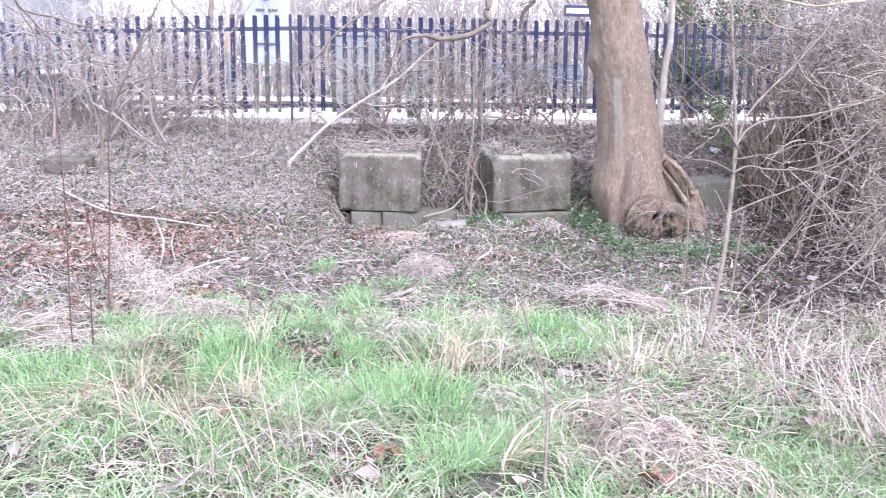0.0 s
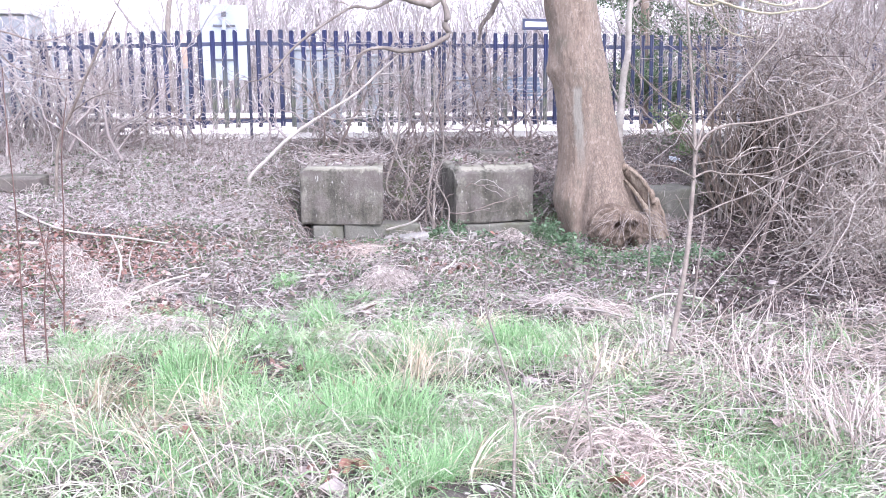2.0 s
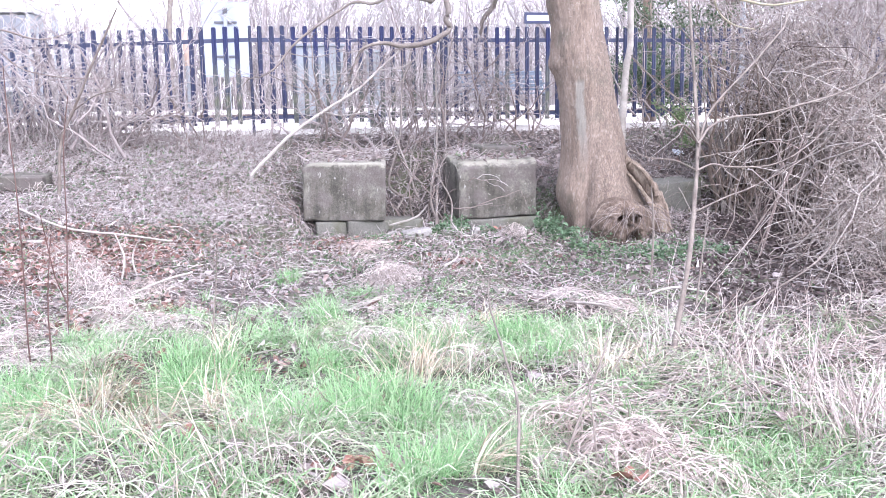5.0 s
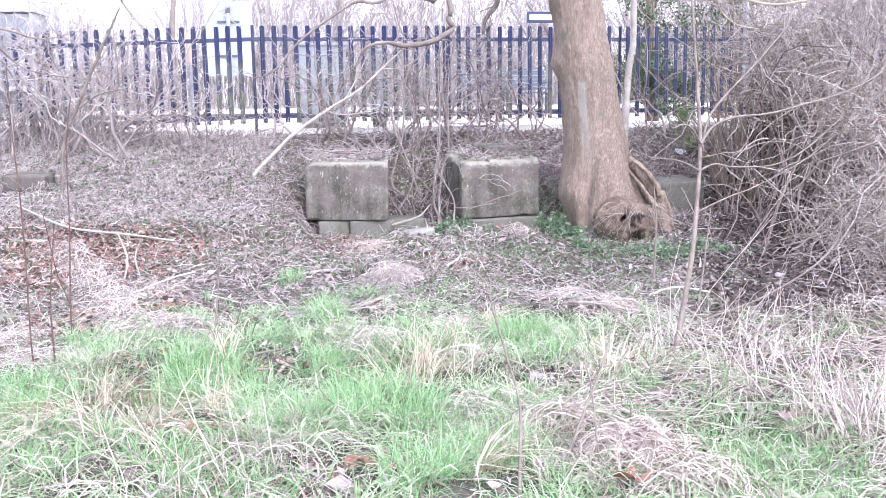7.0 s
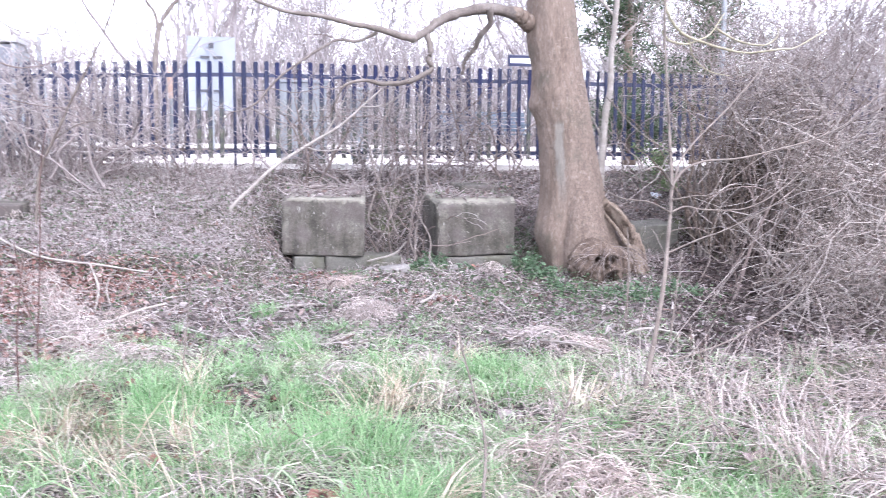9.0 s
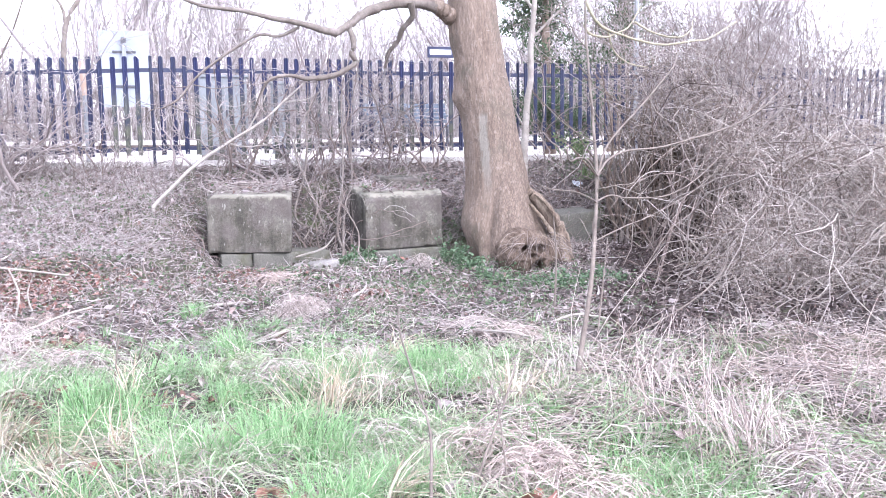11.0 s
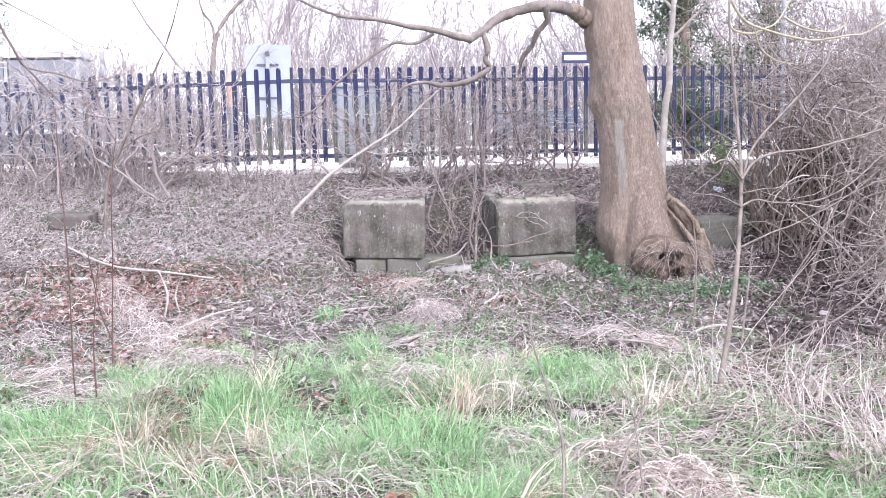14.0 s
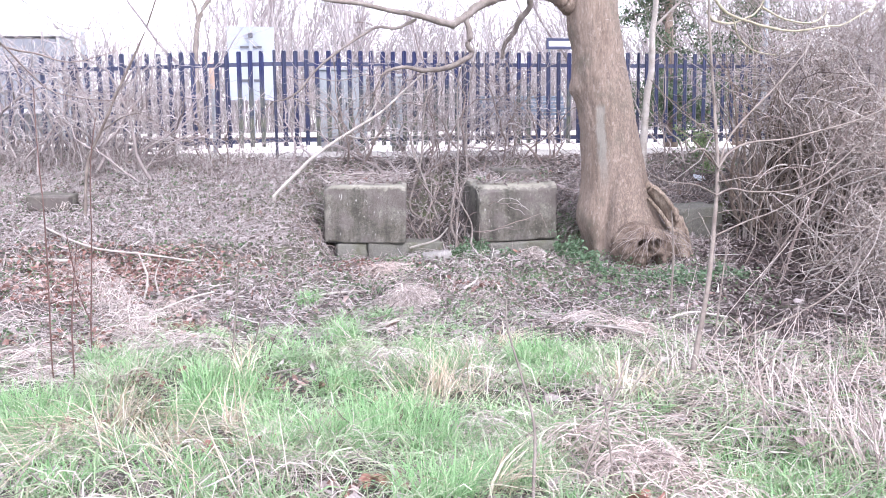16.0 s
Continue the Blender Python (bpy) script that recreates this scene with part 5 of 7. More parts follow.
    tagged(part("twig_mass", mesh_of("twig_mass", s[0], [s[1]], M_BRAMBLE), None, ob), kind="stuff")
    m = 140
    yt = rng.uniform(9.4, 11.8, m)
    xt = yt * rng.uniform(0.64, 0.95, m)
    Pt = wander(rng, np.stack([xt, yt, ground_height(xt, yt) - 0.05], -1), np.stack([rng.normal(0, 0.3, m), rng.normal(-0.05, 0.22, m), np.ones(m)], -1), rng.uniform(2.4, 4.4, m), 14, 0.13, -0.02)
    Rt = taper(rng.uniform(0.006, 0.013, m), np.full(m, 0.003), 14)
    Pu, Ru = sprout(rng, Pt, Rt, 1700, 0.9, 6, 0.3, -0.02, side=1.0, ratio=0.6, lo=0.4)
    Pv, Rv = sprout(rng, Pu, np.maximum(Ru, 0.003), 2400, 0.35, 4, 0.35, 0.0, side=1.0)
    s = join(tubes(Pt, Rt, 4), tubes(Pu, np.maximum(Ru, 0.0032)), tubes(Pv, np.maximum(Rv, 0.0026)))
    tagged(part("shoot_mass", mesh_of("shoot_mass", s[0], [s[1]], M_TWIG), None, ob, "tall pale bare shoots"), kind="stuff")
    k = rng.integers(0, len(P2), 2600)
    pos = P2[k, rng.integers(2, 7, 2600)]
    s = leaves(rng, pos, rng.uniform(0.012, 0.03, 2600), 1.0)
    tagged(part("dead_leaf_mass", mesh_of("dead_leaf_mass", s[0], [s[1]], M_LEAF, smooth=False), None, ob), kind="stuff")
    # dark ivy leaves that paint the hollow's shade behind its opening
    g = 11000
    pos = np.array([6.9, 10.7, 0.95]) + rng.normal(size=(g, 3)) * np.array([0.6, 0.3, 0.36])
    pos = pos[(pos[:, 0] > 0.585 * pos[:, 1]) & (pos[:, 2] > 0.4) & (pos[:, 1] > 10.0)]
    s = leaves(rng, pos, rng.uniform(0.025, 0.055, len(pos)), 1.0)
    tagged(part("dead_ivy_mass", mesh_of("dead_ivy_mass", s[0], [s[1]], M_SHADEIVY, smooth=False), None, ob, "dead ivy leaves coloured dark as the shade inside the thicket"), kind="stuff")
    # long pale canes arching out of it
    m = 44
    yc = rng.uniform(7.6, 9.8, m)
    xc = yc * rng.uniform(0.60, 0.86, m)
    bb = rng.uniform(-0.6, 3.8, m)
    P = coil(rng, np.stack([xc, yc, ground_height(xc, yc) - 0.03], -1), np.stack([-0.45 * np.cos(bb), rng.normal(-0.15, 0.3, m), np.ones(m)], -1), rng.uniform(1.4, 3.2, m), 18, 0.05, 0.07, -0.075)
    P[..., 2] = np.maximum(P[..., 2], ground_height(P[..., 0], P[..., 1]) + 0.01)
    P[..., 0] = np.maximum(P[..., 0], 0.52 * P[..., 1])
    R = taper(rng.uniform(0.006, 0.0105, m), np.full(m, 0.003), 18)
    for k in range(m):
        s = tubes(P[k:k + 1], R[k:k + 1], 6)
        part("cane", mesh_of("cane", s[0], [s[1]], M_TWIG), None, ob, "long pale arching cane")
    # old brown stems at the edge of the hollow and inside it
    m = 84
    ys = rng.uniform(9.5, 10.6, m)
    xs = ys * np.where(np.arange(m) < 34, rng.normal(0.572, 0.013, m), rng.uniform(0.585, 0.70, m))
    P = wander(rng, np.stack([xs, ys, ground_height(xs, ys) - 0.05], -1), np.stack([rng.normal(0, 0.12, m), rng.normal(0, 0.12, m), np.ones(m)], -1), rng.uniform(1.0, 2.5, m), 14, 0.15, 0.0)
    R = taper(rng.gamma(2.0, 0.006, m) + 0.006, np.full(m, 0.005), 14)
    for k in range(m):
        s = tubes(P[k:k + 1], R[k:k + 1], 7)
        part("old_stem", mesh_of("old_stem", s[0], [s[1]], M_BARK if k % 3 else M_LIMB), None, ob, "old brown stem")


build_thicket()


# ---------------------------------------------------------------- beyond the fence
def build_shelter():
    """A white-framed glazed shelter on the paving, seen over the fence."""
    ob = thing("waiting_shelter", (-4.18, 18.1, PLAT_Z), "white-framed glazed waiting shelter beyond the fence", "shelter", turn=-4)
    L, D, H = 5.4, 0.8, 2.15
    bm = boxed(-L, -0.06, H - 0.13, 0.08, D + 0.06, H, 0.02)
    part("roof", bm, M_SHELTER, ob)
    for k in range(5):
        for y in (0, D):
            x = -L + 0.05 + k * (L - 0.05) / 4
            part("post", boxed(x - 0.03, y - 0.03, 0.0, x + 0.03, y + 0.03, H - 0.16, 0.006), M_GREYPAINT, ob)
    for k in range(4):
        x0, x1 = -L + 0.1 + k * (L - 0.05) / 4, -L + (k + 1) * (L - 0.05) / 4
        part("pane", boxed(x0, D - 0.012, 0.65, x1, D + 0.012, H - 0.16, 0.0), M_GREYPAINT, ob, "grey back panel")
        part("rail", boxed(x0, -0.03, 0.57, x1, 0.03, 0.65, 0.004), M_SHELTER, ob)
        part("pane", boxed(x0, -0.006, 0.65, x1, 0.006, H - 0.17, 0.0), M_PANEL, ob, "frosted grey front pane")
        part("panel", boxed(x0, D - 0.02, 0.06, x1, D + 0.02, 0.63, 0.004), M_GREYPAINT, ob)
    part("pane", boxed(0.015, 0.04, 0.3, 0.03, D - 0.04, H - 0.14, 0.0), M_GREYPAINT, ob, "grey end panel")


build_shelter()


def build_board():
    """The back of a white notice board on its post."""
    ob = thing("notice_board", (-0.575, 17.75, PLAT_Z), "blank back of a tall white notice board on a post", "notice board")
    part("board", boxed(-0.45, 0, 0.80, 0.45, 0.05, 2.21, 0.008), M_BOARD, ob)
    part("post", boxed(-0.035, -0.075, 0.0, 0.035, -0.005, 2.12, 0.006), M_GREYPAINT, ob)
    for z in (1.18, 1.82):
        part("bracket", boxed(-0.21, -0.03, z - 0.022, 0.21, -0.001, z + 0.022, 0.004), M_DARK, ob)
    part("clamp", boxed(-0.045, -0.085, 1.98, 0.045, -0.078, 2.08, 0.003), M_DARK, ob)


build_board()


def build_name_sign():
    ob = thing("platform_sign", (6.25, 19.0, PLAT_Z - 0.18), "small navy sign with white lettering on two posts", "sign")
    part("board", boxed(-0.48, 0, 2.14, 0.48, 0.04, 2.38, 0.006), M_NAVY, ob)
    for x, w in ((-0.18, 0.50), (0.27, 0.28)):
        part("lettering", boxed(x - w / 2, -0.006, 2.205, x + w / 2, -0.001, 2.315, 0.0), M_WHITE, ob, "illegible white lettering")
    for x in (-0.4, 0.4):
        part("post", rod((x, 0.07, 0), (x, 0.07, 2.4), 0.025), M_STEEL, ob)


build_name_sign()


def build_cabinet(x, y, w, d, h, label):
    ob = thing("equipment_cabinet", (x, y, PAVE_Z), label, "cabinet", "equipment cabinets behind the fence")
    part("body", boxed(-w / 2, 0, 0.08, w / 2, d, h - 0.04, 0.01), M_GREYPAINT, ob)
    part("plinth", boxed(-w / 2 + 0.03, 0.03, 0, w / 2 - 0.03, d - 0.03, 0.08, 0.0), M_MOSSCONC, ob)
    part("top", boxed(-w / 2 - 0.03, -0.03, h - 0.04, w / 2 + 0.03, d + 0.03, h, 0.01), M_GREYPAINT, ob)
    for k in (-1, 1):
        door = part("door", boxed(min(0, k * (w / 2 - 0.02)) + 0.006, -0.014, 0.12, max(0, k * (w / 2 - 0.02)) - 0.006, -0.002, h - 0.08, 0.004), M_GREYPAINT, ob)
        part("handle", boxed(k * 0.05 - 0.012, -0.03, h * 0.5, k * 0.05 + 0.012, -0.015, h * 0.5 + 0.12, 0.003), M_DARK, door)


build_cabinet(0.95, 14.2, 0.74, 0.45, 1.32, "light grey steel equipment cabinet behind the fence")
build_cabinet(1.88, 14.4, 0.26, 0.3, 1.24, "narrow light grey equipment cabinet behind the fence")


def post_thing(name, x, y, z0, h, r, material, label, category, lean=0.0):
    ob = part(name, rod((0, 0, 0), (lean, 0, h), r, r * 0.9, 12), material)
    ob.matrix_basis = pose(x, y, z0)
    return tagged(ob, label, category)


marker = thing("marker_post", (-1.0, 13.5, PAVE_Z), "pale grey post with a faded orange upper sleeve behind the fence", "post")
part("post", rod((0, 0, 0), (0, 0, 0.98), 0.035, 0.032, 12), M_STEEL, marker)
part("sleeve", rod((0, 0, 0.95), (-0.03, 0, 1.42), 0.042, 0.036, 12), M_ORANGE, marker, "faded orange sleeve")
post_thing("marker_post", -2.75, 13.9, PAVE_Z, 1.75, 0.04, M_STEEL, "pale grey leaning post behind the fence", "post", -0.12)


def build_lamp(x, y, label, h=5.4):
    ob = thing("street_lamp", (x, y, PAVE_Z), label, "street lamp")
    part("base", rod((0, 0, 0), (0, 0, 1.1), 0.075), M_STEEL, ob)
    part("column", rod((0, 0, 1.1), (0, 0, h), 0.05, 0.04), M_STEEL, ob)
    head = part("lamp_head", boxed(-0.12, -0.55, h, 0.12, 0.08, h + 0.1, 0.03), M_GREYPAINT, ob)
    part("lens", boxed(-0.09, -0.5, h - 0.03, 0.09, -0.1, h - 0.002, 0.01), M_LENS, head)


build_lamp(8.7, 15.0, "pale grey lamp column beyond the thicket")
post_thing("signal_post", -3.55, 17.2, PAVE_Z, 2.2, 0.04, M_STEEL, "pale thin plain post beyond the fence", "post")


def build_bench(x, y, width):
    """A slatted metal platform seat."""
    ob = thing("platform_bench", (x, y, PLAT_Z), "blue-grey slatted metal bench behind the fence", "bench")
    h = width / 2
    for k in range(5):
        part("back_slat", boxed(-h, 0.46 + 0.03 * k, 0.50 + 0.08 * k, h, 0.485 + 0.03 * k, 0.56 + 0.08 * k, 0.006), M_BENCH, ob)
    for k in range(4):
        part("seat_slat", boxed(-h, 0.02 + 0.11 * k, 0.42, h, 0.11 + 0.11 * k, 0.445, 0.006), M_BENCH, ob)
    part("top_rail", rod((-h, 0.62, 0.90), (h, 0.62, 0.90), 0.02), M_BENCH, ob)
    for px in (-h + 0.12, 0.0, h - 0.12):
        part("leg", boxed(px - 0.025, 0.05, 0.0, px + 0.025, 0.11, 0.42, 0.005), M_DARK, ob)
        part("leg", boxed(px - 0.025, 0.40, 0.0, px + 0.025, 0.46, 0.42, 0.005), M_DARK, ob)
        part("back_support", rod((px, 0.47, 0.40), (px, 0.64, 0.90), 0.02), M_DARK, ob)
        part("armrest", boxed(px - 0.025, 0.05, 0.62, px + 0.025, 0.5, 0.65, 0.006), M_BENCH, ob)


build_bench(5.05, 18.0, 1.95)


# ---------------------------------------------------------------- trees beyond
def far_tree(seed, height, lean=0.0):
    rng = np.random.default_rng(seed)
    P0 = wander(rng, np.array([[0, 0, -0.2]]), np.array([[lean, 0, 1.0]]), height * 0.85, 14, 0.05, 0.05)
    R0 = taper(np.array([height * 0.014]), np.array([0.015]), 14)
    P1, R1 = sprout(rng, P0, R0, 20, height * 0.42, 10, 0.12, 0.07, side=0.8, ratio=0.55, lo=0.12)
    P2, R2 = sprout(rng, P1, R1, 110, height * 0.2, 5, 0.14, 0.06, side=0.7, ratio=0.6, lo=0.15)
    P3, R3 = sprout(rng, P2, np.maximum(R2, 0.008), 280, height * 0.11, 4, 0.16, 0.04, side=0.7, ratio=0.7)
    P4, R4 = sprout(rng, P3, np.maximum(R3, 0.005), 260, height * 0.07, 3, 0.18, 0.02, side=0.8, ratio=0.8)
    tr = join(tubes(P0, R0, 8), tubes(P1, R1, 5))
    cr = join(tubes(P2, np.maximum(R2, 0.012)), tubes(P3, np.maximum(R3, 0.010)), tubes(P4, np.maximum(R4, 0.009)))
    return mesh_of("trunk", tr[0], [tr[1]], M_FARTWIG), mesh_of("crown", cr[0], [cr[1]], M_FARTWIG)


FAR = [far_tree(300 + k, h, l) for k, (h, l) in enumerate(((7.0, 0.05), (8.5, -0.08), (6.0, 0.1), (9.5, 0.0)))]
first = {}
rng = random.Random(12)
spots = [(-13, 34), (-9.5, 40), (-7.2, 36), (-4.6, 44), (-2.2, 30), (-0.4, 33), (1.2, 29), (2.6, 34), (4.2, 30), (5.6, 33), (7.4, 29), (9.0, 32), (10.6, 30), (12.4, 34), (14.5, 31), (17.0, 34), (19.5, 32), (22, 36),
         (25, 33), (28, 37), (-16, 42), (0.5, 40), (3.4, 41), (6.4, 40), (9.8, 42), (13.4, 41), (-11.5, 47), (16.5, 24), (13.2, 22.5), (-18.5, 36), (-1.4, 27), (8.2, 24.5), (2.0, 26), (4.8, 36), (0.2, 46), (7.8, 46), (11.6, 27), (15.4, 28), (18.4, 27), (20.5, 28), (5.0, 47), (11.5, 47), (-5.8, 33), (-20, 30)]
for k, (x, y) in enumerate(spots):
    v = rng.randrange(4) if not -10 < x < -3 else 2
    s = rng.uniform(0.75, 1.05) * (0.8 if -12 < x < -2.6 else 1.0)
    m = pose(x, y, 1.2, 0, 0, rng.uniform(0, 360)) @ Matrix.Scale(s, 4)
    if v not in first:
        ob = thing("bare_tree", (0, 0, 0), "bare winter tree in the strip of wood beyond", "tree", "bare trees beyond the fence")
        part("trunk", FAR[v][0], None, ob)
        part("crown", FAR[v][1], None, ob)
        ob.matrix_basis = m
        first[v] = ob
    else:
        ob = copy_thing(first[v], pose(0, 0, 0))
        ob.matrix_basis = m


def build_far_scrub():
    """Uncountable upright brushwood behind the wall."""
    rng = np.random.default_rng(55)
    n = 3600
    x, y = rng.uniform(-16, 23, n), rng.uniform(22.0, 29, n)
    h = rng.uniform(1.6, 4.3, n) * (1 + 0.3 * lattice(x * 0.4, y * 0.2, 9)) * np.where((x > -8) & (x < -2.6), 0.68, 1.0)
    P = wander(rng, np.stack([x, y, np.full(n, 1.15)], -1), np.stack([rng.normal(0, 0.22, n), rng.normal(0, 0.2, n), np.ones(n)], -1), h, 6, 0.09, 0.03)
    R = taper(rng.uniform(0.012, 0.028, n), np.full(n, 0.007), 6)
    P2, R2 = sprout(rng, P, R, 6800, 1.0, 4, 0.15, 0.04, side=0.7, ratio=0.7)
    P3, R3 = sprout(rng, P2, np.maximum(R2, 0.006), 7000, 0.5, 3, 0.2, 0.0, side=1.0)
    s = join(tubes(P, R), tubes(P2, np.maximum(R2, 0.010)), tubes(P3, np.maximum(R3, 0.009)))
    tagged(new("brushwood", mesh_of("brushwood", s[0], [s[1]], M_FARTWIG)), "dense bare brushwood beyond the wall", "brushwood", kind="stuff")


build_far_scrub()


def build_ivy_tree(x, y, z, height, width, count, seed, label):
    rng = np.random.default_rng(seed)
    ob = thing("evergreen_tree", (x, y, z), label, "tree", "dark evergreens beyond the fence")
    P0 = wander(rng, np.array([[0, 0, -0.1]]), np.array([[0.05, 0, 1.0]]), height, 14, 0.05, 0.03)
    s = tubes(P0, taper(np.array([0.13]), np.array([0.03]), 14), 9)
    part("trunk", mesh_of("trunk", s[0], [s[1]], M_BARK), None, ob)
    P1, R1 = sprout(rng, P0, np.full((1, 14), 0.035), 60, width * 1.25, 8, 0.2, 0.01, side=1.3, lo=0.08)
    P2, R2 = sprout(rng, P1, np.maximum(R1, 0.008), 500, width * 0.4, 5, 0.25, 0.0, side=1.2)
    s = join(tubes(P1, R1, 4), tubes(P2, np.maximum(R2, 0.003)))
    part("branch_mass", mesh_of("branch_mass", s[0], [s[1]], M_SCRUB), None, ob)
    k = rng.integers(0, len(P2), count)
    pos = P2[k, rng.integers(1, 5, count)] + rng.normal(0, 0.07, (count, 3))
    s = leaves(rng, pos, rng.uniform(0.024, 0.045, count), 1.0)
    part("crown", mesh_of("crown", s[0], [s[1]], M_IVY, smooth=False), None, ob, "dark green leaves")


build_ivy_tree(7.0, 15.2, 1.2, 4.4, 0.9, 15000, 401, "dark ivy-clad evergreen tree behind the fence")
build_ivy_tree(9.6, 17.6, 1.2, 4.2, 1.1, 6000, 402, "dark evergreen tree behind the thicket")
build_ivy_tree(-9.4, 27.0, 1.2, 6.5, 1.3, 6000, 403, "tall dark evergreen tree beyond the shelter")


# ---------------------------------------------------------------- litter, twigs and low green
def field(rng, n, x0, x1, y0, y1, density):
    x, y = rng.uniform(x0, x1, n), rng.uniform(y0, y1, n)
    k = rng.random(n) < density(x, y)
    return x[k], y[k]


def build_litter():
    rng = np.random.default_rng(88)
    den = lambda x, y: np.clip(0.50 + 0.5 * ease(5.6, 7.0, y) + 0.2 * lattice(x * 1.1, y * 1.1, 12), 0.25, 1) * (1 - 0.6 * ease(0.48, 0.62, x / y) * ease(5.0, 6.2, y)) * (1 - 0.8 * ease(0.535, 0.60, x / y) * ease(7.2, 8.2, y))
    x, y = field(rng, 84000, -6.5, 8.6, 2.4, 12.7, den)
    pos = np.stack([x, y, surface_height(x, y) + rng.uniform(0.004, 0.045, len(x))], -1)
    s = leaves(rng, pos, rng.gamma(2.6, 0.0078, len(x)) + 0.008, 0.7, 0.3, rng.uniform(0.15, 0.55, (len(x), 1)))
    tagged(new("leaf_litter", mesh_of("leaf_litter", s[0], [s[1]], M_LEAF, smooth=False)), "brown and grey fallen leaves over the ground", "leaf litter", kind="stuff")
    fx, fy = field(rng, 46000, -6.0, 6.5, 5.6, 12.5, lambda x, y: np.clip(0.75 + 0.4 * lattice(x * 1.2, y * 1.2, 73), 0.2, 1) * ease(5.4, 6.8, y) * (1 - 0.85 * ease(0.52, 0.60, x / y)) * (1 - 0.5 * ease(-1.0, 3.0, x) * ease(6.0, 7.0, y) * (1 - ease(8.8, 9.6, y))) * (1 - 0.85 * ease(10.7, 11.2, y) * ease(-0.2, 0.3, x)))
    bx, by = field(rng, 30000, -6.0, 0.5, 9.6, 12.4, lambda x, y: np.clip(0.7 + 0.7 * lattice(x * 1.7, y * 1.7, 74), 0.1, 1) * (1 - ease(-0.2, 0.5, x)))
    fx, fy = np.concatenate([fx, bx]), np.concatenate([fy, by])
    m = len(fx)
    s = strands(rng, fx, fy, rng.gamma(2.5, 0.04, m) + 0.035, rng.uniform(0.0025, 0.0066, m) * (1 + 0.3 * (fy > 9.8) * (fx < 0)), rng.gamma(1.6, 0.018, m), 4, None, 1.3, surface_height)
    tagged(new("litter_fibres", mesh_of("litter_fibres", s[0], [s[1]], M_BLEACHED, smooth=False)), "tangled fine dead stems and shreds over the litter", "leaf litter", kind="stuff")
    # drifts of rust-coloured leaves
    c = np.array([(-2.1, 9.3, 0.45), (-1.35, 9.1, 0.4), (-1.7, 8.8, 0.35), (-1.2, 8.6, 0.35), (-1.9, 8.5, 0.3), (-1.0, 8.9, 0.4), (-1.95, 7.9, 0.35), (-1.5, 8.2, 0.4), (-0.76, 6.8, 0.2), (-2.3, 8.2, 0.35), (-1.75, 9.0, 0.4), (0.02, 5.2, 0.14), (-1.15, 4.7, 0.10), (-0.95, 5.3, 0.12), (0.38, 3.46, 0.12), (-0.27, 4.05, 0.12), (0.23, 4.6, 0.11),
                  (2.35, 9.35, 0.14), (0.75, 9.0, 0.25), (-1.3, 6.6, 0.3), (1.75, 7.9, 0.2)])
    k = rng.choice(len(c), 4500, p=c[:, 2] ** 1.8 / (c[:, 2] ** 1.8).sum())
    x, y = c[k, 0] + rng.normal(0, 1, 4500) * c[k, 2] * 1.1, c[k, 1] + rng.normal(0, 1, 4500) * c[k, 2] * 0.6
    pos = np.stack([x, y, surface_height(x, y) + rng.uniform(0.015, 0.07, 4500)], -1)
    s = leaves(rng, pos, rng.uniform(0.016, 0.042, 4500), 0.4, 0.35, 0.6)
    tagged(new("rust_leaf_drift", mesh_of("rust_leaf_drift", s[0], [s[1]], M_REDLEAF, smooth=False)), "drifts of rust-red fallen beech leaves", "leaf litter", kind="stuff")
    # dead leaves coloured dark: dark soil and the thicket's shade painted in
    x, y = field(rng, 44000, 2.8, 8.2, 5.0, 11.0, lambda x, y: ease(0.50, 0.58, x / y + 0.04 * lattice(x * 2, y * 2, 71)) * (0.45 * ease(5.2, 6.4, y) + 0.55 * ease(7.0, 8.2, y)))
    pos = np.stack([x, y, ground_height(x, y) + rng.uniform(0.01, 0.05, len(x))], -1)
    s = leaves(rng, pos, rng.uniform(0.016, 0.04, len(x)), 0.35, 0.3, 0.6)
    tagged(new("leaf_mould", mesh_of("leaf_mould", s[0], [s[1]], M_SHADELEAF, smooth=False)), "dark dead leaves for the dark soil and shade under the thicket", "leaf litter", kind="stuff")


build_litter()


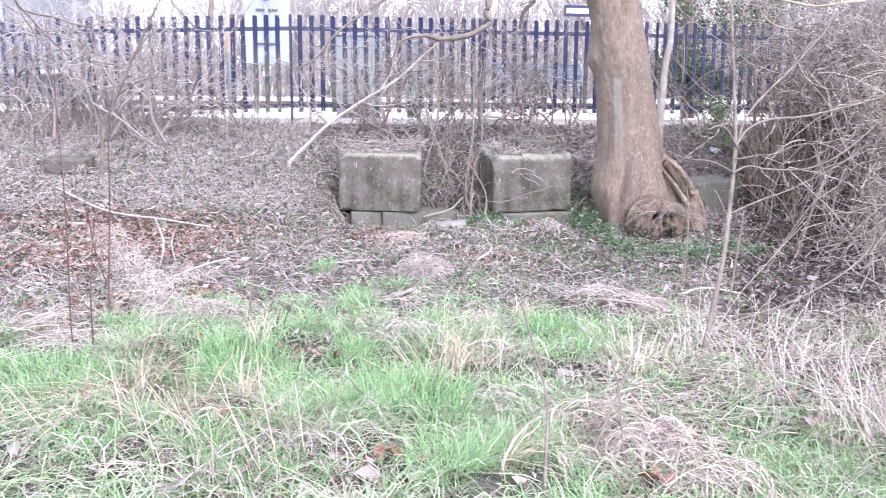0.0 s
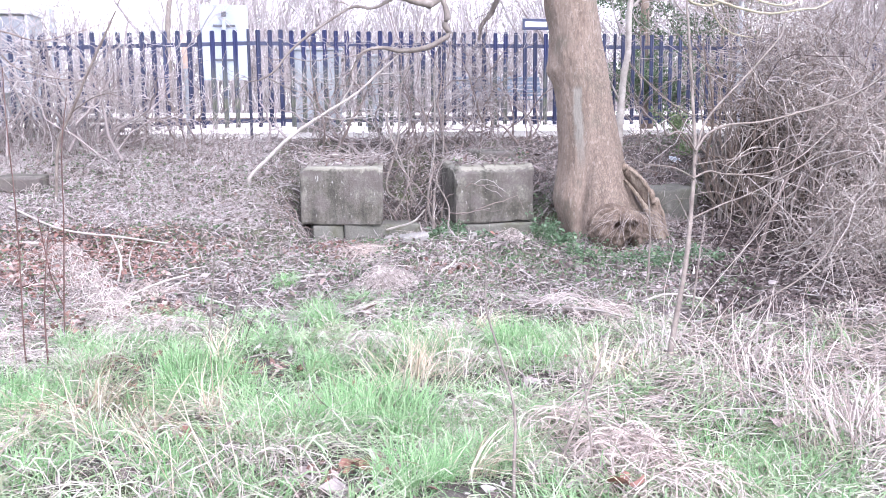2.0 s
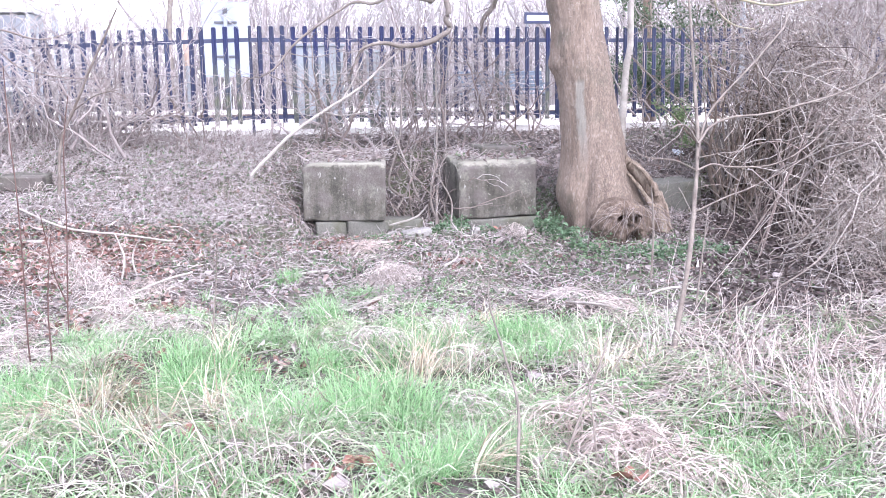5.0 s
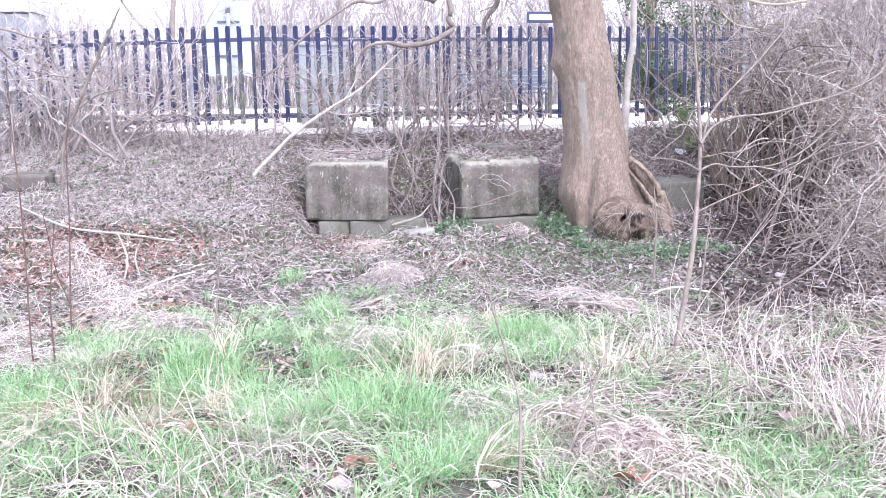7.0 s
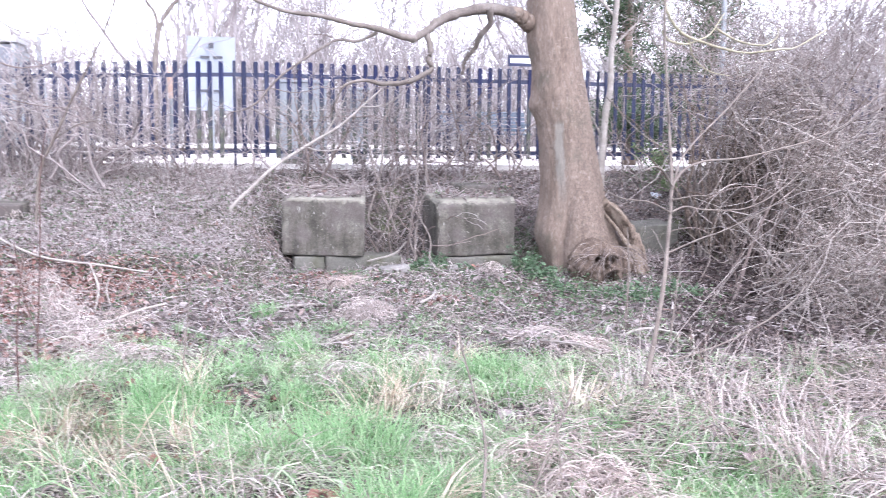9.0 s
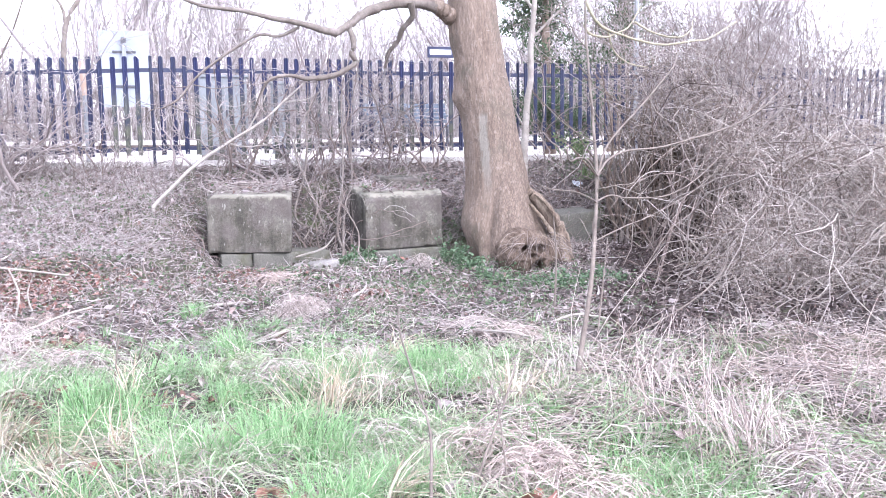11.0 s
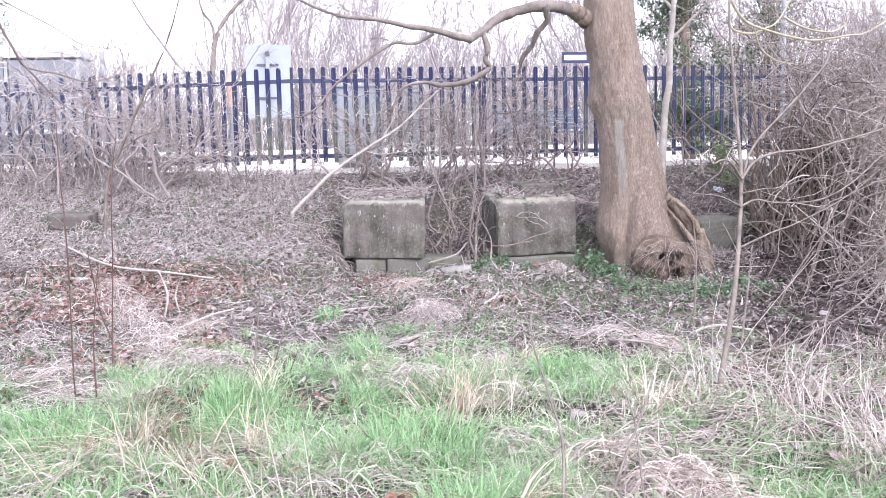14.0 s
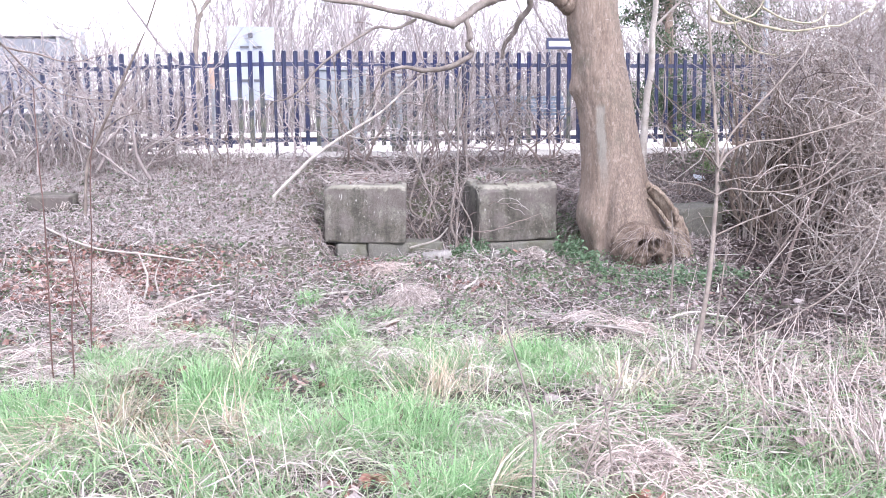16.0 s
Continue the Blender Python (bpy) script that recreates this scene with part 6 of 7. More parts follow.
def build_twigs():
    rng = np.random.default_rng(89)
    den = lambda x, y: np.clip(0.25 + 0.6 * ease(5.8, 8.0, y) * (1 - 0.75 * ease(0.52, 0.62, x / y)) + 0.3 * ease(1.6, 2.6, x) * (1 - ease(5.4, 6.6, y)) + 0.25 * lattice(x * 0.9, y * 0.9, 14), 0.04, 1) * (1 - 0.75 * ease(0.53, 0.60, x / y) * ease(7.0, 8.2, y))
    x, y = field(rng, 21000, -6.5, 8.5, 2.4, 12.6, den)
    n = len(x)
    a = rng.random(n) * 2 * np.pi
    L = rng.gamma(1.6, 0.085, n) + 0.05
    P = wander(rng, np.stack([x, y, np.zeros(n)], -1), np.stack([np.cos(a), np.sin(a), 0 * a], -1), L, 4, 0.34)
    lift = rng.uniform(0.004, 0.05, n)[:, None] + rng.normal(0, 0.06, (n, 1)) * np.linspace(0, 1, 4)[None]
    lie = ground_height(P[..., 0], P[..., 1])
    raised = surface_height(x, y) - ground_height(x, y)
    P[..., 2] = np.where(raised[:, None] > 0.02, (surface_height(x, y) + 0.01)[:, None], lie) + np.abs(lift)
    s = tubes(P, taper(rng.gamma(2.2, 0.0016, n) + 0.0018, np.full(n, 0.002), 4))
    tagged(new("fallen_twigs", mesh_of("fallen_twigs", s[0], [s[1]], M_TWIG)), "pale dry fallen twigs scattered over the litter", "twigs", kind="stuff")
    # upright dry whips in the bank
    x, y = field(rng, 2600, -6.5, 5.2, 9.7, 12.5, lambda x, y: (0.5 + 0.4 * lattice(x * 0.8, y * 0.8, 15)) * (1 - 0.6 * ease(11.0, 11.5, y) * ease(-0.2, 0.3, x)))
    n = len(x)
    P = wander(rng, np.stack([x, y, surface_height(x, y)], -1), np.stack([rng.normal(0, 0.6, n), rng.normal(0, 0.5, n), np.ones(n)], -1), rng.gamma(2, 0.12, n) + 0.08, 5, 0.2, -0.12)
    s = tubes(P, taper(rng.uniform(0.002, 0.0045, n), np.full(n, 0.0014), 5))
    x, y = field(rng, 2400, -7.0, 0.2, 11.3, 12.95, lambda x, y: 0.9 - 0.8 * ease(-1.6, 0.2, x) - 0.6 * ease(-3.4, -4.2, x))
    n = len(x)
    Pb = wander(rng, np.stack([x, y, ground_height(x, y)], -1), np.stack([rng.normal(0, 0.45, n), rng.normal(0, 0.35, n), np.ones(n)], -1), rng.gamma(3, 0.13, n) + 0.1, 7, 0.2, -0.05)
    s = join(s, tubes(Pb, taper(rng.uniform(0.002, 0.0055, n), np.full(n, 0.0016), 7)))
    tagged(new("dry_whips", mesh_of("dry_whips", s[0], [s[1]], M_TWIG)), "thin dry stems standing in the bank", "twigs", kind="stuff")


build_twigs()

def twig_pile(x, y, z, w, d, n, seed, label):
    """Dead twigs heaped on top of a block."""
    rng = np.random.default_rng(seed)
    ob = thing("twig_pile", (x, y, z), label, "twigs", "twig piles on the blocks")
    st = np.stack([rng.uniform(-w / 2, w / 2, n), rng.normal(0, d / 4, n), rng.uniform(0.0, 0.09, n)], -1)
    a = rng.normal(0, 0.7, n) + np.where(rng.random(n) < 0.5, 0, np.pi)
    P = wander(rng, st, np.stack([np.cos(a), 0.6 * np.sin(a), rng.normal(0.05, 0.15, n)], -1), rng.uniform(0.12, 0.42, n), 7, 0.22, -0.05)
    P[..., 2] = np.maximum(P[..., 2], 0.005)
    R = taper(rng.uniform(0.003, 0.008, n), np.full(n, 0.002), 7)
    for k in range(n):
        s = tubes(P[k:k + 1], R[k:k + 1], 5)
        part("twig", mesh_of("twig", s[0], [s[1]], M_BLEACHED if k % 3 else M_BRAMBLE), None, ob)


twig_pile(0.93, 10.12, 1.03, 0.72, 0.36, 70, 980, "pale dead twigs heaped on the concrete block")
twig_pile(2.72, 10.25, 1.03, 0.66, 0.26, 36, 981, "dead twigs lying across the mossy block")

LOGS = "fallen sticks in the litter"
for k, (pts, r, lab) in enumerate([
        ([(-0.93, 7.9, 0.05), (-0.7, 7.88, 0.07), (-0.48, 7.92, 0.06)], 0.026, "short pale greenish fallen stick"),
        ([(-3.25, 9.44, 0.31), (-2.7, 9.35, 0.31), (-2.17, 9.28, 0.30)], 0.026, "pale dead stick lying in the litter"),
        ([(-2.6, 9.9, 0.62), (-2.0, 9.4, 0.42), (-1.4, 9.1, 0.36), (-0.9, 8.9, 0.30)], 0.013, "long thin dead stick on the bank"),
        ([(0.27, 7.95, 0.07), (0.52, 8.0, 0.09), (0.78, 8.0, 0.08)], 0.016, "pale dead stick lying in the litter"),
        ([(0.58, 10.0, 1.0), (0.68, 9.82, 0.985), (0.76, 9.66, 0.955)], 0.022, "short pale broken stick on the block"),
        ([(0.45, 10.15, 1.0), (0.75, 10.3, 1.03), (1.15, 10.33, 1.04)], 0.010, "pale dead stick on the block"),
        ([(1.35, 9.6, 0.28), (1.62, 9.45, 0.38), (1.75, 9.4, 0.52)], 0.012, "broken pale stick leaning by the footing"),
        ([(2.2, 6.2, 0.07), (2.35, 5.95, 0.10), (2.5, 5.8, 0.08)], 0.010, "pale dead stick lying in the litter"),
        ([(2.9, 6.3, 0.06), (3.15, 6.35, 0.10), (3.4, 6.25, 0.07)], 0.012, "yellowish dead stick in the straw"),
        ([(-1.05, 7.25, 0.12), (-0.8, 7.35, 0.2), (-0.62, 7.5, 0.22)], 0.012, "pale forked dead stick"),
        ([(-1.25, 7.9, 0.1), (-1.22, 7.95, 0.3), (-1.3, 8.05, 0.5)], 0.010, "pale dead stick standing in the litter"),
        ([(-1.12, 7.95, 0.1), (-1.16, 8.0, 0.28), (-1.12, 8.05, 0.42)], 0.008, "pale dead stick standing in the litter"),
        ([(-1.98, 4.45, 0.05), (-1.86, 4.62, 0.08), (-1.76, 4.85, 0.12)], 0.02, "bleached dead stick in the grass")]):
    P, R, s = limb(pts, r, r * 0.7, n=14, sides=8, knobbly=0.08, seed=500 + k)
    ob = new("dead_stick", mesh_of("dead_stick", s[0], [s[1]], M_PALEBARK))
    tagged(ob, lab, "stick", LOGS)


def build_herbs():
    rng = np.random.default_rng(90)
    c = np.array([(3.5, 8.2, 0.4, 160), (2.9, 8.6, 0.5, 450), (3.3, 7.5, 0.6, 700), (1.5, 8.6, 0.6, 700), (2.4, 8.2, 0.5, 500), (1.9, 9.25, 0.16, 350), (1.35, 9.2, 0.2, 250), (-2.3, 8.6, 0.8, 900), (-1.0, 8.6, 0.8, 500), (0.6, 7.2, 1.0, 700),
                  (2.3, 7.4, 0.8, 800), (5.8, 11.6, 0.3, 350), (3.3, 9.9, 0.3, 400), (-1.5, 11.0, 1.2, 2200), (-3.0, 10.6, 1.0, 1200), (1.7, 5.9, 0.6, 400), (-2.6, 7.0, 0.7, 700), (2.05, 9.85, 0.12, 250)])
    xs, ys = [], []
    for x, y, r, n in c:
        xs.append(x + rng.normal(0, r, int(n)))
        ys.append(y + rng.normal(0, r * 0.6, int(n)))
    x, y = field(rng, 26000, -5.0, 4.5, 6.0, 10.2, lambda x, y: np.clip(0.16 + 0.5 * lattice(x * 1.3, y * 1.6, 44) + 0.4 * lattice(x * 4, y * 4, 45), 0, 1) * (1 - 0.7 * ease(2.4, 3.0, x)))
    x, y = np.concatenate(xs + [x]), np.concatenate(ys + [y])
    pos = np.stack([x, y, surface_height(x, y) + rng.uniform(0.01, 0.07, len(x)) + rng.uniform(0, 0.10, len(x)) * (x > 2.9) * (y > 7.4)], -1)
    s = leaves(rng, pos, rng.uniform(0.009, 0.024, len(x)), 0.5, 0.25, 0.7)
    tagged(new("low_green_plants", mesh_of("low_green_plants", s[0], [s[1]], M_HERB, smooth=False)), "low green weeds and ivy leaves over the litter", "weeds", kind="stuff")


build_herbs()


def herb_clump(x, y, r, high, stems, seed, label):
    """A low clump of toothed green leaves in pairs up short stems."""
    rng = np.random.default_rng(seed)
    z0 = float(ground_height(x, y))
    ob = thing("weed_clump", (x, y, z0), label, "weeds", "green weed clumps by the tree")
    bx, by = rng.normal(0, r * 0.7, stems), rng.normal(0, r * 0.6, stems)
    base = np.stack([bx, by, ground_height(bx + x, by + y) - z0 - 0.01], -1)
    P = coil(rng, base, np.stack([rng.normal(0, 0.35, stems), rng.normal(-0.1, 0.35, stems), np.ones(stems)], -1), high * rng.uniform(0.4, 1.1, stems), 6, 0.1, 0.08)
    s = tubes(P, taper(np.full(stems, 0.0028), np.full(stems, 0.0014), 6), 4)
    tagged(part("stem_mass", mesh_of("stem_mass", s[0], [s[1]], M_HERB), None, ob), kind="stuff")
    pos = np.repeat(P[:, 1:].reshape(-1, 3), 3, 0)
    pos = pos + rng.normal(0, 0.018, pos.shape) * np.array([1, 1, 0.4])
    s = leaves(rng, pos, rng.uniform(0.014, 0.032, len(pos)), 0.45, 0.25, 0.6)
    tagged(part("leaf_mass", mesh_of("leaf_mass", s[0], [s[1]], M_NETTLE, smooth=False), None, ob), kind="stuff")


for k, (x, y, r, high, n) in enumerate([(3.2, 8.36, 0.2, 0.17, 22), (3.74, 7.95, 0.26, 0.15, 34), (4.12, 8.05, 0.18, 0.14, 16), (3.12, 9.15, 0.12, 0.26, 26), (3.02, 9.3, 0.08, 0.32, 16), (3.12, 8.8, 0.12, 0.16, 18), (4.4, 8.05, 0.14, 0.16, 14), (2.1, 9.45, 0.13, 0.20, 26), (1.86, 9.3, 0.12, 0.13, 22), (2.35, 9.25, 0.10, 0.12, 16)]):
    herb_clump(x, y, r, high, n, 1500 + k, "low clump of fresh green nettles by the tree" if x > 2.6 else "small green weeds beside the concrete block")


def leafy_shrub(x, y, r, high, stems, seed, label):
    """A small evergreen shrub: thin stems with short twigs, leaves along all of them."""
    rng = np.random.default_rng(seed)
    z0 = float(ground_height(x, y))
    ob = thing("leafy_shrub", (x, y, z0), label, "shrub")
    st = np.stack([rng.normal(0, r * 0.35, stems), rng.normal(0, r * 0.35, stems), np.full(stems, -0.02)], -1)
    P = coil(rng, st, np.stack([rng.normal(0, 0.3, stems), rng.normal(0, 0.3, stems), np.ones(stems)], -1), high * rng.uniform(0.5, 1.1, stems), 10, 0.06, 0.1)
    R = taper(np.full(stems, 0.005), np.full(stems, 0.002), 10)
    for k in range(stems):
        s = tubes(P[k:k + 1], R[k:k + 1], 5)
        part("stem", mesh_of("stem", s[0], [s[1]], M_SAPBARK), None, ob)
    P2, R2 = sprout(rng, P, R, stems * 7, high * 0.28, 5, 0.3, 0.0, side=1.0)
    s = tubes(P2, np.maximum(R2, 0.002))
    tagged(part("twig_mass", mesh_of("twig_mass", s[0], [s[1]], M_SAPBARK), None, ob), kind="stuff")
    pos = np.repeat(P2[:, 1:].reshape(-1, 3), 3, 0)
    pos = pos + rng.normal(0, 0.015, pos.shape)
    s = leaves(rng, pos, rng.uniform(0.014, 0.03, len(pos)), 0.8, 0.25, 0.5)
    tagged(part("leaf_mass", mesh_of("leaf_mass", s[0], [s[1]], M_SHRUB, smooth=False), None, ob), kind="stuff")


leafy_shrub(5.98, 11.9, 0.28, 0.62, 9, 1550, "small fresh green leafy shrub below the fence")
leafy_shrub(5.78, 11.3, 0.14, 0.26, 5, 1551, "low green leafy shoots on the bank")


def plastic_scrap(x, y, seed):
    """A crumpled scrap of thin plastic caught in the twigs."""
    rng = np.random.default_rng(seed)
    u, v = np.meshgrid(np.linspace(-1, 1, 12), np.linspace(-1, 1, 8), indexing="ij")
    h = 0.022 * lattice(u * 1.7, v * 1.7, seed) + 0.012 * rng.normal(size=u.shape)
    V = np.stack([0.075 * u * (1 + 0.2 * lattice(v * 2, u, seed)), 0.03 * v + h, 0.035 * v + 0.02 * lattice(u * 3, v * 2, seed + 1) + 0.05], -1)
    i = np.arange(u.size).reshape(u.shape)
    F = np.stack([i[:-1, :-1], i[1:, :-1], i[1:, 1:], i[:-1, 1:]], -1).reshape(-1, 4)
    ob = new("plastic_scrap", mesh_of("plastic_scrap", V.reshape(-1, 3), [F], M_SCRAP, smooth=False))
    ob.matrix_basis = pose(x, y, float(ground_height(x, y)), 0, 0, 12)
    tagged(ob, "crumpled scrap of pale blue-white plastic in the twigs", "litter")


plastic_scrap(5.62, 11.25, 33)


# ---------------------------------------------------------------- grass
def clump(rng, x, y, r, n, length, lean):
    a, q = rng.random(n) * 2 * np.pi, np.sqrt(rng.random(n)) * r
    bx, by = x + q * np.cos(a), y + q * np.sin(a)
    base = np.stack([bx, by, ground_height(bx, by) - 0.01], -1)
    L = length * rng.uniform(0.35, 1.1, n)
    ln = lean * rng.gamma(2.2, 0.5, n)
    spin = a + rng.normal(0, 0.9, n)
    return base, L, ln, spin


def grass_thing(name, x, y, r, n, length, lean, material, label, group, seed, width=0.0066, heading=None):
    rng = np.random.default_rng(seed)
    base, L, ln, spin = clump(rng, 0, 0, r, n, length, lean)
    if heading is not None:
        spin = heading + rng.normal(0, 0.5, n)
    z0 = float(ground_height(x, y))
    base[:, 2] = ground_height(base[:, 0] + x, base[:, 1] + y) - z0 - 0.01
    ob = thing(name, (x, y, z0), label, "grass", group)
    s = blades(rng, base, L, width * rng.uniform(0.6, 1.2, n), ln, 5, spin)
    tagged(part("blade_mass", mesh_of("blade_mass", s[0], [s[1]], material), None, ob), kind="stuff")
    return ob


TUFTS = [(0.19, 7.85, 0.11, 260, 0.17), (0.37, 6.30, 0.13, 420, 0.22), (0.40, 6.05, 0.10, 200, 0.15), (0.86, 6.85, 0.13, 200, 0.12), (0.02, 5.88, 0.24, 460, 0.16), (-0.48, 4.85, 0.18, 360, 0.26), (-0.11, 4.75, 0.20, 330, 0.18), (1.62, 5.45, 0.22, 720, 0.24),
         (1.54, 4.85, 0.22, 420, 0.18), (0.55, 4.25, 0.30, 820, 0.28), (0.42, 4.6, 0.24, 380, 0.22), (0.72, 4.05, 0.2, 260, 0.2), (0.56, 3.32, 0.17, 460, 0.26), (1.87, 4.2, 0.11, 170, 0.18), (1.76, 4.8, 0.18, 260, 0.16), (0.88, 5.75, 0.15, 260, 0.16), (1.27, 6.3, 0.18, 220, 0.13), (-1.37, 4.95, 0.26, 420, 0.18),
         (2.07, 3.5, 0.26, 430, 0.16), (2.1, 3.05, 0.3, 460, 0.18), (1.85, 3.2, 0.22, 300, 0.16), (2.35, 3.25, 0.2, 200, 0.14), (0.96, 3.6, 0.24, 460, 0.2), (0.18, 4.0, 0.22, 420, 0.18), (0.03, 4.45, 0.2, 300, 0.17), (-1.26, 6.15, 0.13, 160, 0.13), (0.33, 4.95, 0.16, 240, 0.16), (-0.41, 7.2, 0.12, 130, 0.1), (-0.52, 6.3, 0.13, 160, 0.13),
         (1.45, 5.95, 0.16, 160, 0.13), (-1.0, 5.3, 0.25, 330, 0.16), (-1.9, 5.2, 0.3, 380, 0.18), (0.75, 5.1, 0.2, 260, 0.16), (1.15, 4.3, 0.22, 300, 0.16), (0.62, 7.0, 0.14, 150, 0.10), (0.1, 6.75, 0.16, 190, 0.12), (-0.1, 6.4, 0.14, 170, 0.13), (2.0, 5.9, 0.18, 170, 0.12), (2.25, 5.5, 0.2, 200, 0.14), (1.15, 5.35, 0.2, 260, 0.17), (-0.48, 5.2, 0.15, 330, 0.25), (-1.06, 5.85, 0.13, 200, 0.2), (-0.2, 5.12, 0.14, 280, 0.22), (-0.58, 6.45, 0.11, 150, 0.14), (0.25, 5.1, 0.13, 240, 0.18),
         (0.11, 4.1, 0.15, 300, 0.24), (-0.17, 3.95, 0.15, 260, 0.2), (-0.63, 4.68, 0.13, 260, 0.24), (-1.32, 4.6, 0.18, 360, 0.24), (-1.48, 5.12, 0.16, 300, 0.24), (-1.18, 4.9, 0.14, 240, 0.22), (0.36, 4.15, 0.12, 220, 0.2), (-0.98, 3.72, 0.18, 300, 0.2), (-0.5, 3.75, 0.16, 260, 0.18), (-0.75, 4.0, 0.14, 200, 0.18), (-1.2, 4.15, 0.18, 260, 0.2), (-0.3, 3.5, 0.16, 220, 0.17), (-0.05, 3.45, 0.14, 200, 0.16)]
for k, (x, y, r, n, L) in enumerate(TUFTS):
    grass_thing("grass_tuft", x, y, r * 0.95, n, L, 0.62, M_FRESH, "fresh green tuft of soft grass", "green grass tufts", 700 + k, 0.0046)
# (x, y, spread, blades, length, lean, heading): long stalks, most of them fallen to one side
STRAW = [(-0.85, 4.75, 0.13, 110, 0.46, 1.0, -0.85), (-0.62, 4.35, 0.16, 90, 0.44, 1.3, -0.9), (-0.31, 4.42, 0.08, 34, 0.42, 0.5, 1.2), (-0.26, 5.35, 0.07, 20, 0.40, 0.4, 1.5), (0.80, 4.78, 0.09, 40, 0.40, 0.6, 0.6), (0.9, 4.95, 0.10, 30, 0.36, 0.8, 2.6),
         (0.78, 3.35, 0.12, 50, 0.34, 0.8, -0.4), (1.5, 5.9, 0.1, 50, 0.3, 1.2, 0.3), (1.88, 4.5, 0.12, 60, 0.36, 0.8, 1.0), (2.42, 4.9, 0.2, 40, 0.4, 0.8, 1.5), (2.9, 4.5, 0.3, 50, 0.4, 0.7, 1.2), (2.55, 3.4, 0.25, 60, 0.5, 0.7, 1.5), (-1.0, 4.45, 0.2, 90, 0.45, 1.4, -2.3)]
for k, (x, y, r, n, L, lean, way) in enumerate(STRAW):
    grass_thing("dry_grass_clump", x, y, r, n, L, lean, M_ASHGRASS if k in (9, 10, 11) else M_STRAW,
                "bleached clump of long dead grass" if k in (9, 10, 11) else "straw-yellow clump of long dead grass", "dry grass clumps", 800 + k, 0.0074, way)


def leaning_straw(x, y, way, n, length, seed):
    """Long dead stalks from one crown, leaning over together."""
    rng = np.random.default_rng(seed)
    z0 = float(ground_height(x, y))
    ob = thing("leaning_straw", (x, y, z0), "long pale straw stalks leaning over together", "grass", "dry grass clumps")
    st = np.stack([rng.normal(0, 0.16, n), rng.normal(0, 0.12, n), np.full(n, -0.01)], -1)
    P = wander(rng, st, np.array(way) + rng.normal(0, 0.3, (n, 3)), length * rng.uniform(0.5, 1.15, n), 8, 0.07, -0.06)
    low = ground_height(P[..., 0] + x, P[..., 1] + y) - z0 + 0.01
    P[..., 2] = np.maximum(P[..., 2], low)
    s = tubes(P, taper(rng.uniform(0.0026, 0.0044, n), np.full(n, 0.0016), 8))
    tagged(part("stalk_mass", mesh_of("stalk_mass", s[0], [s[1]], M_PALE if x > 2 else M_STALK), None, ob), kind="stuff")


leaning_straw(-0.36, 3.62, (-0.45, 0.35, 0.9), 16, 0.46, 901)
leaning_straw(-0.62, 3.95, (-0.35, 0.3, 0.9), 10, 0.42, 902)
leaning_straw(-0.95, 4.1, (-0.9, 0.1, 0.4), 14, 0.40, 903)
leaning_straw(0.85, 4.7, (0.35, 0.1, 0.9), 26, 0.42, 904)
leaning_straw(0.72, 4.75, (-0.4, 0.1, 0.9), 22, 0.40, 905)
leaning_straw(2.5, 3.15, (0.1, 0.1, 0.95), 22, 0.40, 906)
leaning_straw(2.62, 3.5, (-0.1, 0.2, 0.9), 20, 0.42, 907)


def grass_heap(x, y, r, high, n, material, label, seed):
    """A loose heap of limp dead grass: blades lying over one another, highest in the middle."""
    rng = np.random.default_rng(seed)
    z0 = float(surface_height(x, y))
    ob = thing("dead_grass_heap", (x, y, z0), label, "grass", "heaps of dead grass")
    lie = rng.uniform(0, 3.14)
    bx, by = rng.normal(0, 0.55, n) * r, rng.normal(0, 0.5, n) * r
    peak = high * np.exp(-(bx ** 2 + by ** 2) / r ** 2)
    rel = lambda a, b: surface_height(a + x, b + y) - z0
    s = strands(rng, bx, by, rng.uniform(0.5, 1.5, n) * r, rng.uniform(0.003, 0.0056, n), peak * rng.random(n) ** 0.7 + 0.01, 6, lie + rng.normal(0, 0.9, n), 0.9, rel)
    tagged(part("blade_mass", mesh_of("blade_mass", s[0], [s[1]], material), None, ob), kind="stuff")


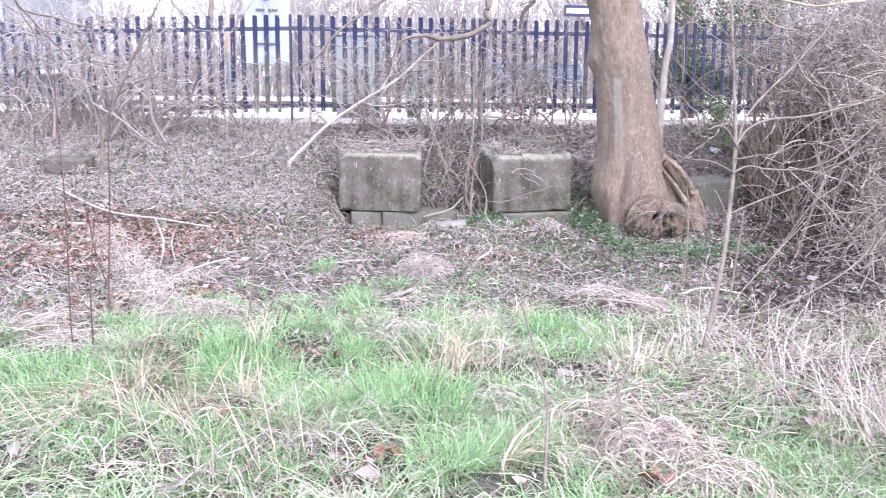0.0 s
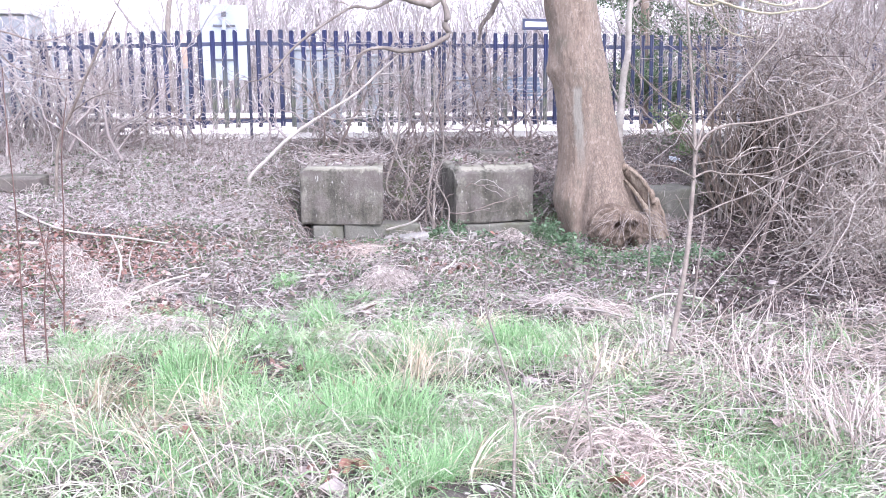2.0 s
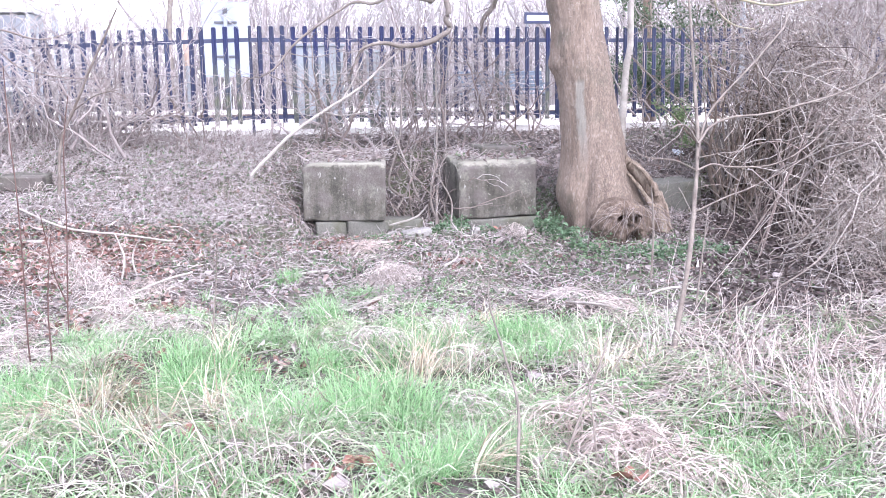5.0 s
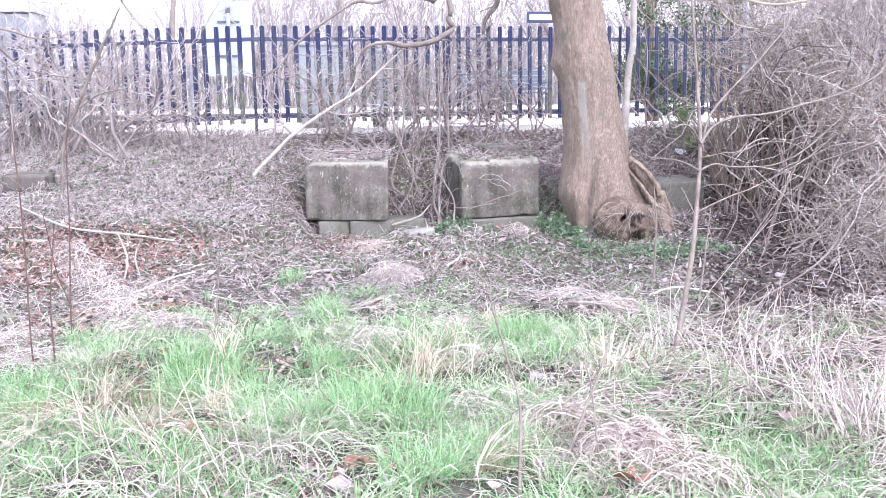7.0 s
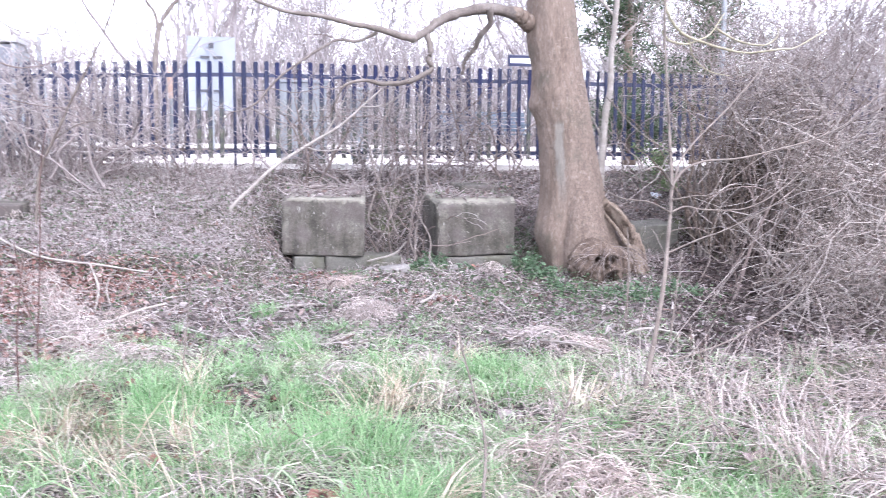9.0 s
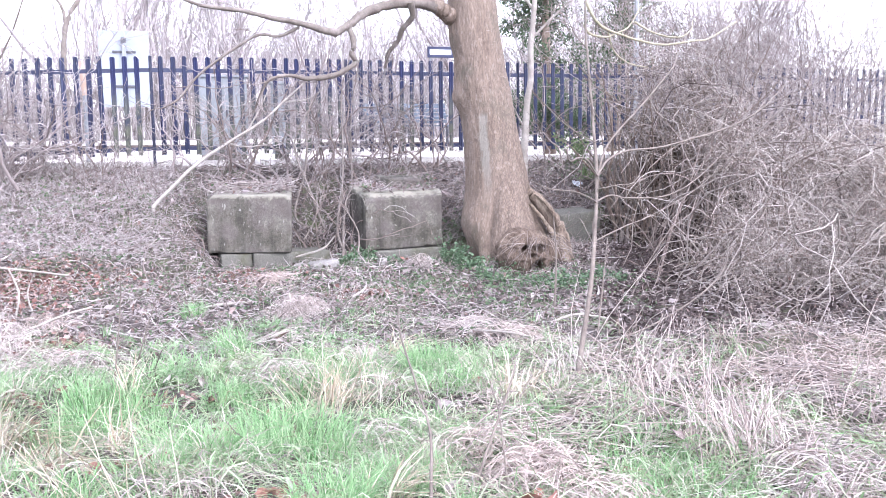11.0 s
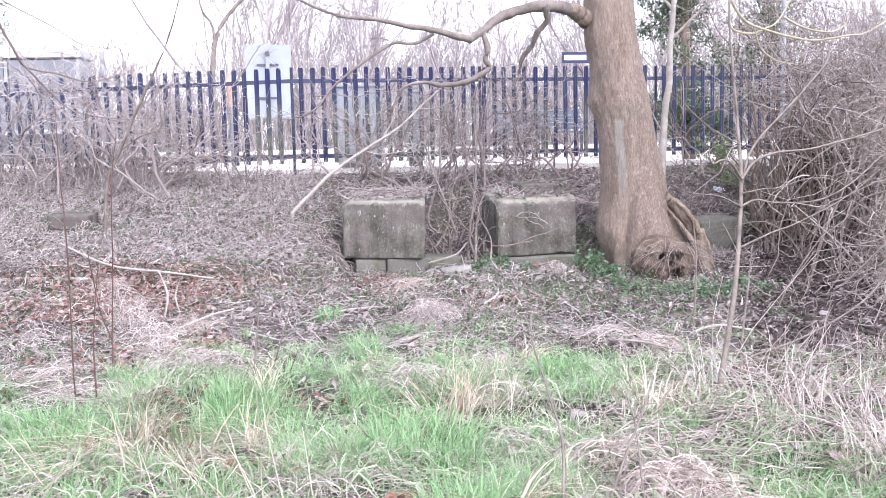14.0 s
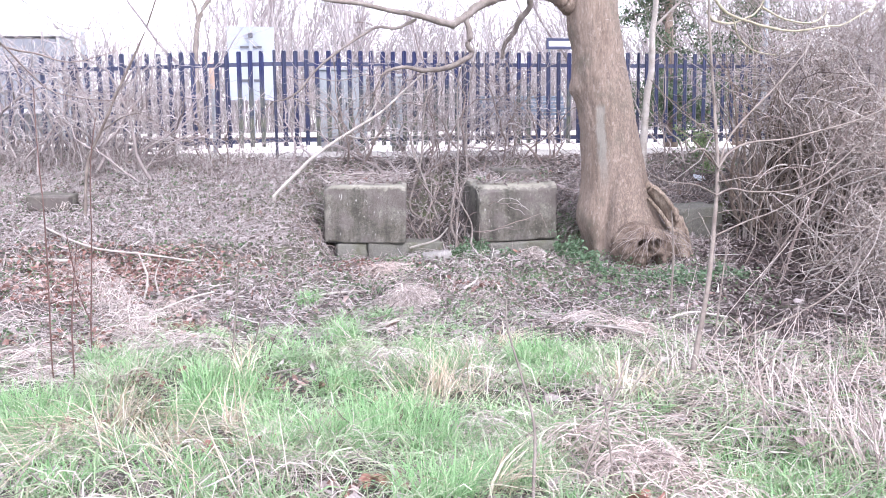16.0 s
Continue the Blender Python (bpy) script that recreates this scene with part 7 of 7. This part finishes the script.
for k, (x, y, r, h, n, pale) in enumerate([(1.01, 7.45, 0.24, 0.24, 620, 1), (1.18, 7.62, 0.16, 0.15, 220, 1), (0.98, 8.7, 0.26, 0.12, 300, 0), (2.62, 9.0, 0.14, 0.16, 200, 1), (2.5, 6.05, 0.3, 0.12, 240, 0), (2.3, 6.5, 0.3, 0.09, 220, 1), (-2.47, 10.42, 0.13, 0.2, 36, 1), (-1.85, 8.8, 0.22, 0.2, 140, 1), (-1.62, 8.2, 0.22, 0.22, 190, 1), (-1.42, 7.65, 0.24, 0.22, 240, 1),
                                           (-1.22, 7.1, 0.24, 0.2, 240, 1), (-1.1, 6.55, 0.24, 0.17, 230, 1), (-0.92, 6.05, 0.26, 0.15, 220, 1), (-0.95, 7.4, 0.22, 0.17, 150, 0), (-2.1, 7.3, 0.34, 0.1, 120, 1), (-1.75, 6.25, 0.34, 0.13, 200, 1), (-1.5, 5.7, 0.26, 0.12, 130, 1), (-0.62, 6.0, 0.3, 0.1, 240, 1), (0.62, 5.4, 0.26, 0.13, 260, 1),
                                           (0.02, 3.62, 0.22, 0.11, 70, 1), (-1.1, 4.08, 0.22, 0.1, 60, 1), (0.95, 4.15, 0.2, 0.1, 140, 1), (0.82, 6.55, 0.26, 0.06, 240, 1), (1.25, 5.75, 0.2, 0.14, 220, 1), (2.72, 2.9, 0.34, 0.12, 260, 1), (2.85, 3.4, 0.34, 0.1, 220, 1), (2.45, 2.75, 0.26, 0.1, 160, 1), (1.50, 3.3, 0.32, 0.16, 420, 0), (1.68, 3.0, 0.28, 0.13, 280, 0), (1.34, 3.75, 0.24, 0.12, 170, 0)]):
    grass_heap(x, y, r, h, n, M_ASHGRASS if pale else M_PALE, "bleached whitish heap of limp dead grass" if pale else "pinkish-brown heap of limp dead grass", 1200 + k)


def build_sward():
    rng = np.random.default_rng(91)

    def lay(name, n, box4, density, L, W, lean, material, label, K=5):
        x, y = field(rng, n, *box4, density)
        m = len(x)
        s = blades(rng, np.stack([x, y, ground_height(x, y) - 0.008], -1), rng.uniform(*L, m), rng.uniform(*W, m), rng.uniform(*lean, m), K)
        tagged(new(name, mesh_of(name, s[0], [s[1]], material)), label, "grass", kind="stuff")

    edge = lambda x, y: 1 - 0.92 * ease(5.0, 6.8, y + 1.7 * lattice(x * 1.3, y * 1.3, 22) + 1.1 * lattice(x * 3.3, y * 3.3, 46))
    heap = lambda x, y: 1 - 0.92 * np.exp(-(((x - 1.42 - 0.12 * (y - 3.4)) / 0.26) ** 2 + ((y - 3.4) / 0.62) ** 2))
    right = lambda x, y: ease(1.7, 2.5, x + 0.4 * lattice(x, y, 23))
    # tussocks: blades radiate from many small crowns, with bare litter between
    n = 11000
    cx, cy = field(rng, n, -4.2, 4.6, 1.7, 7.2, lambda x, y: edge(x, y) * ease(1.7, 2.7, y) * heap(x, y) * (1 - 0.9 * right(x, y)) * np.clip(0.36 + 1.7 * lattice(x * 2.6, y * 2.6, 24) + 0.9 * lattice(x * 5.1, y * 5.1, 29), 0.02, 1))
    n = len(cx)
    per = rng.integers(14, 36, n)
    own = np.repeat(np.arange(n), per)
    m = len(own)
    a = rng.random(m) * 2 * np.pi
    q = np.sqrt(rng.random(m)) * rng.uniform(0.025, 0.085, n)[own]
    x, y = cx[own] + q * np.cos(a), cy[own] + q * np.sin(a)
    base = np.stack([x, y, ground_height(x, y) - 0.008], -1)
    L = (rng.gamma(5, 0.021, n)[own]) * rng.uniform(0.5, 1.3, m)
    lean = rng.uniform(0.4, 1.3, n)[own] * rng.uniform(0.5, 1.8, m)
    spin = a + rng.normal(0, 0.8, m) + (rng.normal(0, 1.0, n))[own] * 0.4
    W = rng.uniform(0.0034, 0.0070, m)
    mix = np.clip(0.53 + 1.0 * lattice(cx * 1.7, cy * 1.7, 31) + rng.normal(0, 0.18, n), 0.05, 0.92)[own] - 0.3 * ease(0.7, 1.7, cx)[own] + 0.3 * ease(0.4, -0.6, cx)[own]
    u = rng.random(m)
    for name, k, material, label in (("green_grass", u < mix, M_GREEN, "short fresh green grass across the verge"),
                                     ("pale_grass", (u >= mix) & (u < mix + (1 - mix) * 0.55), M_PALEGREEN, "bent pale green and whitish grass blades"),
                                     ("dead_grass", u >= mix + (1 - mix) * 0.55, M_PALE, "matted straw-coloured dead grass")):
        long = 1.0 if name == "green_grass" else 1.2
        s = blades(rng, base[k], L[k] * long, W[k], lean[k] * long, 4, spin[k])
        tagged(new(name, mesh_of(name, s[0], [s[1]], material)), label, "grass", kind="stuff")
    lay("short_grass", 90000, (-4.2, 4.6, 2.4, 6.8), lambda x, y: edge(x, y) * (1 - 0.85 * right(x, y)) * heap(x, y) * np.clip(0.36 + 1.5 * lattice(x * 2.6, y * 2.6, 24), 0.02, 1), (0.03, 0.10), (0.003, 0.0058), (0.4, 1.8), M_GREEN, "short pale and green grass between the tussocks", 3)
    # limp dead blades woven over the soil
    def weave(name, n, box4, density, L, W, lift, material, label, K=4):
        x, y = field(rng, n, *box4, density)
        m = len(x)
        s = strands(rng, x, y, rng.uniform(*L, m), rng.uniform(*W, m), rng.gamma(2.0, lift / 2, m), K)
        tagged(new(name, mesh_of(name, s[0], [s[1]], material)), label, "grass", kind="stuff")

    weave("thatch", 32000, (-4.2, 3.4, 2.4, 6.9), lambda x, y: edge(x, y) * heap(x, y) * (1 - 0.25 * right(x, y)) * np.clip(0.42 + 1.2 * lattice(x * 2.9, y * 2.9, 42) + 0.3 * ease(4.0, 3.2, y), 0.22, 1), (0.08, 0.28), (0.0034, 0.0066), 0.05, M_PALEGREEN, "limp pale grass woven over the soil")
    weave("bleached_grass", 52000, (-4.8, 6.5, 2.4, 10.4), lambda x, y: np.clip(0.05 + 0.15 * edge(x, y) + 0.24 * ease(-0.2, -1.4, x) * ease(5.6, 6.6, y) * (1 - ease(8.4, 9.3, y)) - 0.08 * right(x, y) + 0.5 * lattice(x * 1.1, y * 1.1, 26) * (1 - 0.7 * ease(8.0, 9.0, y)), 0.0, 1),
          (0.10, 0.34), (0.003, 0.0062), 0.05, M_ASHGRASS, "matted bleached dead grass")
    # standing dead stalks by the sapling
    x, y = field(rng, 420, 2.1, 4.4, 3.2, 6.0, lambda x, y: ease(0.44, 0.60, x / y) * (1 - ease(5.0, 6.0, y)) * np.clip(0.6 + 0.8 * lattice(x * 1.6, y * 1.6, 33), 0.05, 1))
    k = len(x)
    P = wander(rng, np.stack([x, y, ground_height(x, y) - 0.01], -1), np.stack([rng.normal(0, 0.28, k), rng.normal(0, 0.25, k), np.ones(k)], -1), rng.gamma(3, 0.09, k) + 0.1, 6, 0.16, -0.05)
    s = tubes(P, taper(rng.uniform(0.0022, 0.0042, k), np.full(k, 0.0015), 6))
    tagged(new("standing_stalks", mesh_of("standing_stalks", s[0], [s[1]], M_PALE)), "thin pale dead stalks standing by the brambles", "stalks", kind="stuff")
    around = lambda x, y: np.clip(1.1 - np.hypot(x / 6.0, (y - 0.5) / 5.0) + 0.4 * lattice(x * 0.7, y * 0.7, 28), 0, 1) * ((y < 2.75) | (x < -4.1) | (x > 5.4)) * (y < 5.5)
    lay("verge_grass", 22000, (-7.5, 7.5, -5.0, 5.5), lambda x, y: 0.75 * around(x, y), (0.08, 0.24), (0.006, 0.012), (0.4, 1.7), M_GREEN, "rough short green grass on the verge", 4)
    lay("verge_dead_grass", 14000, (-7.5, 7.5, -5.0, 5.5), lambda x, y: 0.6 * around(x, y), (0.08, 0.26), (0.006, 0.011), (0.7, 1.9), M_STRAW, "rough flattened dead grass on the verge", 4)
    # flattened dead stalks by the sapling
    x, y = field(rng, 8600, 1.1, 5.2, 2.6, 6.9, lambda x, y: np.maximum(right(x, y) * (1 - ease(4.2, 5.5, y)), 1.6 * (1 - heap(x, y))) * np.clip(0.5 + 1.0 * lattice(x * 1.7, y * 1.7, 27) + 0.4 * lattice(x * 4.1, y * 4.1, 47), 0.06, 1))
    n = len(x)
    a = rng.normal(0.3, 1.2, n)
    P = wander(rng, np.stack([x, y, 0 * x], -1), np.stack([np.cos(a), np.sin(a), 0 * a], -1), rng.uniform(0.15, 0.6, n), 6, 0.09)
    P[..., 2] = ground_height(P[..., 0], P[..., 1]) + np.abs(rng.uniform(0.01, 0.07, (n, 1)) + rng.normal(0, 0.04, (n, 1)) * np.linspace(-1, 1, 6)[None])
    s = tubes(P, taper(rng.uniform(0.0022, 0.0052, n), np.full(n, 0.0016), 6))
    tagged(new("fallen_stalks", mesh_of("fallen_stalks", s[0], [s[1]], M_PALE)), "pale dead stalks lying flat in heaps", "stalks", kind="stuff")


build_sward()


# ---------------------------------------------------------------- large single leaves
def lobed_leaf(seed, size):
    """A dry five-lobed leaf, curled at its tips, with a stalk."""
    rng = np.random.default_rng(seed)
    K = 41
    a = np.linspace(-2.6, 2.6, K)
    r = size * (0.42 + 0.58 * np.abs(np.cos(a * 1.25)) ** 1.4) * (1 - 0.10 * np.abs(a)) * (1 + 0.05 * rng.normal(size=K))
    rings = np.array([0.0, 0.35, 0.7, 1.0])
    V, F = [], []
    for u in rings:
        lift = 0.30 * size * (u ** 2) * (0.5 + 0.8 * np.cos(a * 2.5 + seed)) + 0.02 * size * rng.normal(size=K)
        V.append(np.stack([r * u * np.cos(a), r * u * np.sin(a), lift], -1))
    i = np.arange(4 * K).reshape(4, K)
    F = np.stack([i[:-1, :-1], i[:-1, 1:], i[1:, 1:], i[1:, :-1]], -1).reshape(-1, 4)
    stalk = tubes(curve_of([(0, 0, 0.002), (-0.5 * size, 0.05 * size, 0.03 * size), (-0.95 * size, 0.12 * size, 0.1 * size)], 8)[None], np.full((1, 8), 0.0018), 4)
    return (np.concatenate(V), F), stalk


M_BIGLEAF = mat("dry_lobed_leaf", [(0.16, 0.12, 0.115), (0.25, 0.20, 0.19), (0.19, 0.14, 0.13)], 22, 0.8, 0.4, 90, grain=0.35)
M_RUSTLEAF = mat("rust_lobed_leaf", [(0.19, 0.085, 0.066), (0.27, 0.14, 0.11), (0.22, 0.105, 0.082)], 22, 0.75, 0.4, 90, grain=0.3)
for k, (x, y, size, rx, ry, turn, rust) in enumerate([(2.26, 3.42, 0.105, 50, 10, 30, 0), (1.36, 3.06, 0.095, 12, -8, 200, 1), (0.36, 3.44, 0.07, 25, 10, 80, 1), (0.42, 3.38, 0.06, -15, 20, 250, 0), (0.31, 3.5, 0.06, 10, -20, 10, 1), (-0.27, 4.03, 0.055, 20, 0, 140, 1), (-0.24, 3.95, 0.05, 0, 18, 300, 0),
                                                      (0.22, 4.62, 0.06, 12, 8, 60, 1), (0.28, 4.55, 0.05, -10, 12, 190, 0), (-1.15, 4.72, 0.05, 15, -12, 20, 1), (-0.75, 5.0, 0.05, 20, 10, 100, 1), (1.72, 4.78, 0.05, 15, 0, 40, 1), (1.92, 3.3, 0.05, 30, 10, 140, 1), (2.25, 3.75, 0.055, 20, -10, 260, 0), (2.33, 9.25, 0.08, 10, 5, 20, 1), (2.5, 9.2, 0.07, 15, -5, 150, 1)]):
    blade, stalk = lobed_leaf(1500 + k, size)
    ob = thing("fallen_leaf", (0, 0, 0), "rust-red dry lobed leaf lying in the grass" if rust else "grey-brown curled dry lobed leaf in the grass", "leaf", "large fallen leaves")
    m = M_RUSTLEAF if rust else M_BIGLEAF
    part("blade", mesh_of("blade", blade[0], [blade[1]], m), None, ob)
    part("stalk", mesh_of("stalk", stalk[0], [stalk[1]], m), None, ob)
    ob.matrix_basis = pose(x, y, float(surface_height(x, y)) + 0.03 + 0.3 * size, rx, ry, turn)
